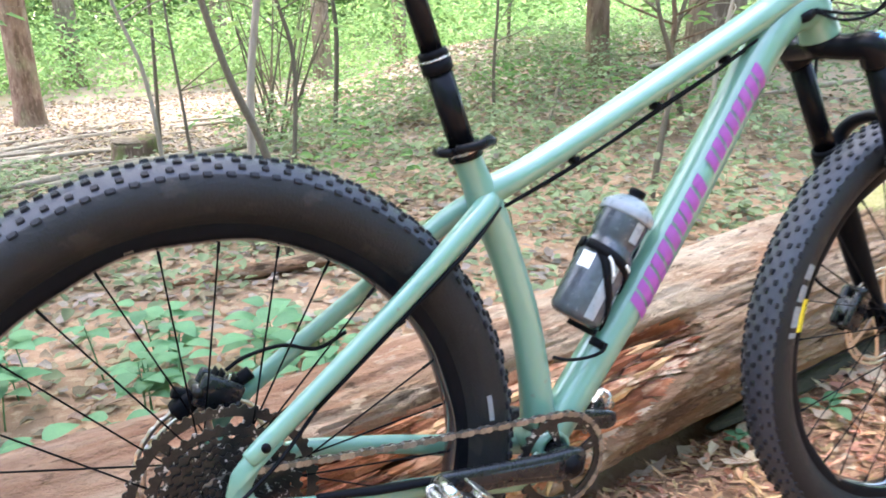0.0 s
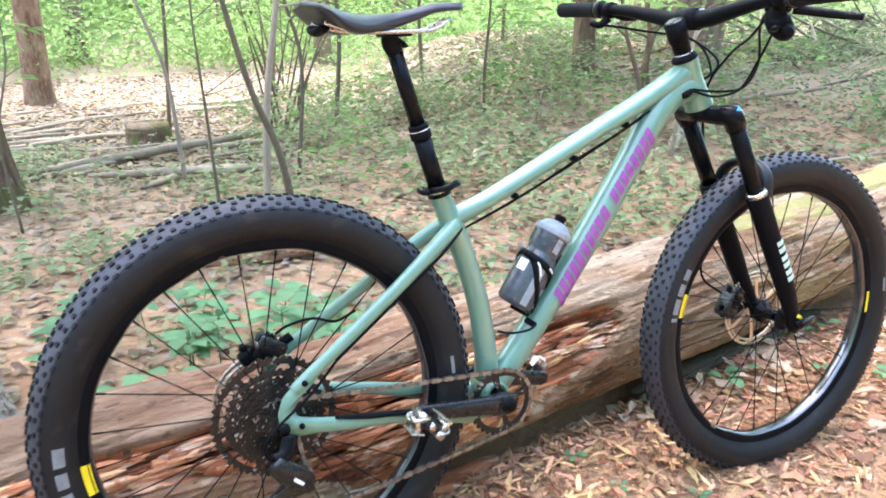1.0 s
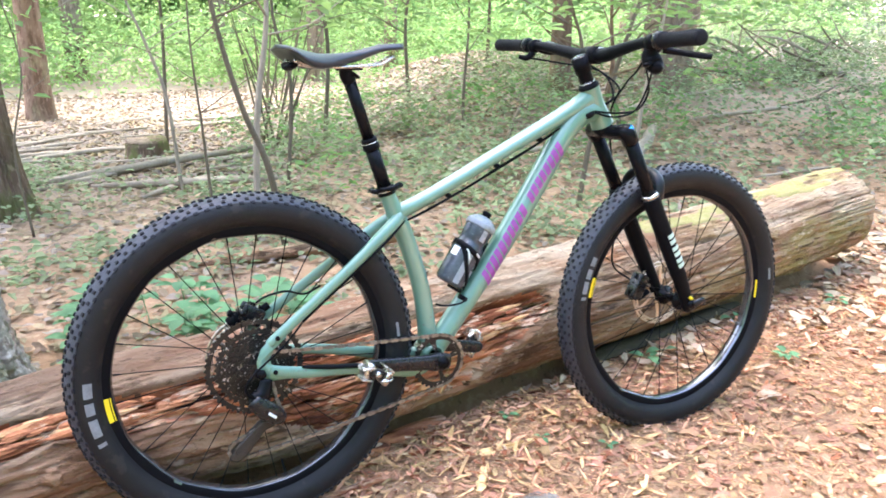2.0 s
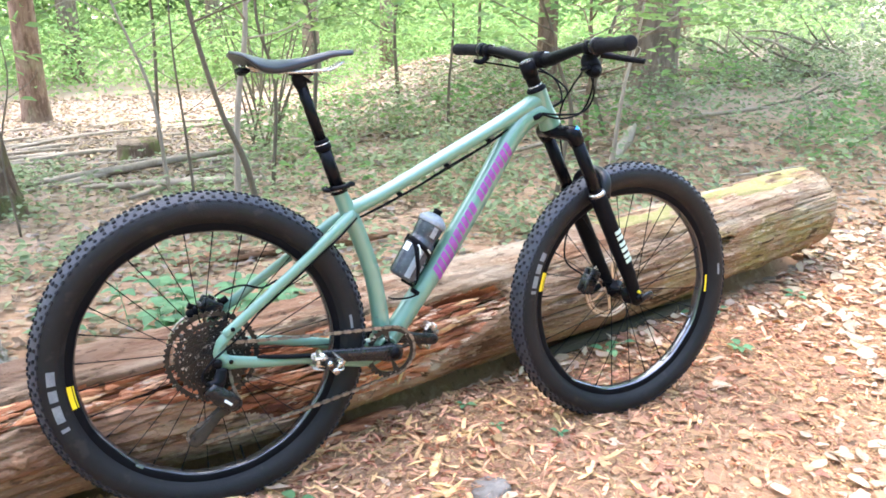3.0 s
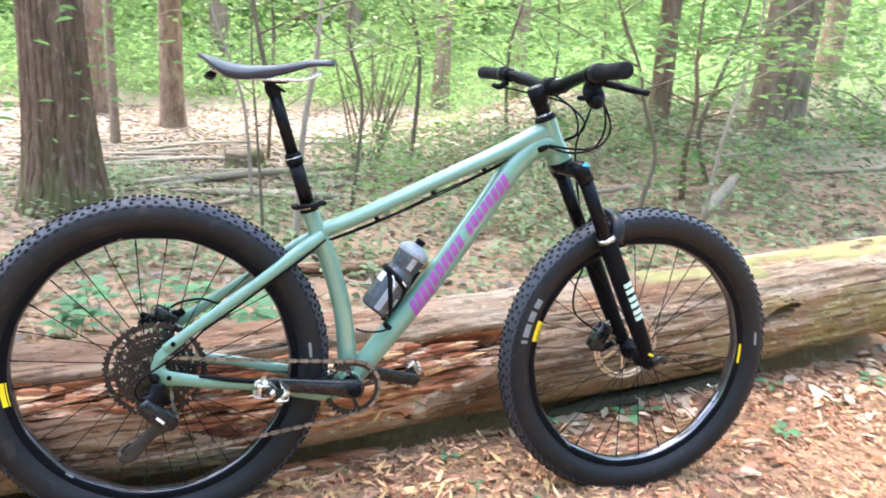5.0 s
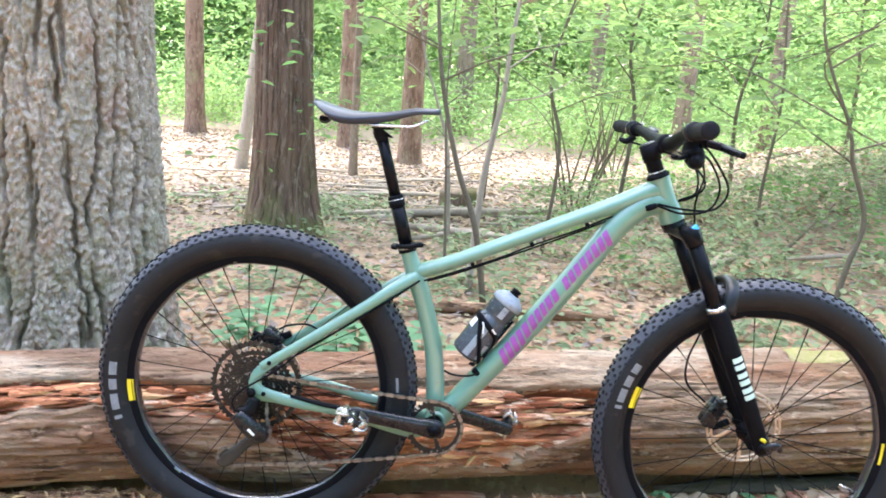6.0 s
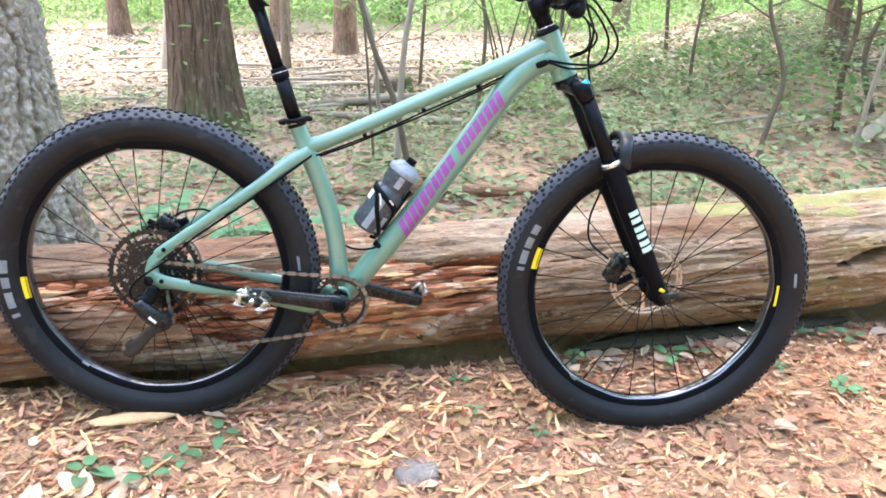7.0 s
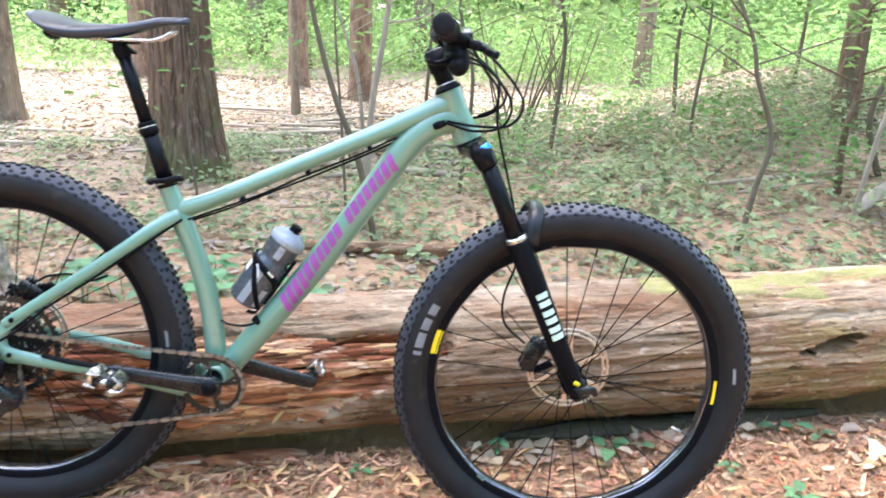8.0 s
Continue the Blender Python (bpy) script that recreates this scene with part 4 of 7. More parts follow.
def wheel(name, label, cx, cy, cz, outer, seed, rotor_r, hub_w):
    """Hub as the wheel's own mesh; tyre, tread, rim, spokes and rotor hang under it."""
    rng = random.Random(seed)
    mid = outer - TUBE - 0.0025
    bm = bmesh.new()
    lathe(bm, [(0.008, cy - hub_w), (0.012, cy - hub_w), (0.013, cy - 0.034), (0.027, cy - 0.032), (0.027, cy - 0.028), (0.014, cy - 0.022), (0.013, cy + 0.022), (0.027, cy + 0.028), (0.027, cy + 0.032), (0.014, cy + 0.034), (0.012, cy + hub_w), (0.008, cy + hub_w)], cx, cz, 32)
    w = part(name, bm, BLACK, bike, label)
    bm = bmesh.new()
    prof = []
    for k in range(30):
        q = radians(-146 + 292 * k / 29)
        prof.append((mid + TUBE * math.cos(q) * (1.0 if math.cos(q) < 0 else 0.97), cy + TUBE * math.sin(q)))
    ro = mid - 0.0335
    lathe(bm, prof + [(ro - 0.002, cy + 0.0165), (ro - 0.002, cy - 0.0165)], cx, cz, 144)
    ty = part("tyre", bm, RUBBER, w, "black rubber tyre, dusty sidewall")
    ty.data.materials.append(TREADBASE)
    crown_of = [0] * len(ty.data.polygons)
    for i, f in enumerate(ty.data.polygons):
        c = f.center
        q = math.degrees(math.atan2(abs(c.y - cy), math.hypot(c.x - cx, c.z - cz) - mid))
        crown_of[i] = 1 if q < 61 else 0
    ty.data.polygons.foreach_set("material_index", crown_of)
    # tread: staggered rows of small ramped blocks, closer together along the shoulders
    verts, faces = [], []
    rows = [(-57, 0.0, 0.0052, 0.0030, 0.0026, 96), (-43, 0.5, 0.0040, 0.0030, 0.0030, 96), (-25, 0.1, 0.0044, 0.0031, 0.0032, 80), (-8.5, 0.6, 0.0046, 0.0032, 0.0032, 80),
            (8.5, 0.1, 0.0046, 0.0032, 0.0032, 80), (25, 0.6, 0.0044, 0.0031, 0.0032, 80), (43, 0.0, 0.0040, 0.0030, 0.0030, 96), (57, 0.5, 0.0052, 0.0030, 0.0026, 96)]
    for deg, shift, lx, ly, hgt, count in rows:
        q = radians(deg)
        for k in range(count):
            wv = 2 * math.pi * (k + shift) / count
            jit = rng.uniform(-0.0004, 0.0004)
            base = len(verts)
            for lift, taper in ((-0.002, 1.2), (hgt, 0.82)):
                rr = TUBE * 0.985 + lift
                for sx, sy in ((-1, -0.75), (-0.35, -1), (1, -0.8), (1, 0.8), (-0.35, 1), (-1, 0.75)):
                    qq = q + sy * ly * taper / TUBE
                    ww = wv + (sx * lx * taper + jit) / outer
                    rad = mid + rr * math.cos(qq)
                    verts.append((cx + rad * math.cos(ww), cy + rr * math.sin(qq), cz + rad * math.sin(ww)))
            faces.append([base + 6 + v for v in range(6)])
            for v in range(6):
                faces.append([base + v, base + (v + 1) % 6, base + 6 + (v + 1) % 6, base + 6 + v])
    tread = raw("tread", verts, faces, KNOB, w, "rows of black rubber knobs")
    tread["kind"] = "stuff"
    # rim with a shallow wave between the spoke beds
    bm = bmesh.new()
    prof = [(0.006, -0.0182), (0.0, -0.0185), (-0.010, -0.0180), (-0.0155, -0.0150), (-0.0195, -0.008), (-0.0205, 0.0), (-0.0195, 0.008), (-0.0155, 0.0150), (-0.010, 0.0180), (0.0, 0.0185), (0.006, 0.0182)]
    seg, rings = 196, []
    for k in range(seg):
        a = 2 * math.pi * k / seg
        wave = 0.0010 * math.cos(14 * a) + 0.0006 * math.sin(11 * a + 1.0)
        rings.append([bm.verts.new((cx + (ro + d + (wave if d < -0.012 else 0)) * math.cos(a), cy + y, cz + (ro + d + (wave if d < -0.012 else 0)) * math.sin(a))) for d, y in prof])
    for k in range(seg):
        r0, r1 = rings[k], rings[(k + 1) % seg]
        for j in range(len(prof)):
            bm.faces.new((r0[j], r0[(j + 1) % len(prof)], r1[(j + 1) % len(prof)], r1[j]))
    hoop = part("rim", bm, RIM, w, "black rim with an inner face polished to catch sky reflections")
    # inner face keeps the paler glossy metal for sky reflections; sides turn satin
    hoop.data.materials.append(SATIN)
    hoop.data.polygons.foreach_set("material_index", [1 if abs(q.normal.y) > 0.80 else 0 for q in hoop.data.polygons])
    for k in range(28):
        wr = 2 * math.pi * (k + 0.5) / 28
        s = -1 if k % 2 else 1
        lead = 0.62 if (k // 2) % 2 else -0.62
        wh = wr + lead
        bm = bmesh.new()
        p0 = Vector((cx + 0.026 * math.cos(wh), cy + s * 0.030, cz + 0.026 * math.sin(wh)))
        p1 = Vector((cx + (ro - 0.021) * math.cos(wr), cy + s * 0.003, cz + (ro - 0.021) * math.sin(wr)))
        way = (p1 - p0).normalized()
        sweep(bm, [p0, p1 - way * 0.014, p1 - way * 0.0135, p1], [0.0011, 0.0011, 0.0018, 0.0018], 6)
        part("spoke", bm, SATIN, w)
    # slotted disc: an outer track in two bands, joined by short bridges
    bm = bmesh.new()
    gear(bm, cx, cz, rotor_r, 36, rotor_r - 0.0055, cy + 0.0555, cy + 0.0575, 0.0012)
    gear(bm, cx, cz, rotor_r - 0.0095, 36, rotor_r - 0.0150, cy + 0.0555, cy + 0.0575, 0.0)
    for k in range(24):
        wv = 2 * math.pi * k / 24
        lean = 0.10 if k % 2 else -0.06
        sweep(bm, [(cx + (rotor_r - 0.0125) * math.cos(wv), cy + 0.0565, cz + (rotor_r - 0.0125) * math.sin(wv)), (cx + (rotor_r - 0.004) * math.cos(wv + lean), cy + 0.0565, cz + (rotor_r - 0.004) * math.sin(wv + lean))], [(0.0009, 0.0034 if k % 2 else 0.0055)] * 2, 6, side=(0, 1, 0))
    for k in range(6):
        wv = 2 * math.pi * k / 6
        sweep(bm, [(cx + 0.018 * math.cos(wv), cy + 0.0565, cz + 0.018 * math.sin(wv)), (cx + 0.05 * math.cos(wv + 0.45), cy + 0.0565, cz + 0.05 * math.sin(wv + 0.45)),
                   (cx + (rotor_r - 0.012) * math.cos(wv + 0.5), cy + 0.0565, cz + (rotor_r - 0.012) * math.sin(wv + 0.5))], [(0.0009, 0.006), (0.0009, 0.0045), (0.0009, 0.006)], 8, 4, side=(0, 1, 0))
    disc(bm, 0.022, cy + 0.054, cy + 0.059, cx, cz)
    part("brake_rotor", bm, ROTOR, w, "brown-tinted steel disc rotor with slots")
    # valve
    bm = bmesh.new()
    wv = 2 * math.pi * 0.93 if name == "front_wheel" else 2 * math.pi * 0.78
    sweep(bm, [(cx + (ro - 0.02) * math.cos(wv), cy, cz + (ro - 0.02) * math.sin(wv)), (cx + (ro - 0.058) * math.cos(wv), cy, cz + (ro - 0.058) * math.sin(wv))], [0.0032, 0.0024], 10)
    part("valve", bm, STEEL if name == "front_wheel" else SATIN, w, "tyre valve")
    return w, mid, ro


def sidewall_patch(w, name, mat, cx, cy, cz, r0, r1, w0, w1, lift, label, bulge=0.0):
    """A printed mark on the near side of a wheel, between two radii and two angles in degrees."""
    bm = bmesh.new()
    g = []
    for i in range(7):
        a = radians(w0 + (w1 - w0) * i / 6)
        row = []
        for j in range(4):
            r = r0 + (r1 - r0) * j / 3
            row.append(bm.verts.new((cx + r * math.cos(a), cy + lift(r), cz + r * math.sin(a))))
        g.append(row)
    for i in range(6):
        for j in range(3):
            bm.faces.new((g[i][j], g[i + 1][j], g[i + 1][j + 1], g[i][j + 1]))
    part(name, bm, mat, w, label)


rear, r_mid, r_ro = wheel("rear_wheel", "rear wheel with black hub and wide cassette", RX, 0.0, RZ, RR, 3, 0.088, 0.070)
front, f_mid, f_ro = wheel("front_wheel", "front wheel with black hub", FX, FV, FZ, FR, 4, 0.090, 0.052)


def tyre_side(mid):
    return lambda r: -math.sqrt(max(1e-6, TUBE ** 2 - (r - mid) ** 2)) - 0.0012


def rim_side(ro):
    return lambda r: -0.0190 + (ro - r) * 0.20


for w, cx, cy, cz, mid, ro, ang, gap in ((rear, RX, 0.0, RZ, r_mid, r_ro, 190.0, 1), (front, FX, FV, FZ, f_mid, f_ro, 168.0, -1)):
    start = ang - 3
    sidewall_patch(w, "yellow_mark", YELLOW, cx, cy, cz, ro - 0.013, ro + 0.001, start - 5.0, start + 5.0, lambda r, k=rim_side(ro), c=0.0: k(r) - 0.0008, "yellow rim decal")
    for k, (a0, a1) in enumerate(((-6.0, -0.6), (1.2, 5.6), (7.4, 14.0), (16.5, 18.0)) if gap > 0 else ((6.0, 10.0), (0.0, 4.4), (-6.8, -1.2), (-9.6, -8.2))):
        sidewall_patch(w, "sidewall_bar", GREYMARK, cx, cy, cz, mid - 0.014, mid + 0.003, start + gap * a0 - (7 if gap > 0 else 4), start + gap * a1 - (7 if gap > 0 else 4), tyre_side(mid), "pale grey bar printed on the sidewall")
    sidewall_patch(w, "small_print_bar", GREYMARK, cx, cy, cz, mid - 0.010, mid - 0.004, 2, 8, tyre_side(mid), "small pale print on the sidewall")
sidewall_patch(front, "yellow_mark", YELLOW, FX, FV, FZ, f_ro - 0.010, f_ro - 0.003, -8, 2, lambda r: rim_side(f_ro)(r) - 0.0008, "yellow rim decal")

# cassette, each sprocket on the rear wheel
for k, teeth in enumerate((52, 42, 36, 32, 28, 24, 21, 18, 16, 14, 12, 10)):
    r = teeth * 0.0127 / (2 * math.pi) - 0.002
    y = -0.0215 - k * 0.0036
    bm = bmesh.new()
    gear(bm, RX, RZ, r, teeth, max(0.012, r - (0.0100 if k < 5 else 0.008)), y - 0.0009, y + 0.0009, 0.004, (6 if k < 4 else 5) if k < 7 else 0, 0.014, 0.30 + 0.05 * k, 4 if k < 3 else 3)
    part("sprocket", bm, DARKSTEEL, rear, "" if k else "largest dark steel sprocket", smooth=False)
bm = bmesh.new()
sweep(bm, [(RX, -0.082, RZ), (RX, -0.074, RZ)], [0.009, 0.011], 20)
sweep(bm, [(RX, -0.074, RZ), (RX, 0.078, RZ)], 0.006, 16)
part("axle", bm, BLACK, rear, "black through axle")

# crankset
def box_sweep(bm, pts, half, cut_):
    """A bar of rectangular section with chamfered edges; half: (across, in the plane) for each point."""
    rings = []
    for i, p in enumerate(pts):
        t = (pts[min(i + 1, len(pts) - 1)] - pts[max(i - 1, 0)]).normalized()
        sd = Vector((0, 1, 0))
        sd = (sd - t * sd.dot(t)).normalized()
        up = t.cross(sd)
        a, b = half[i]
        ca, cb = min(cut_, a * 0.6), min(cut_, b * 0.6)
        rings.append([bm.verts.new(p + sd * u + up * v) for u, v in ((a, b - cb), (a - ca, b), (ca - a, b), (-a, b - cb), (-a, cb - b), (ca - a, -b), (a - ca, -b), (a, cb - b))])
    for r0, r1 in zip(rings, rings[1:]):
        for k in range(8):
            bm.faces.new((r0[k], r0[(k + 1) % 8], r1[(k + 1) % 8], r1[k]))
    bm.faces.new(rings[0][::-1])
    bm.faces.new(rings[-1])
    edges = [e for e in bm.edges if len(e.link_faces) == 2 and e.calc_face_angle(0) > 0.45]
    bmesh.ops.bevel(bm, geom=edges, offset=0.0009, segments=2, affect="EDGES")


bm = bmesh.new()
lathe(bm, [(0.0, -0.079), (0.015, -0.079), (0.017, -0.060), (0.017, 0.082), (0.0, 0.082)], BX, BZ, 24, closed=False)
crank = part("crankset", bm, BLACK, bike, "black alloy crankset")
PEDAL_N, PEDAL_F = Vector((0.226, -0.072, 0.352)), Vector((0.590, 0.084, 0.274))
for tip, y0, y1 in ((PEDAL_N, -0.068, -0.080), (PEDAL_F, 0.076, 0.088)):
    bm = bmesh.new()
    c0 = Vector((BX, y0, BZ))
    tip2 = Vector((tip.x, y1, tip.z))
    box_sweep(bm, [c0.lerp(tip2, q) for q in (-0.125, -0.10, 0.0, 0.10, 0.20, 0.55, 0.90, 1.0, 1.06, 1.085)],
              [(0.004, 0.010), (0.0075, 0.0175), (0.0100, 0.0210), (0.0095, 0.0205), (0.0080, 0.0175), (0.0068, 0.0158), (0.0068, 0.0150), (0.0066, 0.0148), (0.0056, 0.0115), (0.003, 0.006)], 0.0035)
    part("crank_arm", bm, CRANKBLACK, crank, "glossy black crank arm with worn edges")
    s = -1 if y0 < 0 else 1
    bm = bmesh.new()
    sweep(bm, [c0.lerp(tip2, 0.08) + Vector((0, s * 0.0095, 0)), c0.lerp(tip2, 0.5) + Vector((0, s * 0.0068, 0.001)), c0.lerp(tip2, 0.93) + Vector((0, s * 0.0058, 0))], [(0.0010, 0.0120), (0.0012, 0.0080), (0.0010, 0.0085)], 10, 4, side=(0, 1, 0))
    part("crank_ridge", bm, CRANKBLACK, crank, "raised ridge on the crank arm")
    bm = bmesh.new()
    disc(bm, 0.008, y1 + s * 0.0055, y1 + s * 0.0078, tip.x, tip.z, 16)
    part("pedal_bolt", bm, STEEL, crank, "worn steel pedal end")
    bm = bmesh.new()
    disc(bm, 0.0095, y0 + s * 0.0095, y0 + s * 0.0125, BX, BZ, 18)
    part("crank_bolt", bm, SATIN, crank)
bm = bmesh.new()
gear(bm, BX, BZ - 0.004, 0.0625, 32, 0.052, -0.0505, -0.0475, 0.0045, 4, 0.014, 0.25, 6)
part("chainring", bm, DARKSTEEL, crank, "dark toothed chainring", smooth=False)


def pedal(tip, s, turn):
    """A clipless pedal: axle, waisted body, two spring-loaded jaws with hooked plates and coil barrels."""
    bm = bmesh.new()
    sweep(bm, [tip, tip + Vector((0, s * 0.012, 0)), tip + Vector((0, s * 0.054, 0))], [0.0095, 0.0085, 0.0065], 14)
    bar = part("pedal", bm, STEEL, crank, "silver clipless pedal")
    m = Matrix.Translation(tip + Vector((0, s * 0.034, 0))) @ pose(0, 0, 0, 0, turn, 0)
    bm = bmesh.new()
    slab(bm, (0.046, 0.024, 0.020), m, 0.005)
    slab(bm, (0.030, 0.036, 0.012), m, 0.003)
    part("pedal_body", bm, DARKSTEEL, bar, "dark worn pedal body")
    for q in (-1, 1):
        bm = bmesh.new()
        slab(bm, (0.010, 0.036, 0.024), m @ pose(q * 0.026, 0, q * 0.007, 0, q * 24, 0), 0.003)
        slab(bm, (0.024, 0.040, 0.0035), m @ pose(q * 0.021, 0, q * 0.0185, 0, q * 12, 0), 0.0012)
        part("pedal_jaw", bm, STEEL, bar)
        bm = bmesh.new()
        sweep(bm, [m @ Vector((q * 0.022, -0.019, -q * 0.011)), m @ Vector((q * 0.022, 0.019, -q * 0.011))], 0.0075, 12)
        part("spring_barrel", bm, STEEL, bar)
        bm = bmesh.new()
        sweep(bm, [m @ Vector((q * 0.012, -0.017, -q * 0.013)), m @ Vector((q * 0.034, -0.016, -q * 0.002)), m @ Vector((q * 0.036, 0.0, q * 0.004)), m @ Vector((q * 0.034, 0.016, -q * 0.002)), m @ Vector((q * 0.012, 0.017, -q * 0.013))], 0.0028, 8, 4)
        part("pedal_spring", bm, STEEL, bar)


pedal(Vector((PEDAL_N.x, -0.088, PEDAL_N.z)), -1, 28)
pedal(Vector((PEDAL_F.x, 0.094, PEDAL_F.z)), 1, -50)

# derailleur
bm = bmesh.new()
sweep(bm, [(RX + 0.010, -0.074, RZ - 0.012), (RX - 0.002, -0.082, RZ - 0.040), (RX - 0.020, -0.086, RZ - 0.050)], [(0.008, 0.013), (0.011, 0.016), (0.012, 0.019)], 14, 5, side=(0, 1, 0))
mech = part("rear_derailleur", bm, BLACK, bike, "black rear derailleur hanging below the axle")
bm = bmesh.new()
sweep(bm, [(RX - 0.026, -0.090, RZ - 0.046), (RX + 0.000, -0.088, RZ - 0.075), (RX + 0.026, -0.080, RZ - 0.098), (RX + 0.038, -0.074, RZ - 0.106)], [(0.013, 0.016), (0.016, 0.021), (0.014, 0.019), (0.009, 0.013)], 14, 5, side=(0, 1, 0))
part("linkage", bm, CRANKBLACK, mech, "glossy black link")
bm = bmesh.new()
slab(bm, (0.020, 0.002, 0.006), pose(RX + 0.010, -0.1042, RZ - 0.083, 0, 42, 0), 0.0008)
part("link_mark", bm, WHITEPRINT, mech, "silver stripe")
UP, LO = (RX + 0.022, RZ - 0.098), (RX - 0.056, RZ - 0.168)
for y in (-0.046, -0.060):
    bm = bmesh.new()
    sweep(bm, [(UP[0] + 0.008, y, UP[1] + 0.004), (UP[0] - 0.008, y, UP[1] - 0.018), (UP[0] - 0.030, y, UP[1] - 0.030), (LO[0] - 0.002, y, LO[1] - 0.006), (LO[0] - 0.014, y, LO[1] - 0.002)],
          [(0.0013, 0.011), (0.0013, 0.013), (0.0013, 0.011), (0.0013, 0.017), (0.0013, 0.009)], 10, 4, side=(0, 1, 0))
    part("cage_plate", bm, DUSTY, mech, "dark cage plate")
for px_, pz_ in (UP, LO):
    bm = bmesh.new()
    gear(bm, px_, pz_, 0.0185, 12, 0.005, -0.0545, -0.0515, 0.005)
    part("jockey_wheel", bm, DUSTY, mech, "black toothed jockey wheel", smooth=False)
bm = bmesh.new()
sweep(bm, [(0.090, -0.064, 0.474), (0.040, -0.078, 0.432), (-0.022, -0.088, 0.392), (-0.046, -0.090, 0.364), (-0.040, -0.090, 0.342), (-0.020, -0.088, 0.334)], 0.0024, 8, 6)
part("shift_cable", bm, SATIN, mech, "black cable looping to the derailleur")

# chain: link by link along its loop
C_R, R_R = 0.0635, 0.036
loop = []
for k in range(9):
    w = radians(188 - 98 * k / 8)
    loop.append((RX + R_R * math.cos(w), -0.0415, RZ + R_R * math.sin(w)))
for k in range(1, 24):
    q = k / 24
    loop.append((RX + (BX - RX) * q, -0.0415 - 0.0075 * q, RZ + R_R + (BZ + C_R - 0.004 - RZ - R_R) * q - 0.003 * math.sin(q * math.pi)))
for k in range(12):
    w = radians(90 - 180 * k / 11)
    loop.append((BX + C_R * math.cos(w), -0.049, BZ - 0.004 + C_R * math.sin(w)))
end = (LO[0], -0.053, LO[1] - 0.021)
for k in range(1, 30):
    q = k / 30
    loop.append((BX + (end[0] - BX) * q, -0.049 - 0.004 * q, BZ - 0.004 - C_R + (end[2] - BZ + 0.004 + C_R) * q - 0.006 * math.sin(q * math.pi)))
for k in range(6):
    w = radians(270 - 150 * k / 5)
    loop.append((LO[0] + 0.021 * math.cos(w), -0.053, LO[1] + 0.021 * math.sin(w)))
loop.append((UP[0] + 0.018, -0.053, UP[1] - 0.012))
loop.append((UP[0] + 0.021, -0.053, UP[1] + 0.004))
loop.append((UP[0] + 0.012, -0.050, UP[1] + 0.022))
loop.append((RX + 0.03, -0.0425, RZ - R_R * 0.90))
pts = [Vector(p) for p in loop]
dist = [0.0]
for p, q in zip(pts, pts[1:]):
    dist.append(dist[-1] + (q - p).length)
pitch = 0.0127
verts, faces, slots = [], [], []


def chain_at(d):
    for i in range(1, len(dist)):
        if d <= dist[i]:
            return pts[i - 1].lerp(pts[i], (d - dist[i - 1]) / max(1e-9, dist[i] - dist[i - 1]))
    return pts[-1]


def chain_box(c, t, up, hl, hw, y0, y1):
    base = len(verts)
    for y in (y0, y1):
        for sx, sz in ((-1, -0.7), (-0.5, -1), (0, -0.72), (0.5, -1), (1, -0.7), (1, 0.7), (0.5, 1), (0, 0.72), (-0.5, 1), (-1, 0.7)):
            verts.append(tuple(c + t * (sx * hl) + up * (sz * hw) + Vector((0, y, 0))))
    m = 10
    faces.append([base + k for k in range(m)][::-1])
    faces.append([base + m + k for k in range(m)])
    for k in range(m):
        j = (k + 1) % m
        faces.append([base + k, base + j, base + m + j, base + m + k])


for k in range(int(dist[-1] / pitch)):
    p, q = chain_at(k * pitch), chain_at((k + 1) * pitch)
    t = (q - p).normalized()
    up = Vector((-t.z, 0, t.x)).normalized()
    c = (p + q) / 2
    wide, hl, hw = (0.0030, 0.0084, 0.0042) if k % 2 else (0.0020, 0.0066, 0.0030)
    for s in (-1, 1):
        chain_box(c, t, up, hl, hw, s * wide - 0.0005, s * wide + 0.0005)
    slots += [0 if k % 2 else 1] * (len(faces) - len(slots))
    base = len(verts)
    for y in (-0.0034, 0.0034):
        for j in range(6):
            w = j * math.pi / 3
            verts.append((p.x + 0.0032 * math.cos(w), p.y + y, p.z + 0.0032 * math.sin(w)))
    faces.append([base + j for j in range(6)])
    faces.append([base + 11 - j for j in range(6)])
    for j in range(6):
        faces.append([base + j, base + (j + 1) % 6, base + 6 + (j + 1) % 6, base + 6 + j])
slots += [1] * (len(faces) - len(slots))
ch = raw("chain", verts, faces, CHAIN, bike, "worn steel chain")
ch.data.materials.append(CHAIN_IN)
ch.data.polygons.foreach_set("material_index", slots)

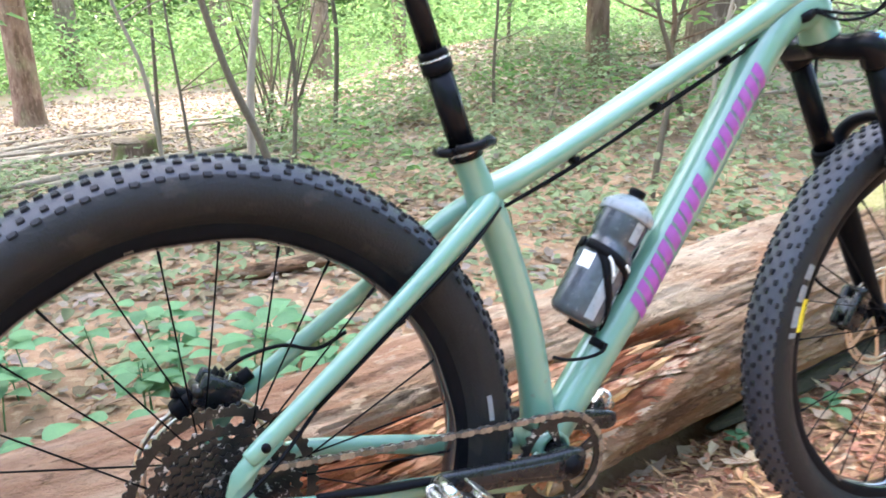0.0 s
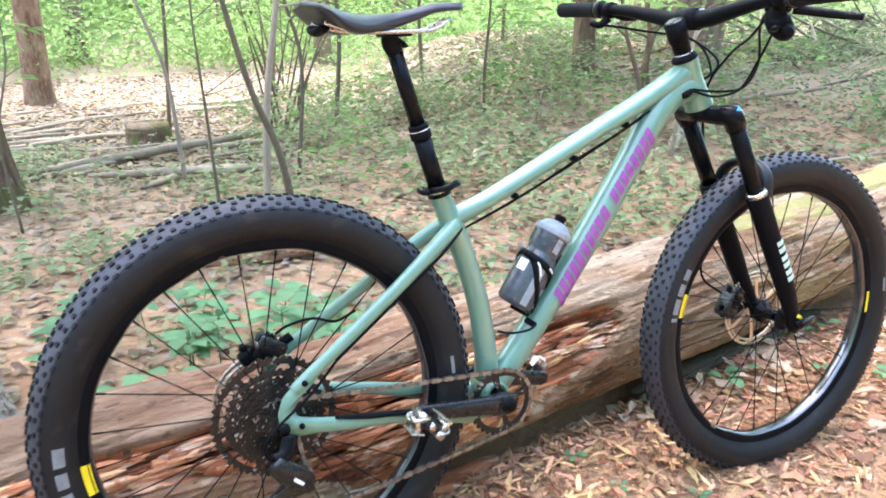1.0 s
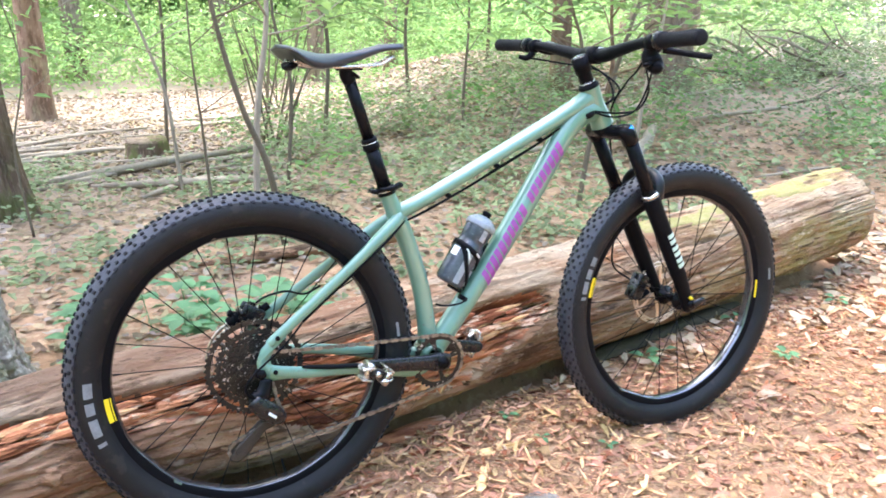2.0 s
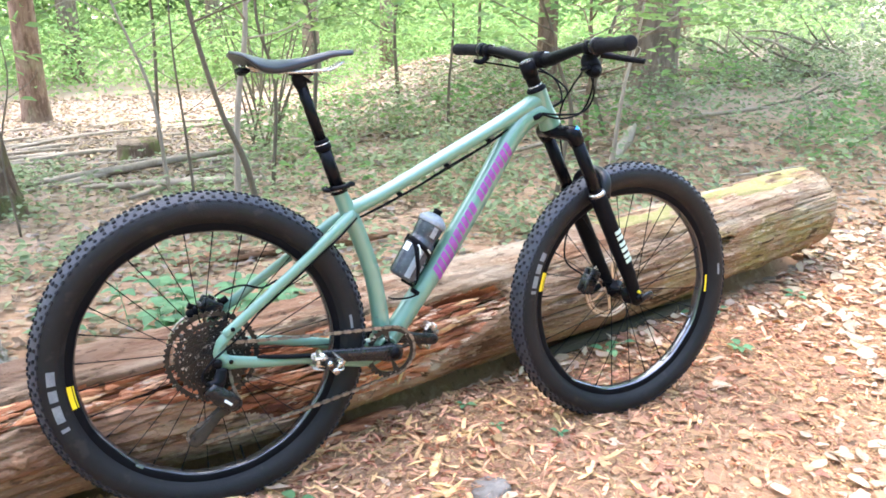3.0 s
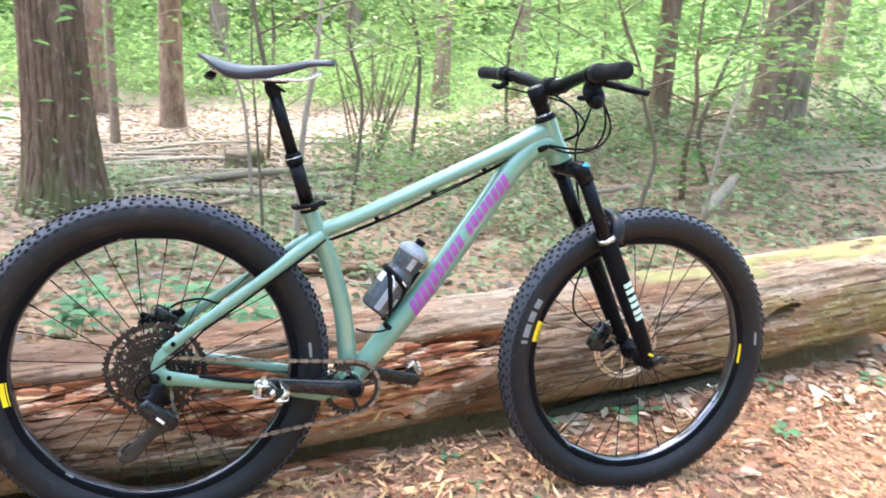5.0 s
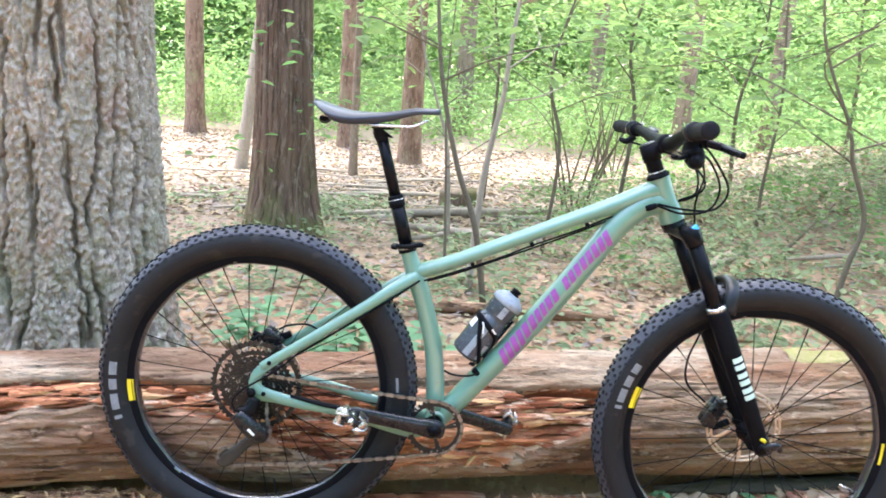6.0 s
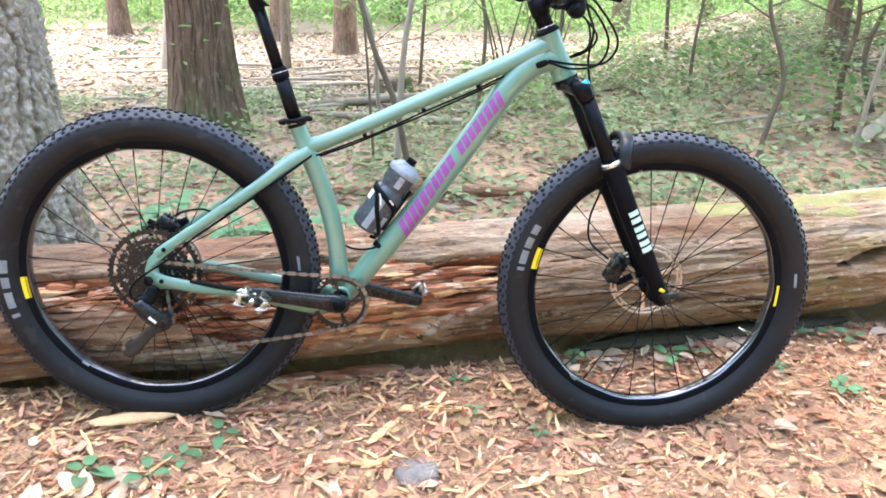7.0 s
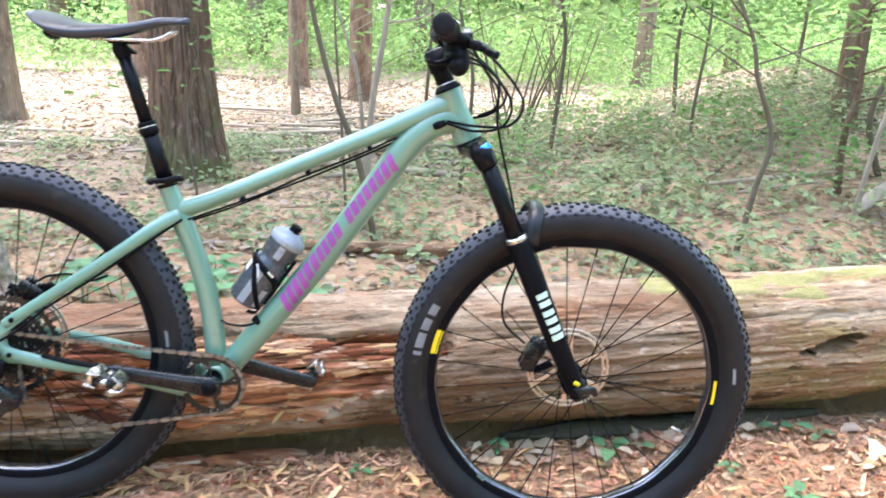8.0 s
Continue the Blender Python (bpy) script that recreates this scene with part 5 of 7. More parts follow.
# rear brake caliper, on the left stays
def caliper(name, label, holder, m, size):
    """Two bevelled halves on a bridge, with fins, bolts and a banjo."""
    bm = bmesh.new()
    for q in (-1, 1):
        slab(bm, (size[0], size[1] * 0.36, size[2]), m @ Matrix.Translation((0, q * size[1] * 0.32, 0)), 0.005)
    slab(bm, (size[0] * 0.55, size[1], size[2] * 0.5), m @ Matrix.Translation((-size[0] * 0.22, 0, 0)), 0.004)
    body_ = part(name, bm, CRANKBLACK, holder, label)
    for k in range(4):
        bm = bmesh.new()
        slab(bm, (size[0] * 0.62, size[1] * 0.5, 0.003), m @ Matrix.Translation((size[0] * 0.34, 0, (k - 1.5) * size[2] * 0.15)), 0.0008)
        part("pad_fin", bm, STEEL if k == 1 else SATIN, body_)
    for q in (-1, 1):
        bm = bmesh.new()
        sweep(bm, [m @ Vector((-size[0] * 0.1, -size[1] * 0.50, q * size[2] * 0.46)), m @ Vector((-size[0] * 0.1, size[1] * 0.50, q * size[2] * 0.46))], 0.0062, 14)
        part("mount_bolt", bm, DARKSTEEL, body_, "worn steel mounting bolt")
    return body_


cal = caliper("rear_brake_caliper", "black disc brake caliper", bike, pose(0.008, 0.056, 0.472, 0, -58, 0), (0.040, 0.038, 0.052))
bm = bmesh.new()
slab(bm, (0.030, 0.026, 0.024), pose(-0.030, 0.058, 0.464, 0, -35, 0), 0.006)
sweep(bm, [(-0.040, 0.058, 0.482), (-0.022, 0.060, 0.474), (0.0, 0.058, 0.468)], 0.007, 10, 4)
part("piston_housing", bm, SATIN, cal, "black piston housing")
bm = bmesh.new()
sweep(bm, [(0.010, 0.064, 0.458), (0.030, 0.062, 0.474), (0.050, 0.060, 0.486)], [0.010, 0.009, 0.008], 12, 4)
part("mount_arm", bm, SATIN, cal)
bm = bmesh.new()
sweep(bm, [(0.022, 0.060, 0.494), (0.045, 0.058, 0.506), (0.090, 0.055, 0.512), (0.130, 0.052, 0.500), (0.17, 0.056, 0.512)], 0.0026, 8, 5)
part("hose", bm, SATIN, cal, "black brake hose")

# fork
ARCH = surf("dark_grey_gloss", (0.008, 0.009, 0.013), (0.013, 0.0145, 0.019), 10, 0.32, spec=0.25)
FY = 0.066
SEAL = 0.178
def leg_at(s, d):
    top = Vector((0.9375, s * FY + FV * smoothstep(0.0, 0.5, d), 0.818))
    return top + LEG * d


bm = bmesh.new()
c = HT_LOW + LEG * 0.016
for s in (-1, 1):
    sweep(bm, [c + Vector((0.0, 0, 0.002)), c + Vector((0.008, s * 0.035, -0.002)), leg_at(s, 0.004) + Vector((-0.004, 0, 0)), leg_at(s, 0.030)],
          [(0.026, 0.020), (0.022, 0.019), (0.0225, 0.022), (0.0205, 0.0205)], 20, 6)
sweep(bm, [HT_LOW, c + LEG * 0.004], [0.028, 0.026], 28)
fork = part("suspension_fork", bm, BLACK, bike, "glossy black suspension fork crown")
for s in (-1, 1):
    bm = bmesh.new()
    sweep(bm, [leg_at(s, 0.01), leg_at(s, SEAL + 0.03)], 0.0172, 24)
    part("stanchion", bm, BLACK, fork, "glossy black stanchion tube")
    bm = bmesh.new()
    sweep(bm, [leg_at(s, SEAL), leg_at(s, SEAL + 0.004), leg_at(s, SEAL + 0.012)], [0.0205, 0.0225, 0.0225], 24)
    part("wiper_seal", bm, STEEL if s < 0 else SATIN, fork, "grey seal ring")
    bm = bmesh.new()
    tip = Vector((FX, s * 0.058 + FV, FZ))
    low = leg_at(s, 0.455)
    sweep(bm, [leg_at(s, SEAL + 0.010), leg_at(s, SEAL + 0.05), leg_at(s, 0.34), leg_at(s, 0.42), low.lerp(tip, 0.5), tip + Vector((0.004, 0, -0.016))],
          [0.0232, 0.0228, 0.0222, 0.0205, (0.014, 0.019), (0.011, 0.017)], 22, 5)
    part("lower_leg", bm, SATIN, fork, "satin black lower leg")
bm = bmesh.new()
arch = []
for k in range(13):
    q = math.pi * k / 12
    p = leg_at(-1, SEAL + 0.018).lerp(leg_at(1, SEAL + 0.018), (1 - math.cos(q)) / 2)
    arch.append(p + Vector((0.022 + 0.014 * math.sin(q), 0, 0.002 + 0.066 * math.sin(q) ** 0.6)))
sweep(bm, arch, [(0.010, 0.016)] * 13, 14, 2)
part("fork_arch", bm, ARCH, fork, "satin black fork arch")
bm = bmesh.new()
p = leg_at(-1, 0.0)
sweep(bm, [p + LEG * 0.006, p - LEG * 0.004, p - LEG * 0.012, p - LEG * 0.014], [0.0195, 0.0190, 0.0165, 0.010], 24)
part("adjuster_cap", bm, BLUE, fork, "blue anodised adjuster cap")
bm = bmesh.new()
sweep(bm, [Vector((FX, -0.080 + FV, FZ)), Vector((FX, -0.073 + FV, FZ)), Vector((FX, 0.075 + FV, FZ))], [0.010, 0.0125, 0.0105], 20)
part("front_axle", bm, BLACK, fork, "black through axle")
for s in (-1, 1):
    bm = bmesh.new()
    slab(bm, (0.036, 0.020, 0.046), Matrix.Translation((FX + 0.004, s * 0.058 + FV, FZ - 0.002)) @ pose(0, 0, 0, 0, -24, 0), 0.008)
    part("axle_clamp", bm, ARCH, fork, "black clamp round the axle end")
bm = bmesh.new()
sweep(bm, [(FX, -0.084 + FV, FZ), (FX + 0.012, -0.090 + FV, FZ + 0.010), (FX + 0.026, -0.088 + FV, FZ + 0.010), (FX + 0.034, -0.084 + FV, FZ - 0.002)], [(0.005, 0.010), (0.006, 0.010), (0.005, 0.009), (0.004, 0.006)], 10, 4, side=(0, 1, 0))
part("axle_lever", bm, CRANKBLACK, fork, "folded black axle lever")
bm = bmesh.new()
slab(bm, (0.014, 0.010, 0.008), Matrix.Translation(Vector((FX - 0.004, -0.073 + FV, FZ + 0.018))) @ pose(0, 0, 0, 0, 30, 0), 0.002)
part("rebound_knob", bm, YELLOW, fork, "small yellow mark")
# printed blocks on the lower leg
for k, d in enumerate((0.296, 0.313, 0.333, 0.350, 0.369, 0.385)):
    bm = bmesh.new()
    g = []
    for i in range(4):
        row = []
        for j in range(7):
            q = radians(-128 + 62 * j / 6 - 8)
            p = leg_at(-1, d + 0.0115 * i / 3)
            side = Vector((0, 1, 0))
            fwd = LEG.cross(side).normalized()
            row.append(bm.verts.new(p + side * (0.0236 * math.sin(q)) + fwd * (-0.0236 * math.cos(q))))
        g.append(row)
    for i in range(3):
        for j in range(6):
            bm.faces.new((g[i][j], g[i + 1][j], g[i + 1][j + 1], g[i][j + 1]))
    part("decal_bar", bm, MINT, fork, "pale mint bar printed on the leg")
# front caliper behind the left leg
FRONT_CAL = Matrix.Translation((FX - 0.078, 0.058 + FV, FZ + 0.030)) @ pose(0, 0, 0, 0, 28, 0)
caliper("front_brake_caliper", "black disc brake caliper", fork, FRONT_CAL, (0.034, 0.040, 0.070))
for q in (-1, 1):
    bm = bmesh.new()
    sweep(bm, [FRONT_CAL @ Vector((0, 0.004, q * 0.032)), FRONT_CAL @ Vector((0.026, 0.006, q * 0.030)), (FX - 0.034, 0.064 + FV, FZ + 0.026 + q * 0.018)], [0.009, 0.008, 0.009], 12, 4)
    part("mount_arm", bm, SATIN, fork, "black caliper mount")
bm = bmesh.new()
sweep(bm, [(FX - 0.095, 0.066 + FV, FZ + 0.050), (FX - 0.140, 0.070, FZ + 0.090), (FX - 0.145, 0.070, FZ + 0.150), (FX - 0.125, 0.068, FZ + 0.215), leg_at(1, 0.26) + Vector((-0.020, 0.012, 0)), leg_at(1, 0.16) + Vector((0.02, 0.03, 0)), (0.975, 0.05, 0.85), (0.965, -0.02, 0.93), (0.935, -0.10, 0.965), (0.905, -0.17, 1.005)], 0.0026, 8, 6)
part("front_brake_hose", bm, SATIN, fork, "long black brake hose")

# headset, stem, handlebar
bm = bmesh.new()
sweep(bm, [on_steerer(0.0), on_steerer(0.004), on_steerer(0.010), on_steerer(0.012)], [0.0265, 0.0265, 0.022, 0.0185], 28)
sweep(bm, [on_steerer(0.012), on_steerer(0.060)], 0.0178, 24)
cock = part("handlebar_stem", bm, SATIN, bike, "black stem and headset spacers")
bm = bmesh.new()
sweep(bm, [on_steerer(0.0125), on_steerer(0.0150)], 0.0192, 24)
part("headset_ring", bm, STEEL, cock, "thin silver ring")
BAR = Vector((0.878, 0, 1.003))
bm = bmesh.new()
sweep(bm, [on_steerer(0.040), on_steerer(0.078)], 0.0205, 22)
sweep(bm, [on_steerer(0.060), on_steerer(0.060).lerp(BAR, 0.5), BAR], [(0.017, 0.018), (0.015, 0.016), (0.022, 0.018)], 18, 4, side=(0, 1, 0))
sweep(bm, [BAR + Vector((0, -0.024, 0)), BAR + Vector((0, 0.024, 0))], 0.0215, 22)
part("stem_clamp", bm, SATIN, cock)
bm = bmesh.new()
half = [(0.848, 0.398, 1.036), (0.857, 0.30, 1.033), (0.866, 0.20, 1.028), (0.874, 0.10, 1.012), (0.878, 0.045, 1.003)]
line = [(x, -y, z) for x, y, z in half] + half[::-1]
sweep(bm, line, [0.0112, 0.0112, 0.0118, 0.0150, 0.0172, 0.0172, 0.0150, 0.0118, 0.0112, 0.0112], 18, 5)
bars = part("handlebar", bm, SATIN, bike, "wide black riser handlebar")
for s in (-1, 1):
    bm = bmesh.new()
    a, b = Vector((0.848, s * 0.400, 1.036)), Vector((0.8595, s * 0.270, 1.0318))
    sweep(bm, [a, a.lerp(b, 0.02), a.lerp(b, 0.05), a.lerp(b, 0.5), a.lerp(b, 0.93), a.lerp(b, 0.935), b], [0.0120, 0.0162, 0.0168, 0.0160, 0.0165, 0.0188, 0.0182], 22)
    part("grip", bm, GRIP, bars, "black rubber grip")
    bm = bmesh.new()
    m0 = Vector((0.862, s * 0.235, 1.029))
    sweep(bm, [m0 + Vector((0, -0.009, 0)), m0 + Vector((0, 0.009, 0))], 0.0175, 18)
    sweep(bm, [m0 + Vector((0.012, 0, -0.006)), m0 + Vector((0.032, s * -0.02, -0.014)), m0 + Vector((0.036, s * -0.062, -0.014))], [0.009, 0.0105, 0.0075], 14, 4)
    lever = part("brake_lever", bm, SATIN, bars, "black brake lever and clamp")
    bm = bmesh.new()
    sweep(bm, [m0 + Vector((0.034, s * -0.004, -0.016)), m0 + Vector((0.056, s * 0.020, -0.022)), m0 + Vector((0.062, s * 0.060, -0.028)), m0 + Vector((0.072, s * 0.105, -0.034))],
          [(0.007, 0.009), (0.005, 0.008), (0.004, 0.0075), (0.003, 0.006)], 12, 5)
    part("lever_blade", bm, BLACK if s < 0 else STEEL, lever, "" if s < 0 else "bright worn lever blade")
    bm = bmesh.new()
    if s < 0:
        sweep(bm, [m0 + Vector((0.006, 0.012, -0.012)), m0 + Vector((0.012, 0.018, -0.032)), m0 + Vector((0.016, 0.004, -0.052)), m0 + Vector((0.008, -0.014, -0.056))], [0.012, 0.021, 0.019, 0.008], 16, 5)
        sweep(bm, [m0 + Vector((0.000, 0.004, -0.044)), m0 + Vector((-0.022, -0.008, -0.050)), m0 + Vector((-0.034, -0.022, -0.046))], [(0.006, 0.005), (0.007, 0.004), (0.007, 0.004)], 10, 4)
        part("shifter", bm, SATIN, bars, "black gear shifter pod")
    else:
        sweep(bm, [m0 + Vector((-0.002, 0.0, -0.016)), m0 + Vector((-0.020, 0.006, -0.030)), m0 + Vector((-0.034, 0.022, -0.026))], [0.009, 0.008, 0.006], 12, 4)
        part("dropper_lever", bm, SATIN, bars, "black dropper post lever")
    for q in (-0.010, 0.010):
        bm = bmesh.new()
        sweep(bm, [m0 + Vector((0.010, q, 0.013)), m0 + Vector((0.014, q, 0.017))], 0.0032, 10)
        part("clamp_bolt", bm, STEEL, lever, "small bright bolt")
    bm = bmesh.new()
    m1 = Vector((0.8585, s * 0.262, 1.0322))
    sweep(bm, [m1 + Vector((0, -0.006, 0)), m1 + Vector((0, -0.005, 0)), m1 + Vector((0, 0.005, 0)), m1 + Vector((0, 0.006, 0))], [0.0175, 0.0195, 0.0195, 0.0175], 20)
    part("grip_collar", bm, CRANKBLACK, bars, "black lock-on collar")
    bm = bmesh.new()
    slab(bm, (0.020, 0.054, 0.016), Matrix.Translation(m0 + Vector((0.030, s * -0.045, 0.000))) @ pose(0, 0, 0, 12, 0, 0), 0.005)
    part("reservoir", bm, CRANKBLACK, lever, "black brake fluid reservoir")
for q in (-1, 1):
    for z in (-1, 1):
        bm = bmesh.new()
        c_ = BAR + Vector((0.020, q * 0.017, z * 0.012))
        sweep(bm, [c_, c_ + Vector((0.006, 0, 0))], 0.0036, 10)
        part("stem_bolt", bm, STEEL, cock, "bright stem bolt")
bm = bmesh.new()
sweep(bm, [on_steerer(0.078), on_steerer(0.081), on_steerer(0.083)], [0.019, 0.0175, 0.010], 22)
part("top_cap", bm, CRANKBLACK, cock, "black top cap")
# steel strips stand in for glints on the stem clamp
for q in (-1, 1):
    bm = bmesh.new()
    slab(bm, (0.014, 0.006, 0.034), Matrix.Translation(BAR + Vector((0.004, q * 0.0265, 0.002))), 0.002)
    part("faceplate_edge", bm, STEEL, cock, "bright strip added for the glints on the stem clamp")
# cables from the bar to the frame
for pts_, nm in (([(0.872, -0.222, 1.000), (0.930, -0.160, 0.975), (0.985, -0.075, 0.915), (0.975, -0.045, 0.865), (0.920, -0.036, 0.853), (0.866, -0.030, 0.866)], "gear_cable"),
                 ([(0.898, -0.174, 1.012), (0.950, -0.110, 0.985), (1.010, -0.055, 0.915), (0.990, -0.040, 0.868), (0.930, -0.034, 0.862), (0.868, -0.028, 0.869)], "brake_hose"),
                 ([(0.898, 0.174, 1.012), (0.950, 0.100, 0.975), (0.985, 0.030, 0.920), (0.950, 0.034, 0.880), (0.868, 0.030, 0.868)], "dropper_cable"),
                 ([(0.840, 0.240, 1.000), (0.900, 0.180, 0.985), (0.965, 0.080, 0.960), (0.968, 0.030, 0.900), (0.930, 0.032, 0.876)], "brake_hose")):
    bm = bmesh.new()
    sweep(bm, pts_, 0.0026, 8, 8)
    part(nm, bm, SATIN, bars, "black cable curving from the handlebar")

# seat post and saddle
bm = bmesh.new()
SP = Vector((-0.285, 0, 0.9585))
S0 = Vector((0.3185, 0, 0.722))
sweep(bm, [S0, S0 + SP * 0.110], 0.0158, 22)
post = part("seat_post", bm, BLACK, bike, "glossy black dropper seat post")
bm = bmesh.new()
sweep(bm, [S0 + SP * 0.100, S0 + SP * 0.101, S0 + SP * 0.114, S0 + SP * 0.115], [0.0166, 0.0188, 0.0188, 0.0166], 24)
sweep(bm, [S0 + SP * 0.117, S0 + SP * 0.126], [0.0182, 0.0172], 24)
part("post_collar", bm, SATIN, post, "black collar")
bm = bmesh.new()
sweep(bm, [S0 + SP * 0.1152, S0 + SP * 0.1168], 0.0190, 24)
part("collar_ring", bm, STEEL, post, "thin silver ring")
bm = bmesh.new()
sweep(bm, [S0 + SP * 0.12, S0 + SP * 0.262], 0.0132, 22)
part("inner_post", bm, BLACK, post, "glossy black inner post")
bm = bmesh.new()
sweep(bm, [S0 + SP * 0.250, S0 + SP * 0.266, S0 + SP * 0.276 + Vector((0.008, 0, 0))], [(0.0135, 0.0135), (0.0165, 0.018), (0.019, 0.028)], 18, 4, side=(0, 1, 0))
slab(bm, (0.050, 0.044, 0.012), pose(0.247, 0, 0.994, 0, 0, 0), 0.004)
part("post_head", bm, SATIN, post, "black saddle clamp")
bm = bmesh.new()
sweep(bm, [S0 + SP * -0.006, S0 + SP * 0.012], 0.0212, 26)
clamp = part("seat_clamp", bm, BLACK, bike, "black seat clamp")
bm = bmesh.new()
q = S0 + SP * 0.004
sweep(bm, [q + Vector((-0.022, -0.012, 0)), q + Vector((-0.031, -0.010, 0)), q + Vector((-0.031, 0.010, 0)), q + Vector((-0.022, 0.012, 0))], 0.006, 10, 2)
sweep(bm, [q + Vector((-0.020, -0.020, 0.004)), q + Vector((0.006, -0.026, 0.006)), q + Vector((0.026, -0.016, 0.010)), q + Vector((0.036, -0.010, 0.008))], [(0.004, 0.005), (0.004, 0.006), (0.004, 0.007), (0.004, 0.005)], 10, 4)
part("quick_release", bm, BLACK, clamp, "black quick release lever")
bm = bmesh.new()
sweep(bm, [S0 + SP * 0.002, S0 + SP * 0.005], 0.0220, 26)
part("clamp_ring", bm, STEEL, clamp, "silver ring")

bm = bmesh.new()
N_, M_ = 30, 20
rows_ = []
for i in range(N_ + 1):
    q = i / N_
    x = 0.092 + 0.280 * q
    wide = 0.071 * (1 - smoothstep(0.10, 0.62, q)) + 0.0195
    wide *= min(1.0, math.sqrt(max(0.0, 1 - (max(0.0, 0.07 - q) / 0.07) ** 2)) * 0.92 + 0.08) if q < 0.07 else 1.0
    wide *= math.sqrt(max(0.02, 1 - (max(0.0, q - 0.93) / 0.075) ** 2)) if q > 0.93 else 1.0
    top = 1.027 + 0.012 * (1 - smoothstep(0.0, 0.34, q)) - 0.010 * math.sin(min(1, q / 0.8) * math.pi) * 0.9 + 0.008 * smoothstep(0.5, 0.9, q)
    deep = 0.006 + 0.018 * smoothstep(0.0, 0.22, q) - 0.012 * smoothstep(0.30, 0.75, q) + 0.006 * math.exp(-((q - 0.22) / 0.12) ** 2)
    thin = (0.15 + 0.70 * smoothstep(0.0, 0.20, q)) * (1 - 0.50 * smoothstep(0.60, 0.95, q))
    row = []
    for j in range(M_):
        w = 2 * math.pi * j / M_
        yy = wide * math.copysign(abs(math.cos(w)) ** 0.75, math.cos(w))
        zz = top + (0.006 * math.sin(w) if math.sin(w) > 0 else deep * math.sin(w) * abs(math.cos(w)) ** 0.4 * 0.95 + 0.010 * math.sin(w)) if math.sin(w) > 0 else top + thin * (deep * math.sin(w) * abs(math.cos(w)) ** 0.4 * 0.95 + 0.010 * math.sin(w))
        zz -= 0.017 * (abs(yy) / max(wide, 1e-5)) ** 3 * (wide / 0.09) * smoothstep(-0.02, 0.16, q)
        row.append(bm.verts.new((x, yy, zz)))
    rows_.append(row)
for r0, r1 in zip(rows_, rows_[1:]):
    for k in range(M_):
        bm.faces.new((r0[k], r0[(k + 1) % M_], r1[(k + 1) % M_], r1[k]))
bm.faces.new(rows_[0][::-1])
bm.faces.new(rows_[-1])
saddle = part("saddle", bm, SADDLE, bike, "slim black saddle with a smooth dark cover")
for s in (-1, 1):
    bm = bmesh.new()
    sweep(bm, [(0.345, s * 0.012, 1.014), (0.315, s * 0.018, 0.999), (0.285, s * 0.022, 0.996), (0.210, s * 0.022, 0.996), (0.160, s * 0.026, 1.000), (0.118, s * 0.034, 1.012)], 0.0036, 10, 5)
    part("saddle_rail", bm, STEEL, saddle, "silver saddle rail")
bm = bmesh.new()
sweep(bm, [(0.118, -0.030, 1.004), (0.115, 0.0, 0.998), (0.118, 0.030, 1.004)], [(0.010, 0.006), (0.012, 0.007), (0.010, 0.006)], 12, 4)
part("saddle_base", bm, SATIN, saddle, "black underside bridge")

# bottle in its cage
B0, B1 = Vector((0.468, -0.001, 0.487)), Vector((0.575, -0.001, 0.641))
bd = (B1 - B0).normalized()
bm = bmesh.new()
sweep(bm, [B0 + bd * 0.02 + Vector((0.030, 0, -0.022)), B0 + bd * 0.13 + Vector((0.030, 0, -0.022))], [(0.010, 0.004), (0.010, 0.004)], 10, side=(0, 1, 0))
cage = part("bottle_cage", bm, SATIN, bike, "black bottle cage")
def bottle_at(d, w, r):
    return B0 + bd * d + Vector((0, 1, 0)) * (r * math.sin(w)) + Vector((bd.z, 0, -bd.x)) * (r * math.cos(w))


def strap(name, line, width, material, parent, label, r=0.0378, thick=0.0022):
    """A flat band laid round the bottle through (distance, degrees) points."""
    bm_ = bmesh.new()
    dense_ = spline([(d, w) for d, w in line], 10)
    rows_b = []
    for i_, (d, w) in enumerate(dense_):
        e0, e1 = dense_[max(0, i_ - 1)], dense_[min(len(dense_) - 1, i_ + 1)]
        td, tw = e1[0] - e0[0], radians(e1[1] - e0[1]) * r
        ln_ = math.hypot(td, tw) or 1e-6
        nd, nw = -tw / ln_ * width / 2, td / ln_ * width / 2 / r
        rows_b.append([bm_.verts.new(bottle_at(d + sg * nd, radians(w) + sg * nw, rr)) for sg, rr in ((-1, r), (-1, r + thick), (1, r + thick), (1, r))])
    for r0, r1 in zip(rows_b, rows_b[1:]):
        for k in range(4):
            bm_.faces.new((r0[k], r0[(k + 1) % 4], r1[(k + 1) % 4], r1[k]))
    bm_.faces.new(rows_b[0])
    bm_.faces.new(rows_b[-1][::-1])
    return part(name, bm_, material, parent, label)


# two arms that climb from the foot to the far side, a broad band round the shoulder and a toe at the foot
for s in (-1, 1):
    strap("cage_arm", [(0.004, s * 22), (0.020, s * 50), (0.052, s * 92), (0.080, s * 122), (0.096, s * 150)], 0.010, SATIN, cage, "flat black cage arm")
    strap("cage_band", [(0.060, s * 20), (0.078, s * 48), (0.088, s * 85), (0.094, s * 125), (0.097, s * 176)], 0.013, SATIN, cage, "flat black cage band")
strap("cage_toe", [(-0.004, -60), (-0.005, 0), (-0.004, 60)], 0.008, SATIN, cage, "", 0.034)
strap("cage_print", [(0.070, -96), (0.084, -110), (0.090, -122)], 0.0035, WHITEPRINT, cage, "white print on the cage arm", 0.0402, 0.0004)
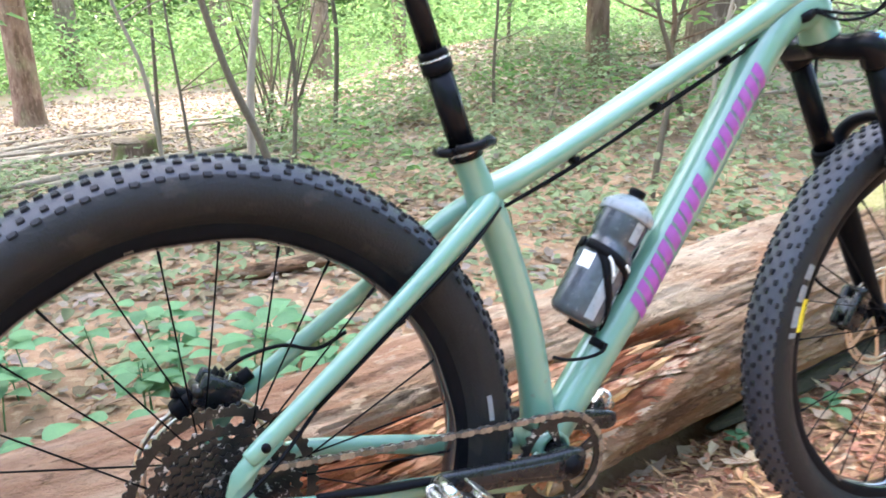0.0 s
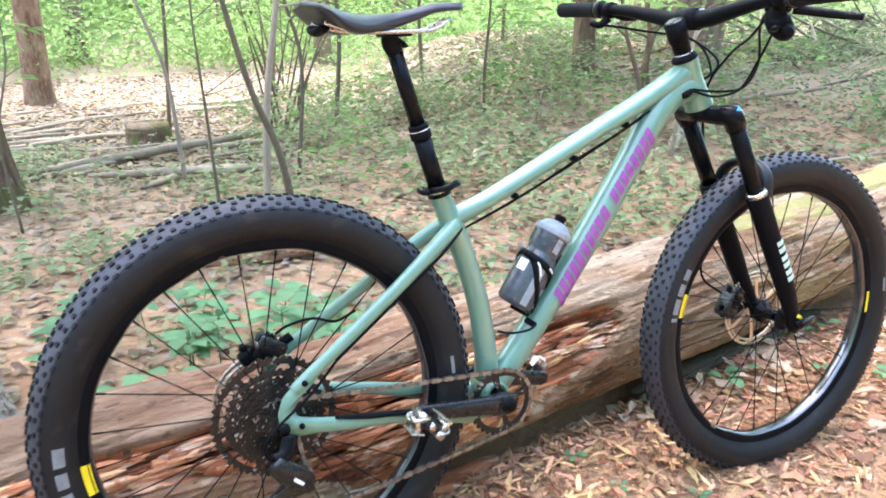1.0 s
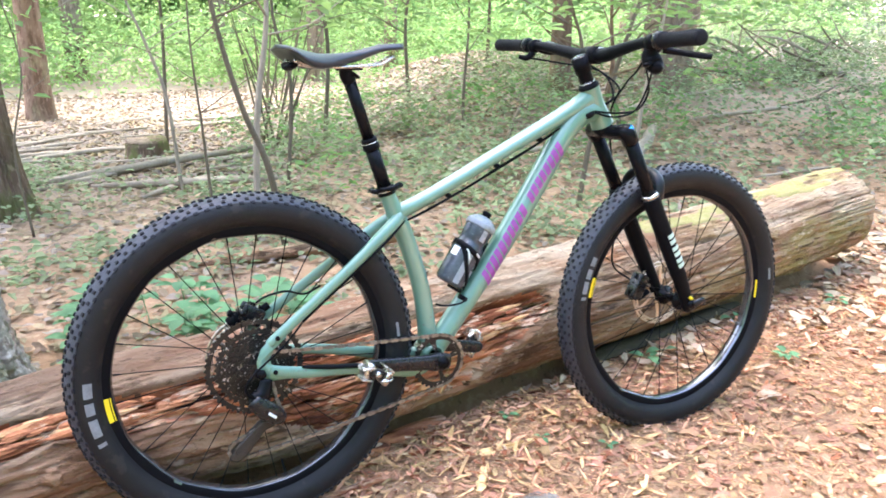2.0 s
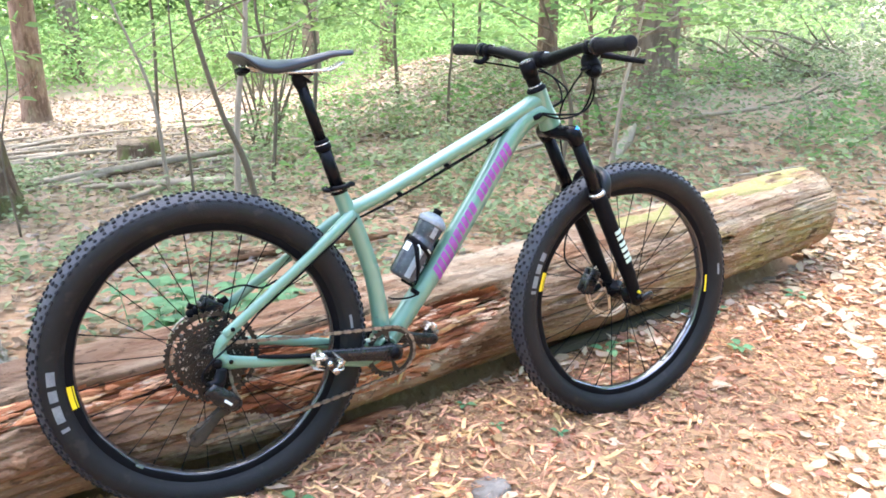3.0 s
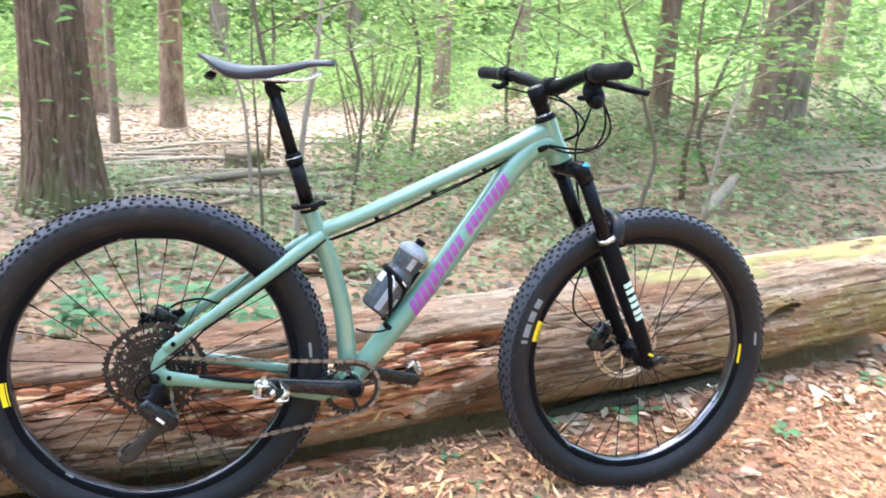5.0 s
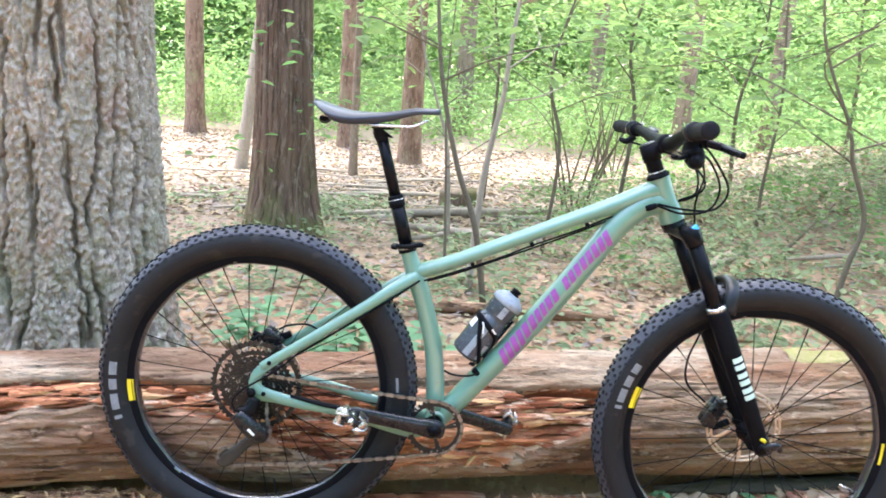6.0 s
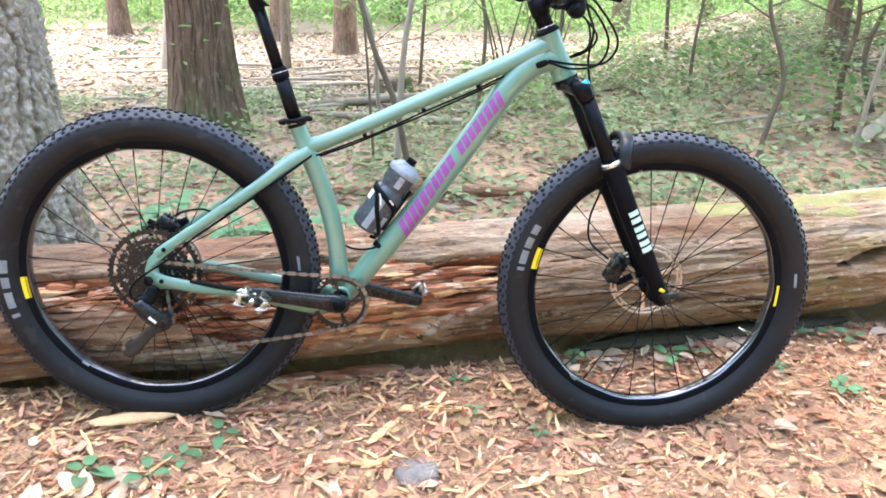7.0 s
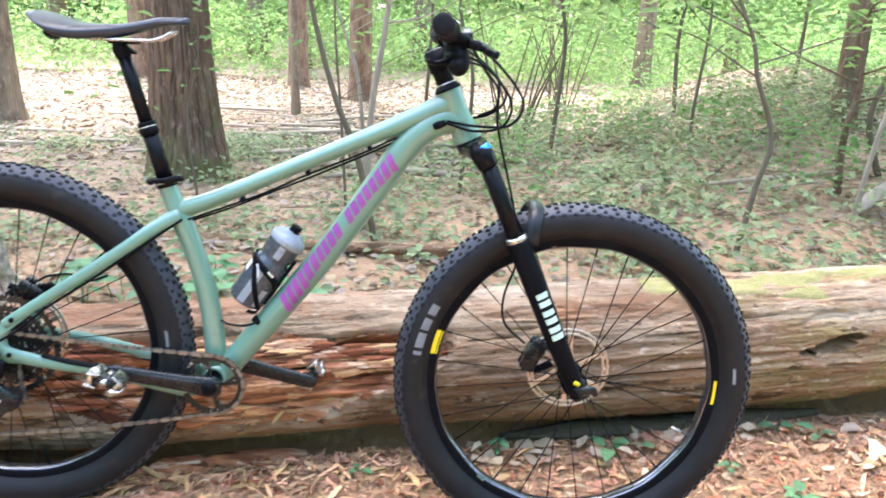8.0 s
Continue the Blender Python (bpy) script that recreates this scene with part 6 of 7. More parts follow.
strap("cage_print", [(0.086, -60), (0.091, -82)], 0.0040, WHITEPRINT, cage, "white print on the cage band", 0.0402, 0.0004)
bm = bmesh.new()
sweep(bm, [B0 + bd * t for t in (-0.002, 0.0, 0.003, 0.008, 0.040, 0.090, 0.100, 0.106, 0.110, 0.113, 0.118, 0.124, 0.150, 0.152)], [0.026, 0.031, 0.0345, 0.0366, 0.0370, 0.0370, 0.0362, 0.0335, 0.0312, 0.0310, 0.0318, 0.0338, 0.0348, 0.0348], 36)
flask = part("bottle", bm, SMOKE, None, "", True)
flask.name = "water_bottle"
flask.matrix_world = BIKE_POSE
tagged(flask, "grey translucent sports water bottle in a black cage", "bottle")
bm = bmesh.new()
sweep(bm, [B0 + bd * t for t in (0.150, 0.1505, 0.153, 0.161, 0.164, 0.172, 0.178, 0.179)], [0.0345, 0.0368, 0.0374, 0.0374, 0.0360, 0.0270, 0.0190, 0.0150], 36)
lid = part("lid", bm, CLEARGREY, flask, "pale grey screw lid")
bm = bmesh.new()
sweep(bm, [B0 + bd * t for t in (0.177, 0.181, 0.1845, 0.186, 0.192, 0.193)], [0.0125, 0.0120, 0.0095, 0.0118, 0.0112, 0.007], 20)
part("spout", bm, SATIN, lid, "dark drinking spout")


def bottle_patch(name, mat, d0, d1, w0, w1, label, sink=0.0004):
    bm_ = bmesh.new()
    g_ = []
    for i_ in range(5):
        row_ = []
        for j_ in range(8):
            w_ = radians(w0 + (w1 - w0) * j_ / 7)
            row_.append(bm_.verts.new(bottle_at(d0 + (d1 - d0) * i_ / 4, w_, 0.0370 + sink)))
        g_.append(row_)
    for i_ in range(4):
        for j_ in range(7):
            bm_.faces.new((g_[i_][j_], g_[i_ + 1][j_], g_[i_ + 1][j_ + 1], g_[i_][j_ + 1]))
    part(name, bm_, mat, flask, label)


bottle_patch("white_badge", WHITEPRINT, 0.064, 0.086, -178, -146, "white badge")
bottle_patch("pale_band", CLEARGREY, 0.006, 0.086, -112, -88, "clear pale panel of the bottle")
bottle_patch("pale_band", CLEARGREY, 0.010, 0.050, -60, -40, "clear pale panel of the bottle")
bottle_patch("pale_band", CLEARGREY, 0.120, 0.148, -98, -74, "clear pale panel of the neck", -0.0022)


# ---- trees farther off ----
FAR = [(4.45, 18.8, 0.20, BARK_FAR), (-4.26, 14.6, 0.20, BARK_RED), (-1.15, 13.7, 0.19, BARK_RED), (0.08, 11.7, 0.19, BARK_RED), (-1.55, 17.5, 0.20, BARK_FAR), (1.2, 18.5, 0.24, BARK_FAR), (5.8, 15.7, 0.20, BARK_FAR), (8.2, 17.0, 0.18, BARK_FAR),
       (5.40, 4.55, 0.25, BARK_FAR), (-7.5, 19.0, 0.26, BARK_RED), (-2.9, 19.5, 0.26, BARK_FAR), (13.0, 14.0, 0.22, BARK_FAR), (10.5, 9.5, 0.2, BARK_FAR), (-3.36, 6.95, 0.25, BARK_FAR)]
for k, (x, y, r, mt) in enumerate(FAR):
    tree(x, y, r, 11.0, mt, "forest tree with rough reddish brown bark" if mt is BARK_RED else "forest tree with greyish brown bark", 10 + k, crown=500, nt=36, nz=50, furrow=0.012, cell=(0.06, 0.4), group="forest trees", crown_mat=LEAF_YELLOW if k % 2 else LEAF)
tree(-2.1, 8.97, 0.085, 7.0, BARK_PALE, "slender pale leaning tree", 40, lean=(0.13, 0.0), crown=300, nt=24, nz=40)
tree(-0.6, 9.05, 0.06, 5.5, BARK_FAR, "thin dark young tree", 41, crown=250, nt=18, nz=30)
tree(4.28, 4.75, 0.10, 7.0, BARK_RED, "young tree with reddish brown stem", 42, lean=(-0.02, 0.01), crown=400, nt=24, nz=40)

# ---- green wall of leaves at the clearing's far side ----
rng = np.random.default_rng(7)


def scatter(n, x0, x1, y0, y1, z0, z1, power=1.0):
    xs, ys = rng.uniform(x0, x1, n), rng.uniform(y0, y1, n)
    return [(x, y, land(x, y) + z0 + (z1 - z0) * rng.random() ** power) for x, y in zip(xs, ys)]


def greenery(name, label, centres, spread, per, size, mat, seed, squash=0.6, flat=0.5, wide=0.55):
    ob = leaf_mesh(name, clumps(centres, [spread * rng.uniform(0.7, 1.3) for _ in centres], per, seed, squash), size, mat, None, "", seed, flat, wide, 0.15, size[1] < 0.17)
    return tagged(ob, label, "foliage", kind="stuff")


greenery("far_woods", "distant wall of green forest leaves with sunlight put into their colour", scatter(620, -32, 38, 19, 34, 0.5, 10), 1.5, 240, (0.09, 0.22), LEAF_FAR, 1)
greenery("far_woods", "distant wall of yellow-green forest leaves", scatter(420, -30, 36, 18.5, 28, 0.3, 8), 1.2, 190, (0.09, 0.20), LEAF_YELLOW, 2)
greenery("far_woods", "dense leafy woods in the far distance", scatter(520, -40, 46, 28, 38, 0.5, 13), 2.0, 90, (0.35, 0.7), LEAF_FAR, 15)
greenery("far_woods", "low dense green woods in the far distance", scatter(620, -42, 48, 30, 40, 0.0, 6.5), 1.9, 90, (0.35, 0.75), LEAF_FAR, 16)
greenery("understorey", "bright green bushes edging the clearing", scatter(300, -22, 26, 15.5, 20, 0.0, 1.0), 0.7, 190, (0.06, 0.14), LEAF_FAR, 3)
greenery("understorey", "yellow-green bushes edging the clearing", scatter(200, -22, 26, 15.0, 19, 0.0, 1.3), 0.6, 150, (0.06, 0.13), LEAF_YELLOW, 4)
# unseen leaves added beside and behind the path, to cut low skylight
ring = []
for k in range(680):
    w, q = rng.uniform(-1.10 * math.pi, 0.02 * math.pi), rng.uniform(9.0, 15.0)
    x, y = 0.5 + q * math.cos(w), q * math.sin(w) * 0.9
    ring.append((x, y, land(x, y) + 7.0 * rng.random() ** 1.3 + 0.1))
greenery("near_woods", "unseen green leaves added beside and behind the path to cut low skylight", ring, 1.2, 130, (0.16, 0.30), LEAF, 14)
# unseen roof of leaves, added to shade the woods beside the clearing
greenery("forest_canopy", "unseen high roof of green leaves added to shade the woods", scatter(150, 3.0, 12, 1.6, 9.5, 4.6, 6.6), 0.75, 70, (0.13, 0.26), LEAF, 18, 0.35)
# low plants over the ground right of the clearing
low = [c for c in scatter(1500, 0.9, 12, 1.0, 12, 0.03, 0.30) if c[0] > 1.2 + 0.55 * max(0, c[1] - 4.5) - 0.5 * rng.random() and c[1] < 6.4 + 0.25 * max(0, c[0] - 4) + 1.2 * rng.random() and noise.noise((c[0] * 1.1, c[1] * 1.1, 3)) > -0.17]
greenery("undergrowth", "low grey-green woodland plants on the forest floor", low, 0.16, 48, (0.028, 0.06), LEAF_DULL, 5, 0.5, 0.75, 0.7)
low2 = [c for c in scatter(330, 1.2, 9, 1.5, 9, 0.04, 0.32) if noise.noise((c[0] * 0.8, c[1] * 0.8, 9)) > 0.05]
greenery("undergrowth", "brighter green low plants on the forest floor", low2, 0.15, 40, (0.03, 0.07), LEAF, 6, 0.5, 0.75, 0.7)
patchy = [c for c in scatter(520, -2.5, 2.6, 1.1, 5.5, 0.01, 0.10) if noise.noise((c[0] * 1.3, c[1] * 1.3, 6)) > 0.02]
greenery("undergrowth", "small sparse green sprouts among dry leaves", patchy, 0.13, 22, (0.03, 0.06), LEAF_DULL, 7, 0.35, 0.8, 0.7)
tall = [c for c in scatter(90, 5.5, 13, 4, 12, 0.3, 1.2) if c[1] < 3.0 + 0.55 * c[0] or c[0] > 10]
greenery("shrub_layer", "soft green shrubs among the trees", tall, 0.45, 60, (0.06, 0.12), LEAF_DULL, 8, 0.6, 0.6)
greenery("shrub_layer", "bright green shrubs among the trees", scatter(80, 7.5, 17, 11, 16, 0.2, 1.6), 0.55, 60, (0.08, 0.16), LEAF, 9, 0.6, 0.6)


# ---- saplings ----
def sapling(label, pts, rad, seed, twigs=6, leaves=120, size=(0.05, 0.10), low=0.45, mat=None, leaf_mat=None, reach=0.9):
    """A thin stem through pts with twigs and flat sprays of leaves."""
    r = random.Random(seed)
    t = thing("sapling", label, "sapling", Matrix(), "saplings")
    dense = [Vector(p) for p in spline(pts, 6)]
    bm = bmesh.new()
    sweep(bm, dense, [rad * (1 - 0.72 * k / (len(dense) - 1)) for k in range(len(dense))], 9)
    part("stem", bm, mat or STEM, t)
    sprays = []
    for k in range(twigs):
        at_ = dense[int((low + (1 - low) * (k + r.random()) / twigs) * (len(dense) - 1))]
        w = r.uniform(0, 2 * math.pi)
        ln = reach * r.uniform(0.4, 1.1)
        e1 = at_ + Vector((math.cos(w) * ln * 0.5, math.sin(w) * ln * 0.5, ln * r.uniform(0.1, 0.35)))
        e2 = at_ + Vector((math.cos(w + 0.3) * ln, math.sin(w + 0.3) * ln, ln * r.uniform(0.1, 0.5)))
        bm = bmesh.new()
        sweep(bm, [at_, e1, e2], [rad * 0.32, rad * 0.22, rad * 0.08], 6, 4)
        part("twig", bm, mat or STEM, t)
        sprays += [tuple(e1.lerp(e2, 0.5)), tuple(e2), tuple(e2 + (e2 - e1) * 0.3)]
    if leaves:
        ob = leaf_mesh("leaves", clumps(sprays, [0.20] * len(sprays), max(3, leaves // len(sprays)), seed, 0.3), size, leaf_mat or LEAF_YELLOW, t, "flat sprays of light green leaves", seed, 0.75, 0.55, 0.12, True)
        ob["kind"] = "stuff"
    return t


def ground_at(x, y):
    return (x, y, land(x, y) - 0.03)


sapling("thin dark crooked sapling with few leaves", [ground_at(0.68, 1.95), (0.60, 1.9, 0.33), (0.50, 1.9, 0.60), (0.42, 1.9, 0.90), (0.375, 1.9, 1.18), (0.33, 1.92, 1.7), (0.25, 1.95, 2.3)], 0.0165, 1, 7, 90, low=0.55)
sapling("straight pale brown young sapling", [ground_at(0.61, 2.2), (0.64, 2.2, 0.5), (0.70, 2.2, 0.89), (0.72, 2.2, 1.15), (0.78, 2.2, 1.8), (0.80, 2.2, 2.4)], 0.018, 2, 8, 150, low=0.35, mat=BARK_PALE)
sapling("curving brown sapling with a sharp kink", [ground_at(2.30, 1.86), (2.34, 1.86, 0.27), (2.375, 1.86, 0.50), (2.27, 1.86, 0.755), (2.22, 1.86, 0.92), (2.03, 1.86, 1.31), (1.97, 1.86, 1.85)], 0.0155, 3, 8, 260, low=0.5)
sapling("thin grey-brown leaning sapling", [ground_at(3.10, 2.35), (3.15, 2.35, 0.5), (3.30, 2.4, 1.0), (3.35, 2.4, 1.8)], 0.016, 4, 7, 240, low=0.45, mat=BARK_PALE)
sapling("thin brown bent sapling", [ground_at(3.66, 3.1), (3.52, 3.1, 0.40), (3.61, 3.1, 0.75), (3.75, 3.1, 1.2), (3.8, 3.1, 1.9)], 0.022, 5, 9, 320, low=0.4)
sapling("brown sapling with an upright stem", [ground_at(3.25, 2.8), (3.22, 2.8, 0.35), (3.25, 2.8, 0.63), (3.20, 2.8, 1.0), (3.18, 2.8, 1.9)], 0.023, 6, 9, 300, low=0.4, mat=BARK_RED)
sapling("thin upright sapling with low twigs", [ground_at(2.80, 4.0), (2.79, 4.0, 0.3), (2.82, 4.0, 0.9), (2.74, 4.0, 1.6), (2.75, 4.0, 2.2)], 0.014, 7, 10, 320, low=0.25)
sapling("thin upright pale sapling", [ground_at(0.55, 3.7), (0.50, 3.7, 0.4), (0.40, 3.7, 0.75), (0.28, 3.7, 1.15), (0.2, 3.7, 2.0)], 0.014, 8, 8, 110, low=0.45, mat=BARK_PALE)
sapling("slim sapling with arching twigs", [ground_at(1.15, 3.4), (1.2, 3.4, 0.5), (1.10, 3.4, 1.0), (1.25, 3.4, 1.7), (1.2, 3.4, 2.3)], 0.014, 9, 10, 260, low=0.3, reach=1.3)
sapling("slim sapling with spreading leafy twigs", [ground_at(2.0, 5.0), (2.05, 5.0, 0.6), (1.95, 5.0, 1.2), (2.1, 5.0, 2.0), (2.1, 5.0, 2.8)], 0.02, 10, 12, 520, low=0.3, reach=1.6)
sapling("slim sapling with spreading leafy twigs", [ground_at(3.4, 6.2), (3.35, 6.2, 0.7), (3.5, 6.2, 1.5), (3.4, 6.2, 2.6)], 0.022, 11, 12, 620, low=0.3, reach=1.7, size=(0.07, 0.12))
sapling("slim sapling with spreading leafy twigs", [ground_at(1.0, 6.8), (1.05, 6.8, 0.8), (0.95, 6.8, 1.6), (1.0, 6.8, 2.8)], 0.02, 12, 11, 480, low=0.4, reach=1.5, size=(0.07, 0.12))
sapling("slim sapling with spreading leafy twigs", [ground_at(5.2, 7.6), (5.2, 7.6, 0.9), (5.1, 7.6, 1.8), (5.2, 7.6, 3.0)], 0.025, 13, 12, 620, low=0.3, reach=1.8, size=(0.08, 0.14))
sapling("leafy young sapling beside the old tree", [ground_at(-0.85, 4.7), (-0.80, 4.7, 0.6), (-0.88, 4.7, 1.3), (-0.8, 4.7, 2.2)], 0.012, 14, 9, 160, low=0.45, reach=0.9)
sapling("thin bare brown sapling", [ground_at(0.50, 2.6), (0.47, 2.6, 0.4), (0.44, 2.6, 0.9), (0.46, 2.6, 1.5)], 0.009, 15, 7, 60, low=0.3)
sapling("leafy sapling in front of the dark tree", [ground_at(-0.35, 2.9), (-0.38, 2.9, 0.3), (-0.30, 2.9, 0.7), (-0.36, 2.95, 1.1)], 0.007, 16, 6, 60, low=0.35, reach=0.5, leaf_mat=LEAF)

# bush of many thin stems at the clearing's edge
BUSH = (2.95, 9.6)
bush = thing("bare_shrub", "clump of bare thin brown stems", "shrub")
r_ = random.Random(21)
for k in range(13):
    bx, by = BUSH[0] + r_.uniform(-0.15, 0.15), BUSH[1] + r_.uniform(-0.2, 0.2)
    dx, dy = r_.uniform(-0.6, 0.6), r_.uniform(-0.4, 0.4)
    bm = bmesh.new()
    sweep(bm, [ground_at(bx, by), (bx + dx * 0.35, by + dy * 0.35, land(bx, by) + 0.55), (bx + dx, by + dy, land(bx, by) + r_.uniform(1.1, 2.0))], [0.013, 0.009, 0.003], 7, 4)
    part("stem", bm, STEM, bush)
bush = thing("bare_shrub", "smaller clump of bare brown stems", "shrub")
for k in range(9):
    bx, by = 1.75 + r_.uniform(-0.12, 0.12), 5.6 + r_.uniform(-0.15, 0.15)
    dx, dy = r_.uniform(-0.5, 0.5), r_.uniform(-0.3, 0.3)
    bm = bmesh.new()
    sweep(bm, [ground_at(bx, by), (bx + dx * 0.35, by + dy * 0.35, land(bx, by) + 0.45), (bx + dx, by + dy, land(bx, by) + r_.uniform(0.8, 1.5))], [0.012, 0.009, 0.003], 7, 4)
    part("stem", bm, STEM, bush)

# hanging boughs of light leaves over the path's far side
boughs = scatter(150, -1.5, 9, 4.0, 10.5, 1.9, 3.6)
ob = leaf_mesh("overhanging_leaves", clumps(boughs, [0.36] * len(boughs), 40, 31, 0.22), (0.08, 0.15), LEAF_YELLOW, None, "", 31, 0.75, 0.55, 0.12, True)
tagged(ob, "layers of light yellow-green leaves under the trees", "foliage", kind="stuff")
boughs = [c for c in scatter(80, 1.0, 6.5, 3.0, 6.5, 0.95, 2.2) if abs((c[0] + 0.3) / (c[1] + 1.7) - 0.92) > 0.14]
ob = leaf_mesh("overhanging_leaves", clumps(boughs, [0.26] * len(boughs), 30, 32, 0.2), (0.06, 0.115), LEAF_YELLOW, None, "", 32, 0.75, 0.55, 0.12, True)
tagged(ob, "flat sprays of pale green leaves", "foliage", kind="stuff")


# ---- litter ----
def litter(name, label, n, box, size, mat, seed, lift=0.004, flat=0.88, wide=0.6, dense=None, bend=0.15, shaped=False):
    g = np.random.default_rng(seed)
    pts_ = []
    while len(pts_) < n:
        x, y = g.uniform(box[0], box[1]), g.uniform(box[2], box[3])
        ax = log_axis(x)
        if LOG_A < x < LOG_B and -0.03 < y - ax.y < 0.12:
            continue
        if dense and dense(x, y) < g.random():
            continue
        pts_.append((x, y, land(x, y) + lift + g.uniform(0, 0.008)))
    if shaped:
        ob_ = curl_mesh(name, pts_, size, mat, seed, flat, (wide * 0.6, wide * 1.25))
    else:
        ob_ = leaf_mesh(name, pts_, size, mat, None, "", seed, flat, wide, bend)
    return tagged(ob_, label, "litter", kind="stuff")


def patches(x, y):
    return 0.05 + 0.95 * smoothstep(0.15, 0.4, noise.noise((x * 1.5, y * 1.5, 2.0)) + 0.22 * (x - 0.6) - 0.25 * (y + 0.2))


litter("leaf_litter", "dry brown leaves on the path", 21000, (-2.0, 4.2, -1.9, 0.9), (0.008, 0.050), LITTER, 1, 0.003, 0.94, shaped=True)
litter("leaf_litter", "broad flat brown leaves on the path", 1500, (-2.0, 4.2, -1.9, 0.9), (0.03, 0.065), LITTER, 21, 0.005, 0.94, 0.75, lambda x, y: 0.35 + 0.65 * smoothstep(0.3, 1.6, x), shaped=True)
litter("leaf_litter", "pale dry leaves on the path", 3200, (-2.0, 4.2, -1.9, 0.9), (0.025, 0.078), PALELITTER, 2, 0.008, 0.8, dense=patches, shaped=True)
litter("leaf_litter", "dry brown leaves behind the log", 20000, (-4, 5, 0.35, 5.5), (0.022, 0.070), DULLITTER, 3, shaped=True)
litter("leaf_litter", "pale dry leaves behind the log", 8000, (-6, 5, 0.5, 8.0), (0.03, 0.075), CLEARLITTER, 4, 0.01, shaped=True)
litter("leaf_litter", "sunlit pale leaves in the clearing", 12000, (-12, 6, 4.2, 15.5), (0.05, 0.12), CLEARLITTER, 5, 0.012, 0.85)
litter("leaf_litter", "brown leaves in the clearing", 20000, (-12, 7, 4.2, 15.5), (0.05, 0.12), DULLITTER, 6, 0.012)
litter("wood_chips", "orange-brown splinters of rotten wood by the log", 4600, (-1.6, 2.6, -1.05, 0.35), (0.010, 0.075), CHIP, 7, 0.008, 0.86, 0.18, lambda x, y: (1 - smoothstep(0.0, 0.75, 0.15 - y) * 0.75) * (1 - 0.85 * smoothstep(0.7, 1.6, x)), shaped=True)
litter("wood_chips", "dark red flakes of rotten wood by the log", 1500, (-1.6, 2.2, -0.7, 0.35), (0.012, 0.045), ROTWOOD, 17, 0.010, 0.8, 0.35, lambda x, y: 1 - smoothstep(0.0, 0.6, 0.15 - y) * 0.85, shaped=True)
litter("pine_needles", "fallen brown pine needles", 22000, (-1.8, 3.2, -1.6, 0.5), (0.05, 0.11), NEEDLE, 8, 0.012, 0.92, 0.020, None, 0.01)
litter("fine_crumbs", "small crumbs of bark and leaf", 18000, (-1.6, 3.0, -1.2, 0.4), (0.006, 0.020), CHIP, 9, 0.003, 0.6, 0.6)


# ---- pieces of wood that lie singly ----
def billet(name, label, a, b, rad, mat, seed, flatness=0.5, seg=10, category="wood"):
    """A torn length of wood from a to b."""
    r = random.Random(seed)
    a, b = Vector(a), Vector(b)
    n = 9
    bm = bmesh.new()
    t = (b - a).normalized()
    side = t.cross(Vector((0, 0, 1))).normalized()
    up = side.cross(t)
    rings = []
    for i in range(n):
        q = i / (n - 1)
        env = min(1.0, 0.35 + 3.2 * min(q, 1 - q))
        c = a.lerp(b, q) + side * r.uniform(-0.1, 0.1) * rad
        ring = []
        for k in range(seg):
            w = 2 * math.pi * k / seg
            rr = rad * env * r.uniform(0.72, 1.18)
            ring.append(bm.verts.new(c + side * (rr * math.cos(w)) + up * (rr * flatness * math.sin(w))))
        rings.append(ring)
    for r0, r1 in zip(rings, rings[1:]):
        for k in range(seg):
            bm.faces.new((r0[k], r0[(k + 1) % seg], r1[(k + 1) % seg], r1[k]))
    bm.faces.new(rings[0][::-1])
    bm.faces.new(rings[-1])
    ob_ = part(name, bm, mat, None, "", True)
    return tagged(ob_, label, category)


def lay(x, y, up=0.01):
    return (x, y, land(x, y) + up)


billet("wood_chunk", "orange-brown torn chunk of wood under the tyre", lay(-0.185, -0.062, 0.018), lay(0.02, -0.043, 0.02), 0.024, NEEDLE, 1)
billet("wood_strip", "pale flat strip of split wood", lay(0.54, -0.02), lay(0.724, -0.034), 0.013, CHIP, 2)
billet("wood_strip", "pale flat strip of split wood", lay(0.381, -0.213), lay(0.512, -0.227), 0.012, CHIP, 3)
billet("wood_slab", "long brown slab of loose wood beside the log", lay(0.33, 0.13, 0.03), lay(0.57, 0.20, 0.035), 0.028, ROTWOOD, 4, 0.3)
billet("wood_chunk", "reddish rotten chunk beside the log", lay(0.22, 0.10, 0.025), lay(0.36, 0.115, 0.025), 0.03, ROTWOOD, 5, 0.5)
billet("bark_slab", "dark mossy slab of bark on the ground under the log", (1.06, 0.292, -0.006), (1.98, 0.432, 0.000), 0.036, DARKBARK, 17, 0.45, 14)
billet("stick", "short pale stick in the litter", lay(0.205, 0.085, 0.03), lay(0.290, 0.030, 0.012), 0.006, CHIP, 6, 1.0, 7, "stick")
billet("wood_strip", "reddish strip of rotten wood", lay(-0.245, -0.20), lay(-0.215, -0.09), 0.018, ROTWOOD, 7, 0.4)
billet("wood_strip", "brown strip of split wood", lay(0.47, -0.158), lay(0.55, -0.06), 0.013, CHIP, 8, 0.4)
billet("wood_strip", "brown strip of split wood", lay(0.10, -0.03, 0.012), lay(0.30, -0.02, 0.015), 0.014, ROTWOOD, 9, 0.5)
billet("stick", "thin pale splinter leaning on the log", (0.503, 0.105, 0.135), (0.565, 0.150, 0.215), 0.0055, CHIP, 10, 1.0, 7, "stick")
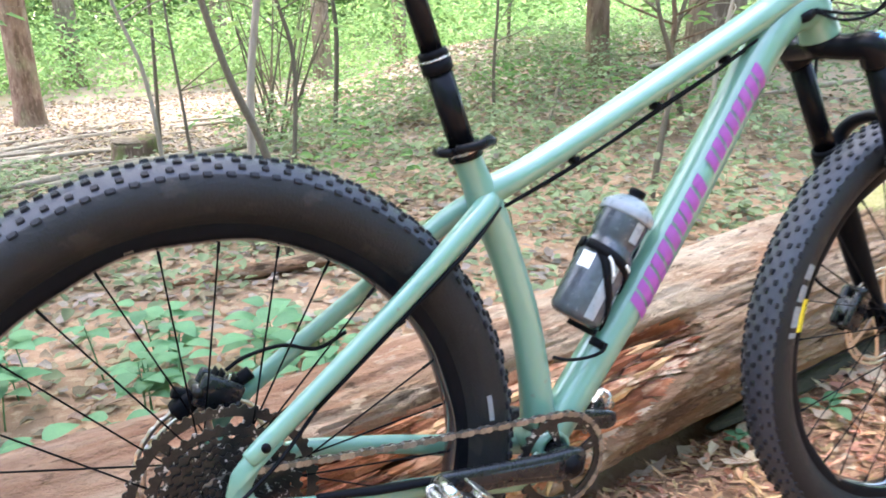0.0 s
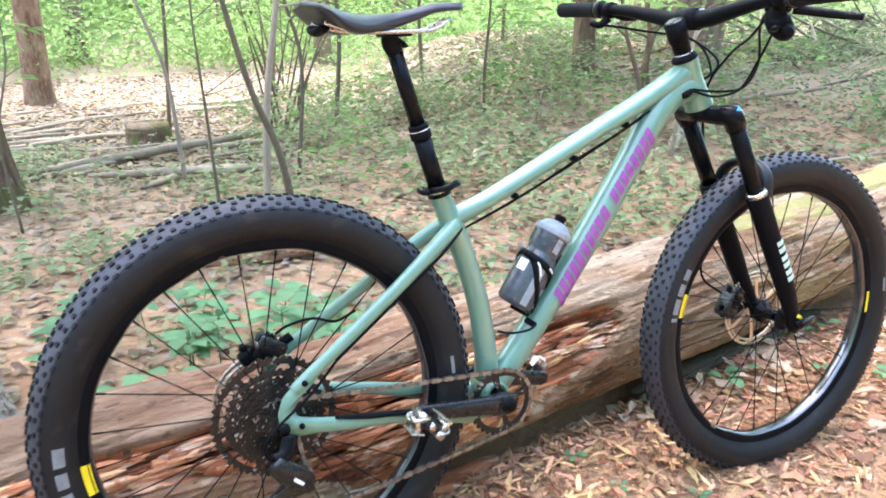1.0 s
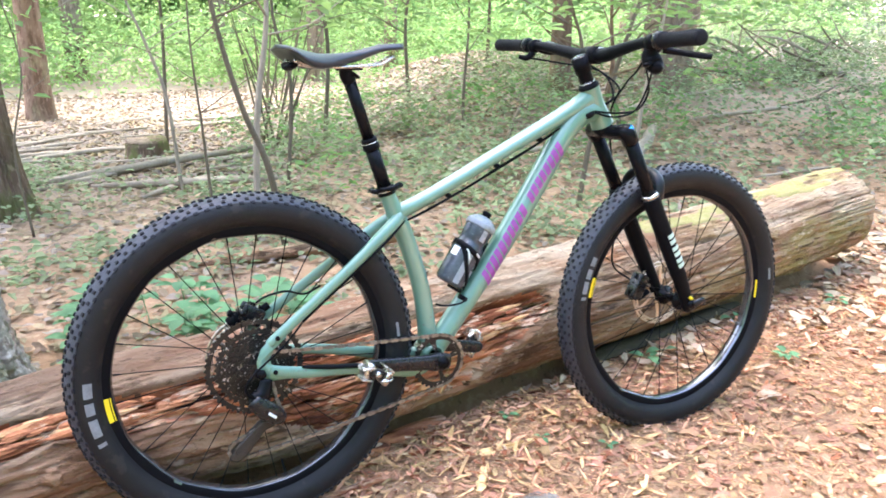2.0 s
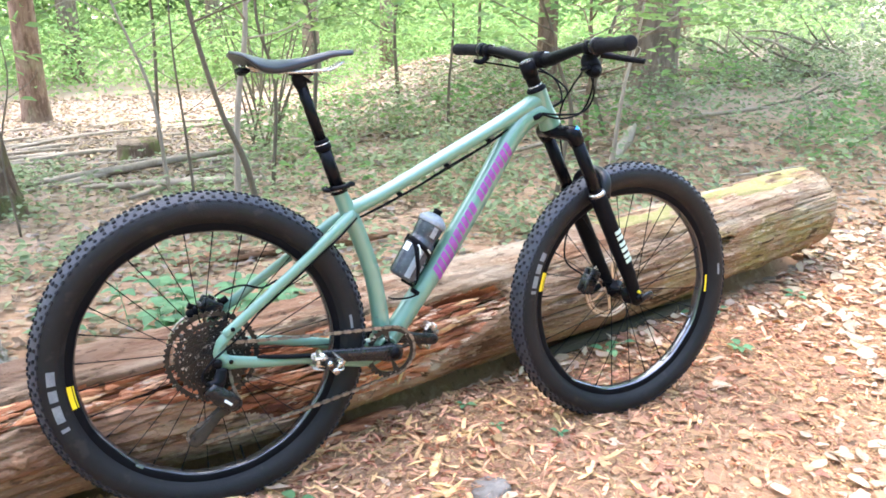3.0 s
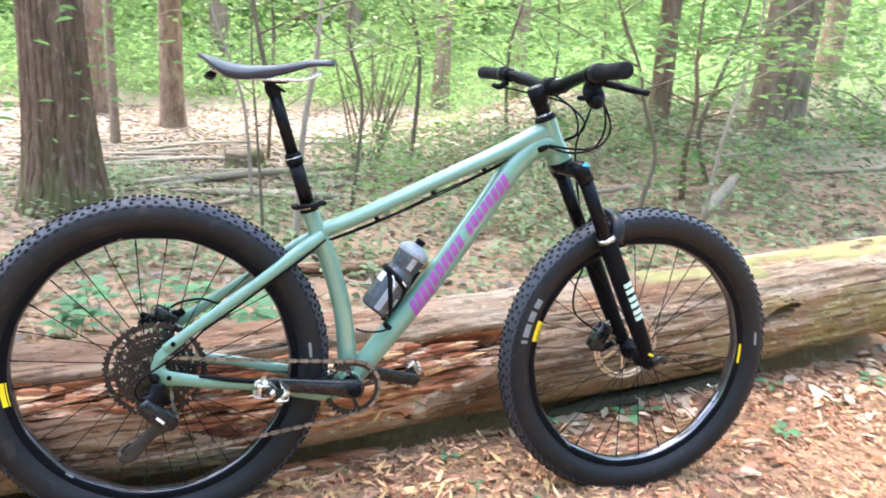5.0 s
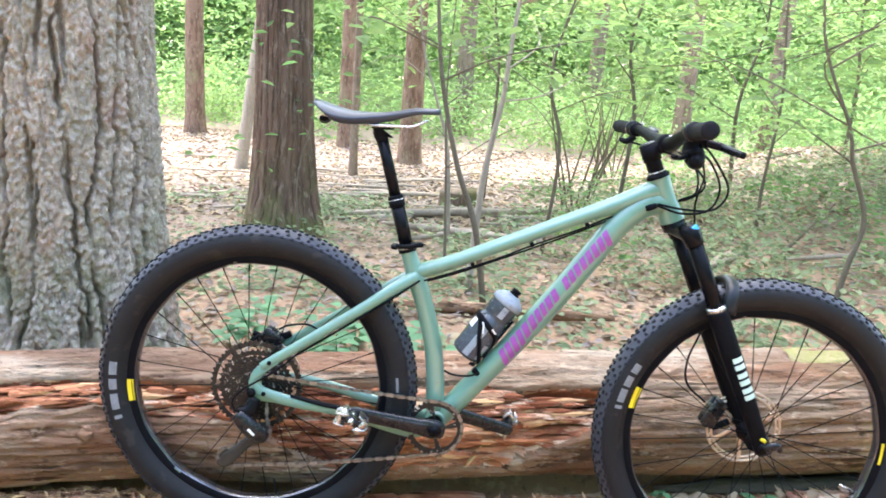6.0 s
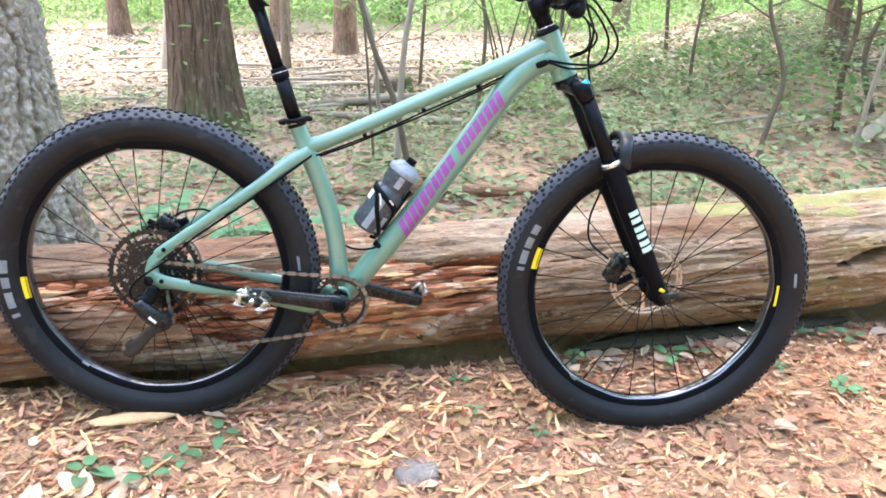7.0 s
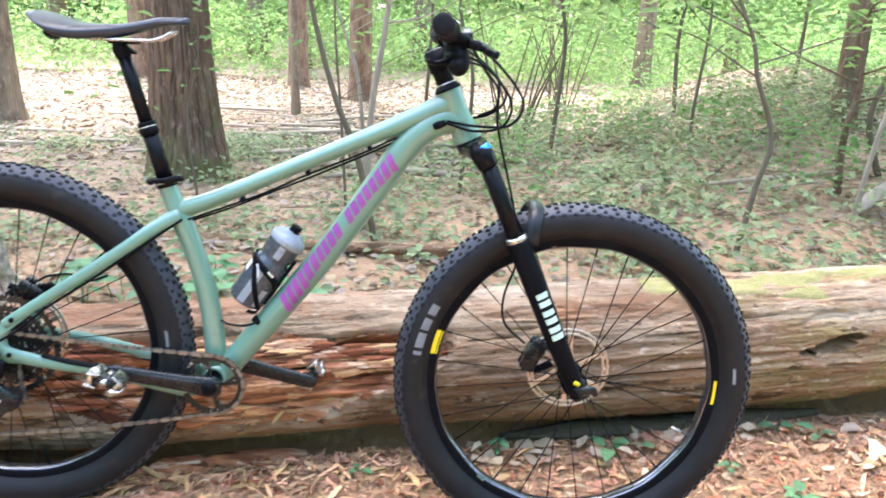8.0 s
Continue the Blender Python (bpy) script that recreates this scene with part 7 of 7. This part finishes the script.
billet("fallen_limb", "mossy brown limb lying behind the log", lay(0.21, 1.82, 0.03), lay(1.25, 1.70, 0.05), 0.030, LOGBARK, 11, 0.9, 12, "limb")
billet("fallen_limb", "long grey branch lying in the clearing", lay(-0.35, 4.50, 0.04), lay(1.7, 5.5, 0.05), 0.036, BARK_PALE, 12, 0.9, 10, "limb")
billet("fallen_limb", "grey branch lying among leaves", lay(0.05, 4.15, 0.04), lay(1.25, 3.58, 0.05), 0.032, BARK_PALE, 13, 0.9, 10, "limb")
billet("snag", "pale crooked broken limb lying on the ground", lay(2.11, 2.93, 0.03), (2.49, 3.42, -0.08), 0.045, BARK_PALE, 14, 0.9, 12, "limb")
billet("snag", "pale grey limb end among plants", (3.12, 2.38, 0.02), (3.50, 2.6, 0.22), 0.04, BARK_PALE, 16, 1.0, 12, "limb")
r_ = random.Random(33)
for k in range(52):
    x, y = r_.uniform(-3.8, 2.2), r_.uniform(3.6, 10.5)
    w, ln = r_.uniform(-0.6, 0.9), r_.uniform(0.4, 1.5)
    billet("fallen_branch", "thin dead branch on the clearing floor", lay(x, y, 0.02), lay(x + ln * math.cos(w), y + ln * math.sin(w), 0.04), r_.uniform(0.010, 0.024), BARK_PALE, 100 + k, 1.0, 7, "branch")["group"] = "dead branches"
for k in range(60):
    x, y = r_.uniform(-1.0, 2.4), r_.uniform(-0.75, 0.05)
    w, ln = r_.uniform(0, 6.28), r_.uniform(0.03, 0.11)
    billet("wood_splinter", "flat splinter of orange-brown wood", lay(x, y, 0.006), lay(x + ln * math.cos(w), y + ln * math.sin(w), 0.010), r_.uniform(0.004, 0.010), CHIP if k % 3 else ROTWOOD, 200 + k, 0.45, 7)["group"] = "wood splinters"

# heap of dead brush beyond the grey tree
heap = thing("brush_pile", "low heap of dead brown branches and leaves", "brush pile")
bm = bmesh.new()
bmesh.ops.create_icosphere(bm, subdivisions=4, radius=1.0)
for v in bm.verts:
    k = 1 + 0.35 * noise.noise(v.co * 2.2) + 0.15 * noise.noise(v.co * 7)
    v.co = Vector((7.6 + v.co.x * 1.0 * k, 5.2 + v.co.y * 0.7 * k, land(7.6, 5.2) + v.co.z * 0.12 * k))
part("leaf_mound", bm, STEM, heap)
for k in range(22):
    bm = bmesh.new()
    x, y, w = 7.6 + r_.uniform(-0.9, 0.9), 5.2 + r_.uniform(-0.6, 0.5), r_.uniform(0, 3.14)
    ln = r_.uniform(0.5, 1.2)
    z = land(x, y) + r_.uniform(0.15, 0.4)
    sweep(bm, [(x - math.cos(w) * ln / 2, y - math.sin(w) * ln / 2, z - 0.1), (x, y, z + 0.05), (x + math.cos(w) * ln / 2, y + math.sin(w) * ln / 2, z + r_.uniform(-0.1, 0.45))], [0.016, 0.012, 0.005], 6, 3)
    part("branch", bm, STEM if k % 3 else BARK_PALE, heap)

# stump in the clearing
st = thing("tree_stump", "low sawn tree stump with a dark side", "stump")
bm = bmesh.new()
sx, sy = 0.70, 6.04
z0 = land(sx, sy)
sweep(bm, [(sx, sy, z0 - 0.05), (sx, sy, z0 + 0.06), (sx - 0.01, sy, z0 + 0.15)], [0.215, 0.19, 0.18], 26, 3)
part("bark", bm, BARK_BROWN, st)
bm = bmesh.new()
sweep(bm, [(sx - 0.01, sy, z0 + 0.148), (sx - 0.01, sy, z0 + 0.154)], 0.172, 26)
part("cut_face", bm, BARK_FAR, st, "weathered pale cut face")

# stone in the path
bm = bmesh.new()
bmesh.ops.create_icosphere(bm, subdivisions=4, radius=1.0)
for v in bm.verts:
    k = 1 + 0.25 * noise.noise(v.co * 1.6) + 0.10 * noise.noise(v.co * 5)
    v.co = Vector((0.59 + v.co.x * 0.055 * k, -0.262 + v.co.y * 0.05 * k, land(0.59, -0.26) + v.co.z * 0.024 * k))
tagged(part("stone", bm, STONE), "small grey stone half buried in litter", "stone")


# ---- single green plants ----
def leaf_blade(bm, base, tip, width, droop, fold=0.12):
    """A pointed oval leaf with a folded midrib."""
    base, tip = Vector(base), Vector(tip)
    t = tip - base
    s = t.cross(Vector((0, 0, 1)))
    s = s.normalized() if s.length > 1e-6 else Vector((1, 0, 0))
    n = 6
    prev = None
    for i in range(n + 1):
        q = i / n
        c = base.lerp(tip, q) + Vector((0, 0, droop * math.sin(q * math.pi) - droop * 0.6 * q * q))
        wd = width * math.sin(math.pi * min(1, q * 0.92 + 0.08)) ** 0.8 * (1 - 0.25 * q) + 0.0004
        row = [bm.verts.new(c - s * wd + Vector((0, 0, fold * wd))), bm.verts.new(c), bm.verts.new(c + s * wd + Vector((0, 0, fold * wd)))]
        if prev:
            bm.faces.new((prev[0], prev[1], row[1], row[0]))
            bm.faces.new((prev[1], prev[2], row[2], row[1]))
        prev = row


def plantlet(label, x, y, height, count, length, seed, group, mat=None, category="plant"):
    r = random.Random(seed)
    t = thing("seedling" if height < 0.06 else "broadleaf_plant", label, category, Matrix.Translation((x, y, land(x, y))), group)
    bm = bmesh.new()
    lean = Vector((r.uniform(-0.2, 0.2), r.uniform(-0.2, 0.2), 1)) * height
    sweep(bm, [(0, 0, -0.01), lean * 0.5, lean], [0.0022, 0.0018, 0.0012], 6, 3)
    part("stalk", bm, LEAF_BROAD, t)
    for k in range(count):
        w = 2 * math.pi * (k + r.uniform(-0.25, 0.25)) / count
        q = r.uniform(0.55, 1.0)
        ln = length * r.uniform(0.7, 1.15)
        b0 = lean * q
        b1 = b0 + Vector((math.cos(w) * ln * 0.35, math.sin(w) * ln * 0.35, ln * 0.15))
        b2 = b1 + Vector((math.cos(w) * ln, math.sin(w) * ln, ln * r.uniform(-0.15, 0.15)))
        bm = bmesh.new()
        sweep(bm, [b0, b1], 0.0010, 5)
        leaf_blade(bm, b1, b2, ln * 0.36, ln * 0.10)
        part("leaf", bm, mat or LEAF_BROAD, t)


for k, (x, y, hgt, c, ln) in enumerate(((-0.137, -0.241, 0.03, 4, 0.05), (0.001, -0.267, 0.03, 3, 0.045), (0.129, -0.131, 0.03, 3, 0.04), (0.059, -0.201, 0.025, 4, 0.035), (1.05, 0.20, 0.05, 7, 0.028),
                                        (1.33, 0.21, 0.03, 3, 0.05), (1.40, 0.22, 0.03, 2, 0.045), (1.80, 0.30, 0.03, 2, 0.05), (1.90, 0.26, 0.03, 3, 0.04), (0.738, -0.036, 0.02, 3, 0.022),
                                        (0.876, -0.137, 0.02, 3, 0.025), (0.702, 0.09, 0.02, 3, 0.025), (1.72, 0.0, 0.03, 6, 0.04), (1.60, 0.12, 0.025, 4, 0.03), (2.3, 0.25, 0.03, 4, 0.05))):
    plantlet("small green seedling in dry leaves", x, y, hgt, c, ln, 300 + k, "seedlings")
r_ = random.Random(44)
for k in range(34):
    x, y = r_.uniform(-0.30, 0.50), r_.uniform(0.52, 1.25)
    plantlet("broad-leaved light green plant behind the log", x, y, r_.uniform(0.08, 0.18), r_.randint(5, 7), r_.uniform(0.055, 0.085), 400 + k, "broadleaf plants")
for k in range(34):
    x, y = r_.uniform(2.4, 6.5), r_.uniform(1.6, 7.0)
    w, ln = r_.uniform(-0.5, 0.9), r_.uniform(0.4, 1.4)
    billet("fallen_branch", "thin dead branch among low plants", lay(x, y, 0.03), lay(x + ln * math.cos(w), y + ln * math.sin(w), r_.uniform(0.04, 0.16)), r_.uniform(0.008, 0.020), BARK_PALE if k % 2 else STEM, 600 + k, 1.0, 7, "branch")["group"] = "dead branches"
for k in range(26):
    x, y = r_.uniform(0.4, 3.4), r_.uniform(0.85, 2.2)
    if abs(y - log_axis(min(x, 2.8)).y) > 0.3:
        plantlet("low green plant among dry leaves", x, y, r_.uniform(0.05, 0.10), r_.randint(4, 6), r_.uniform(0.03, 0.055), 500 + k, "broadleaf plants", LEAF_DULL)
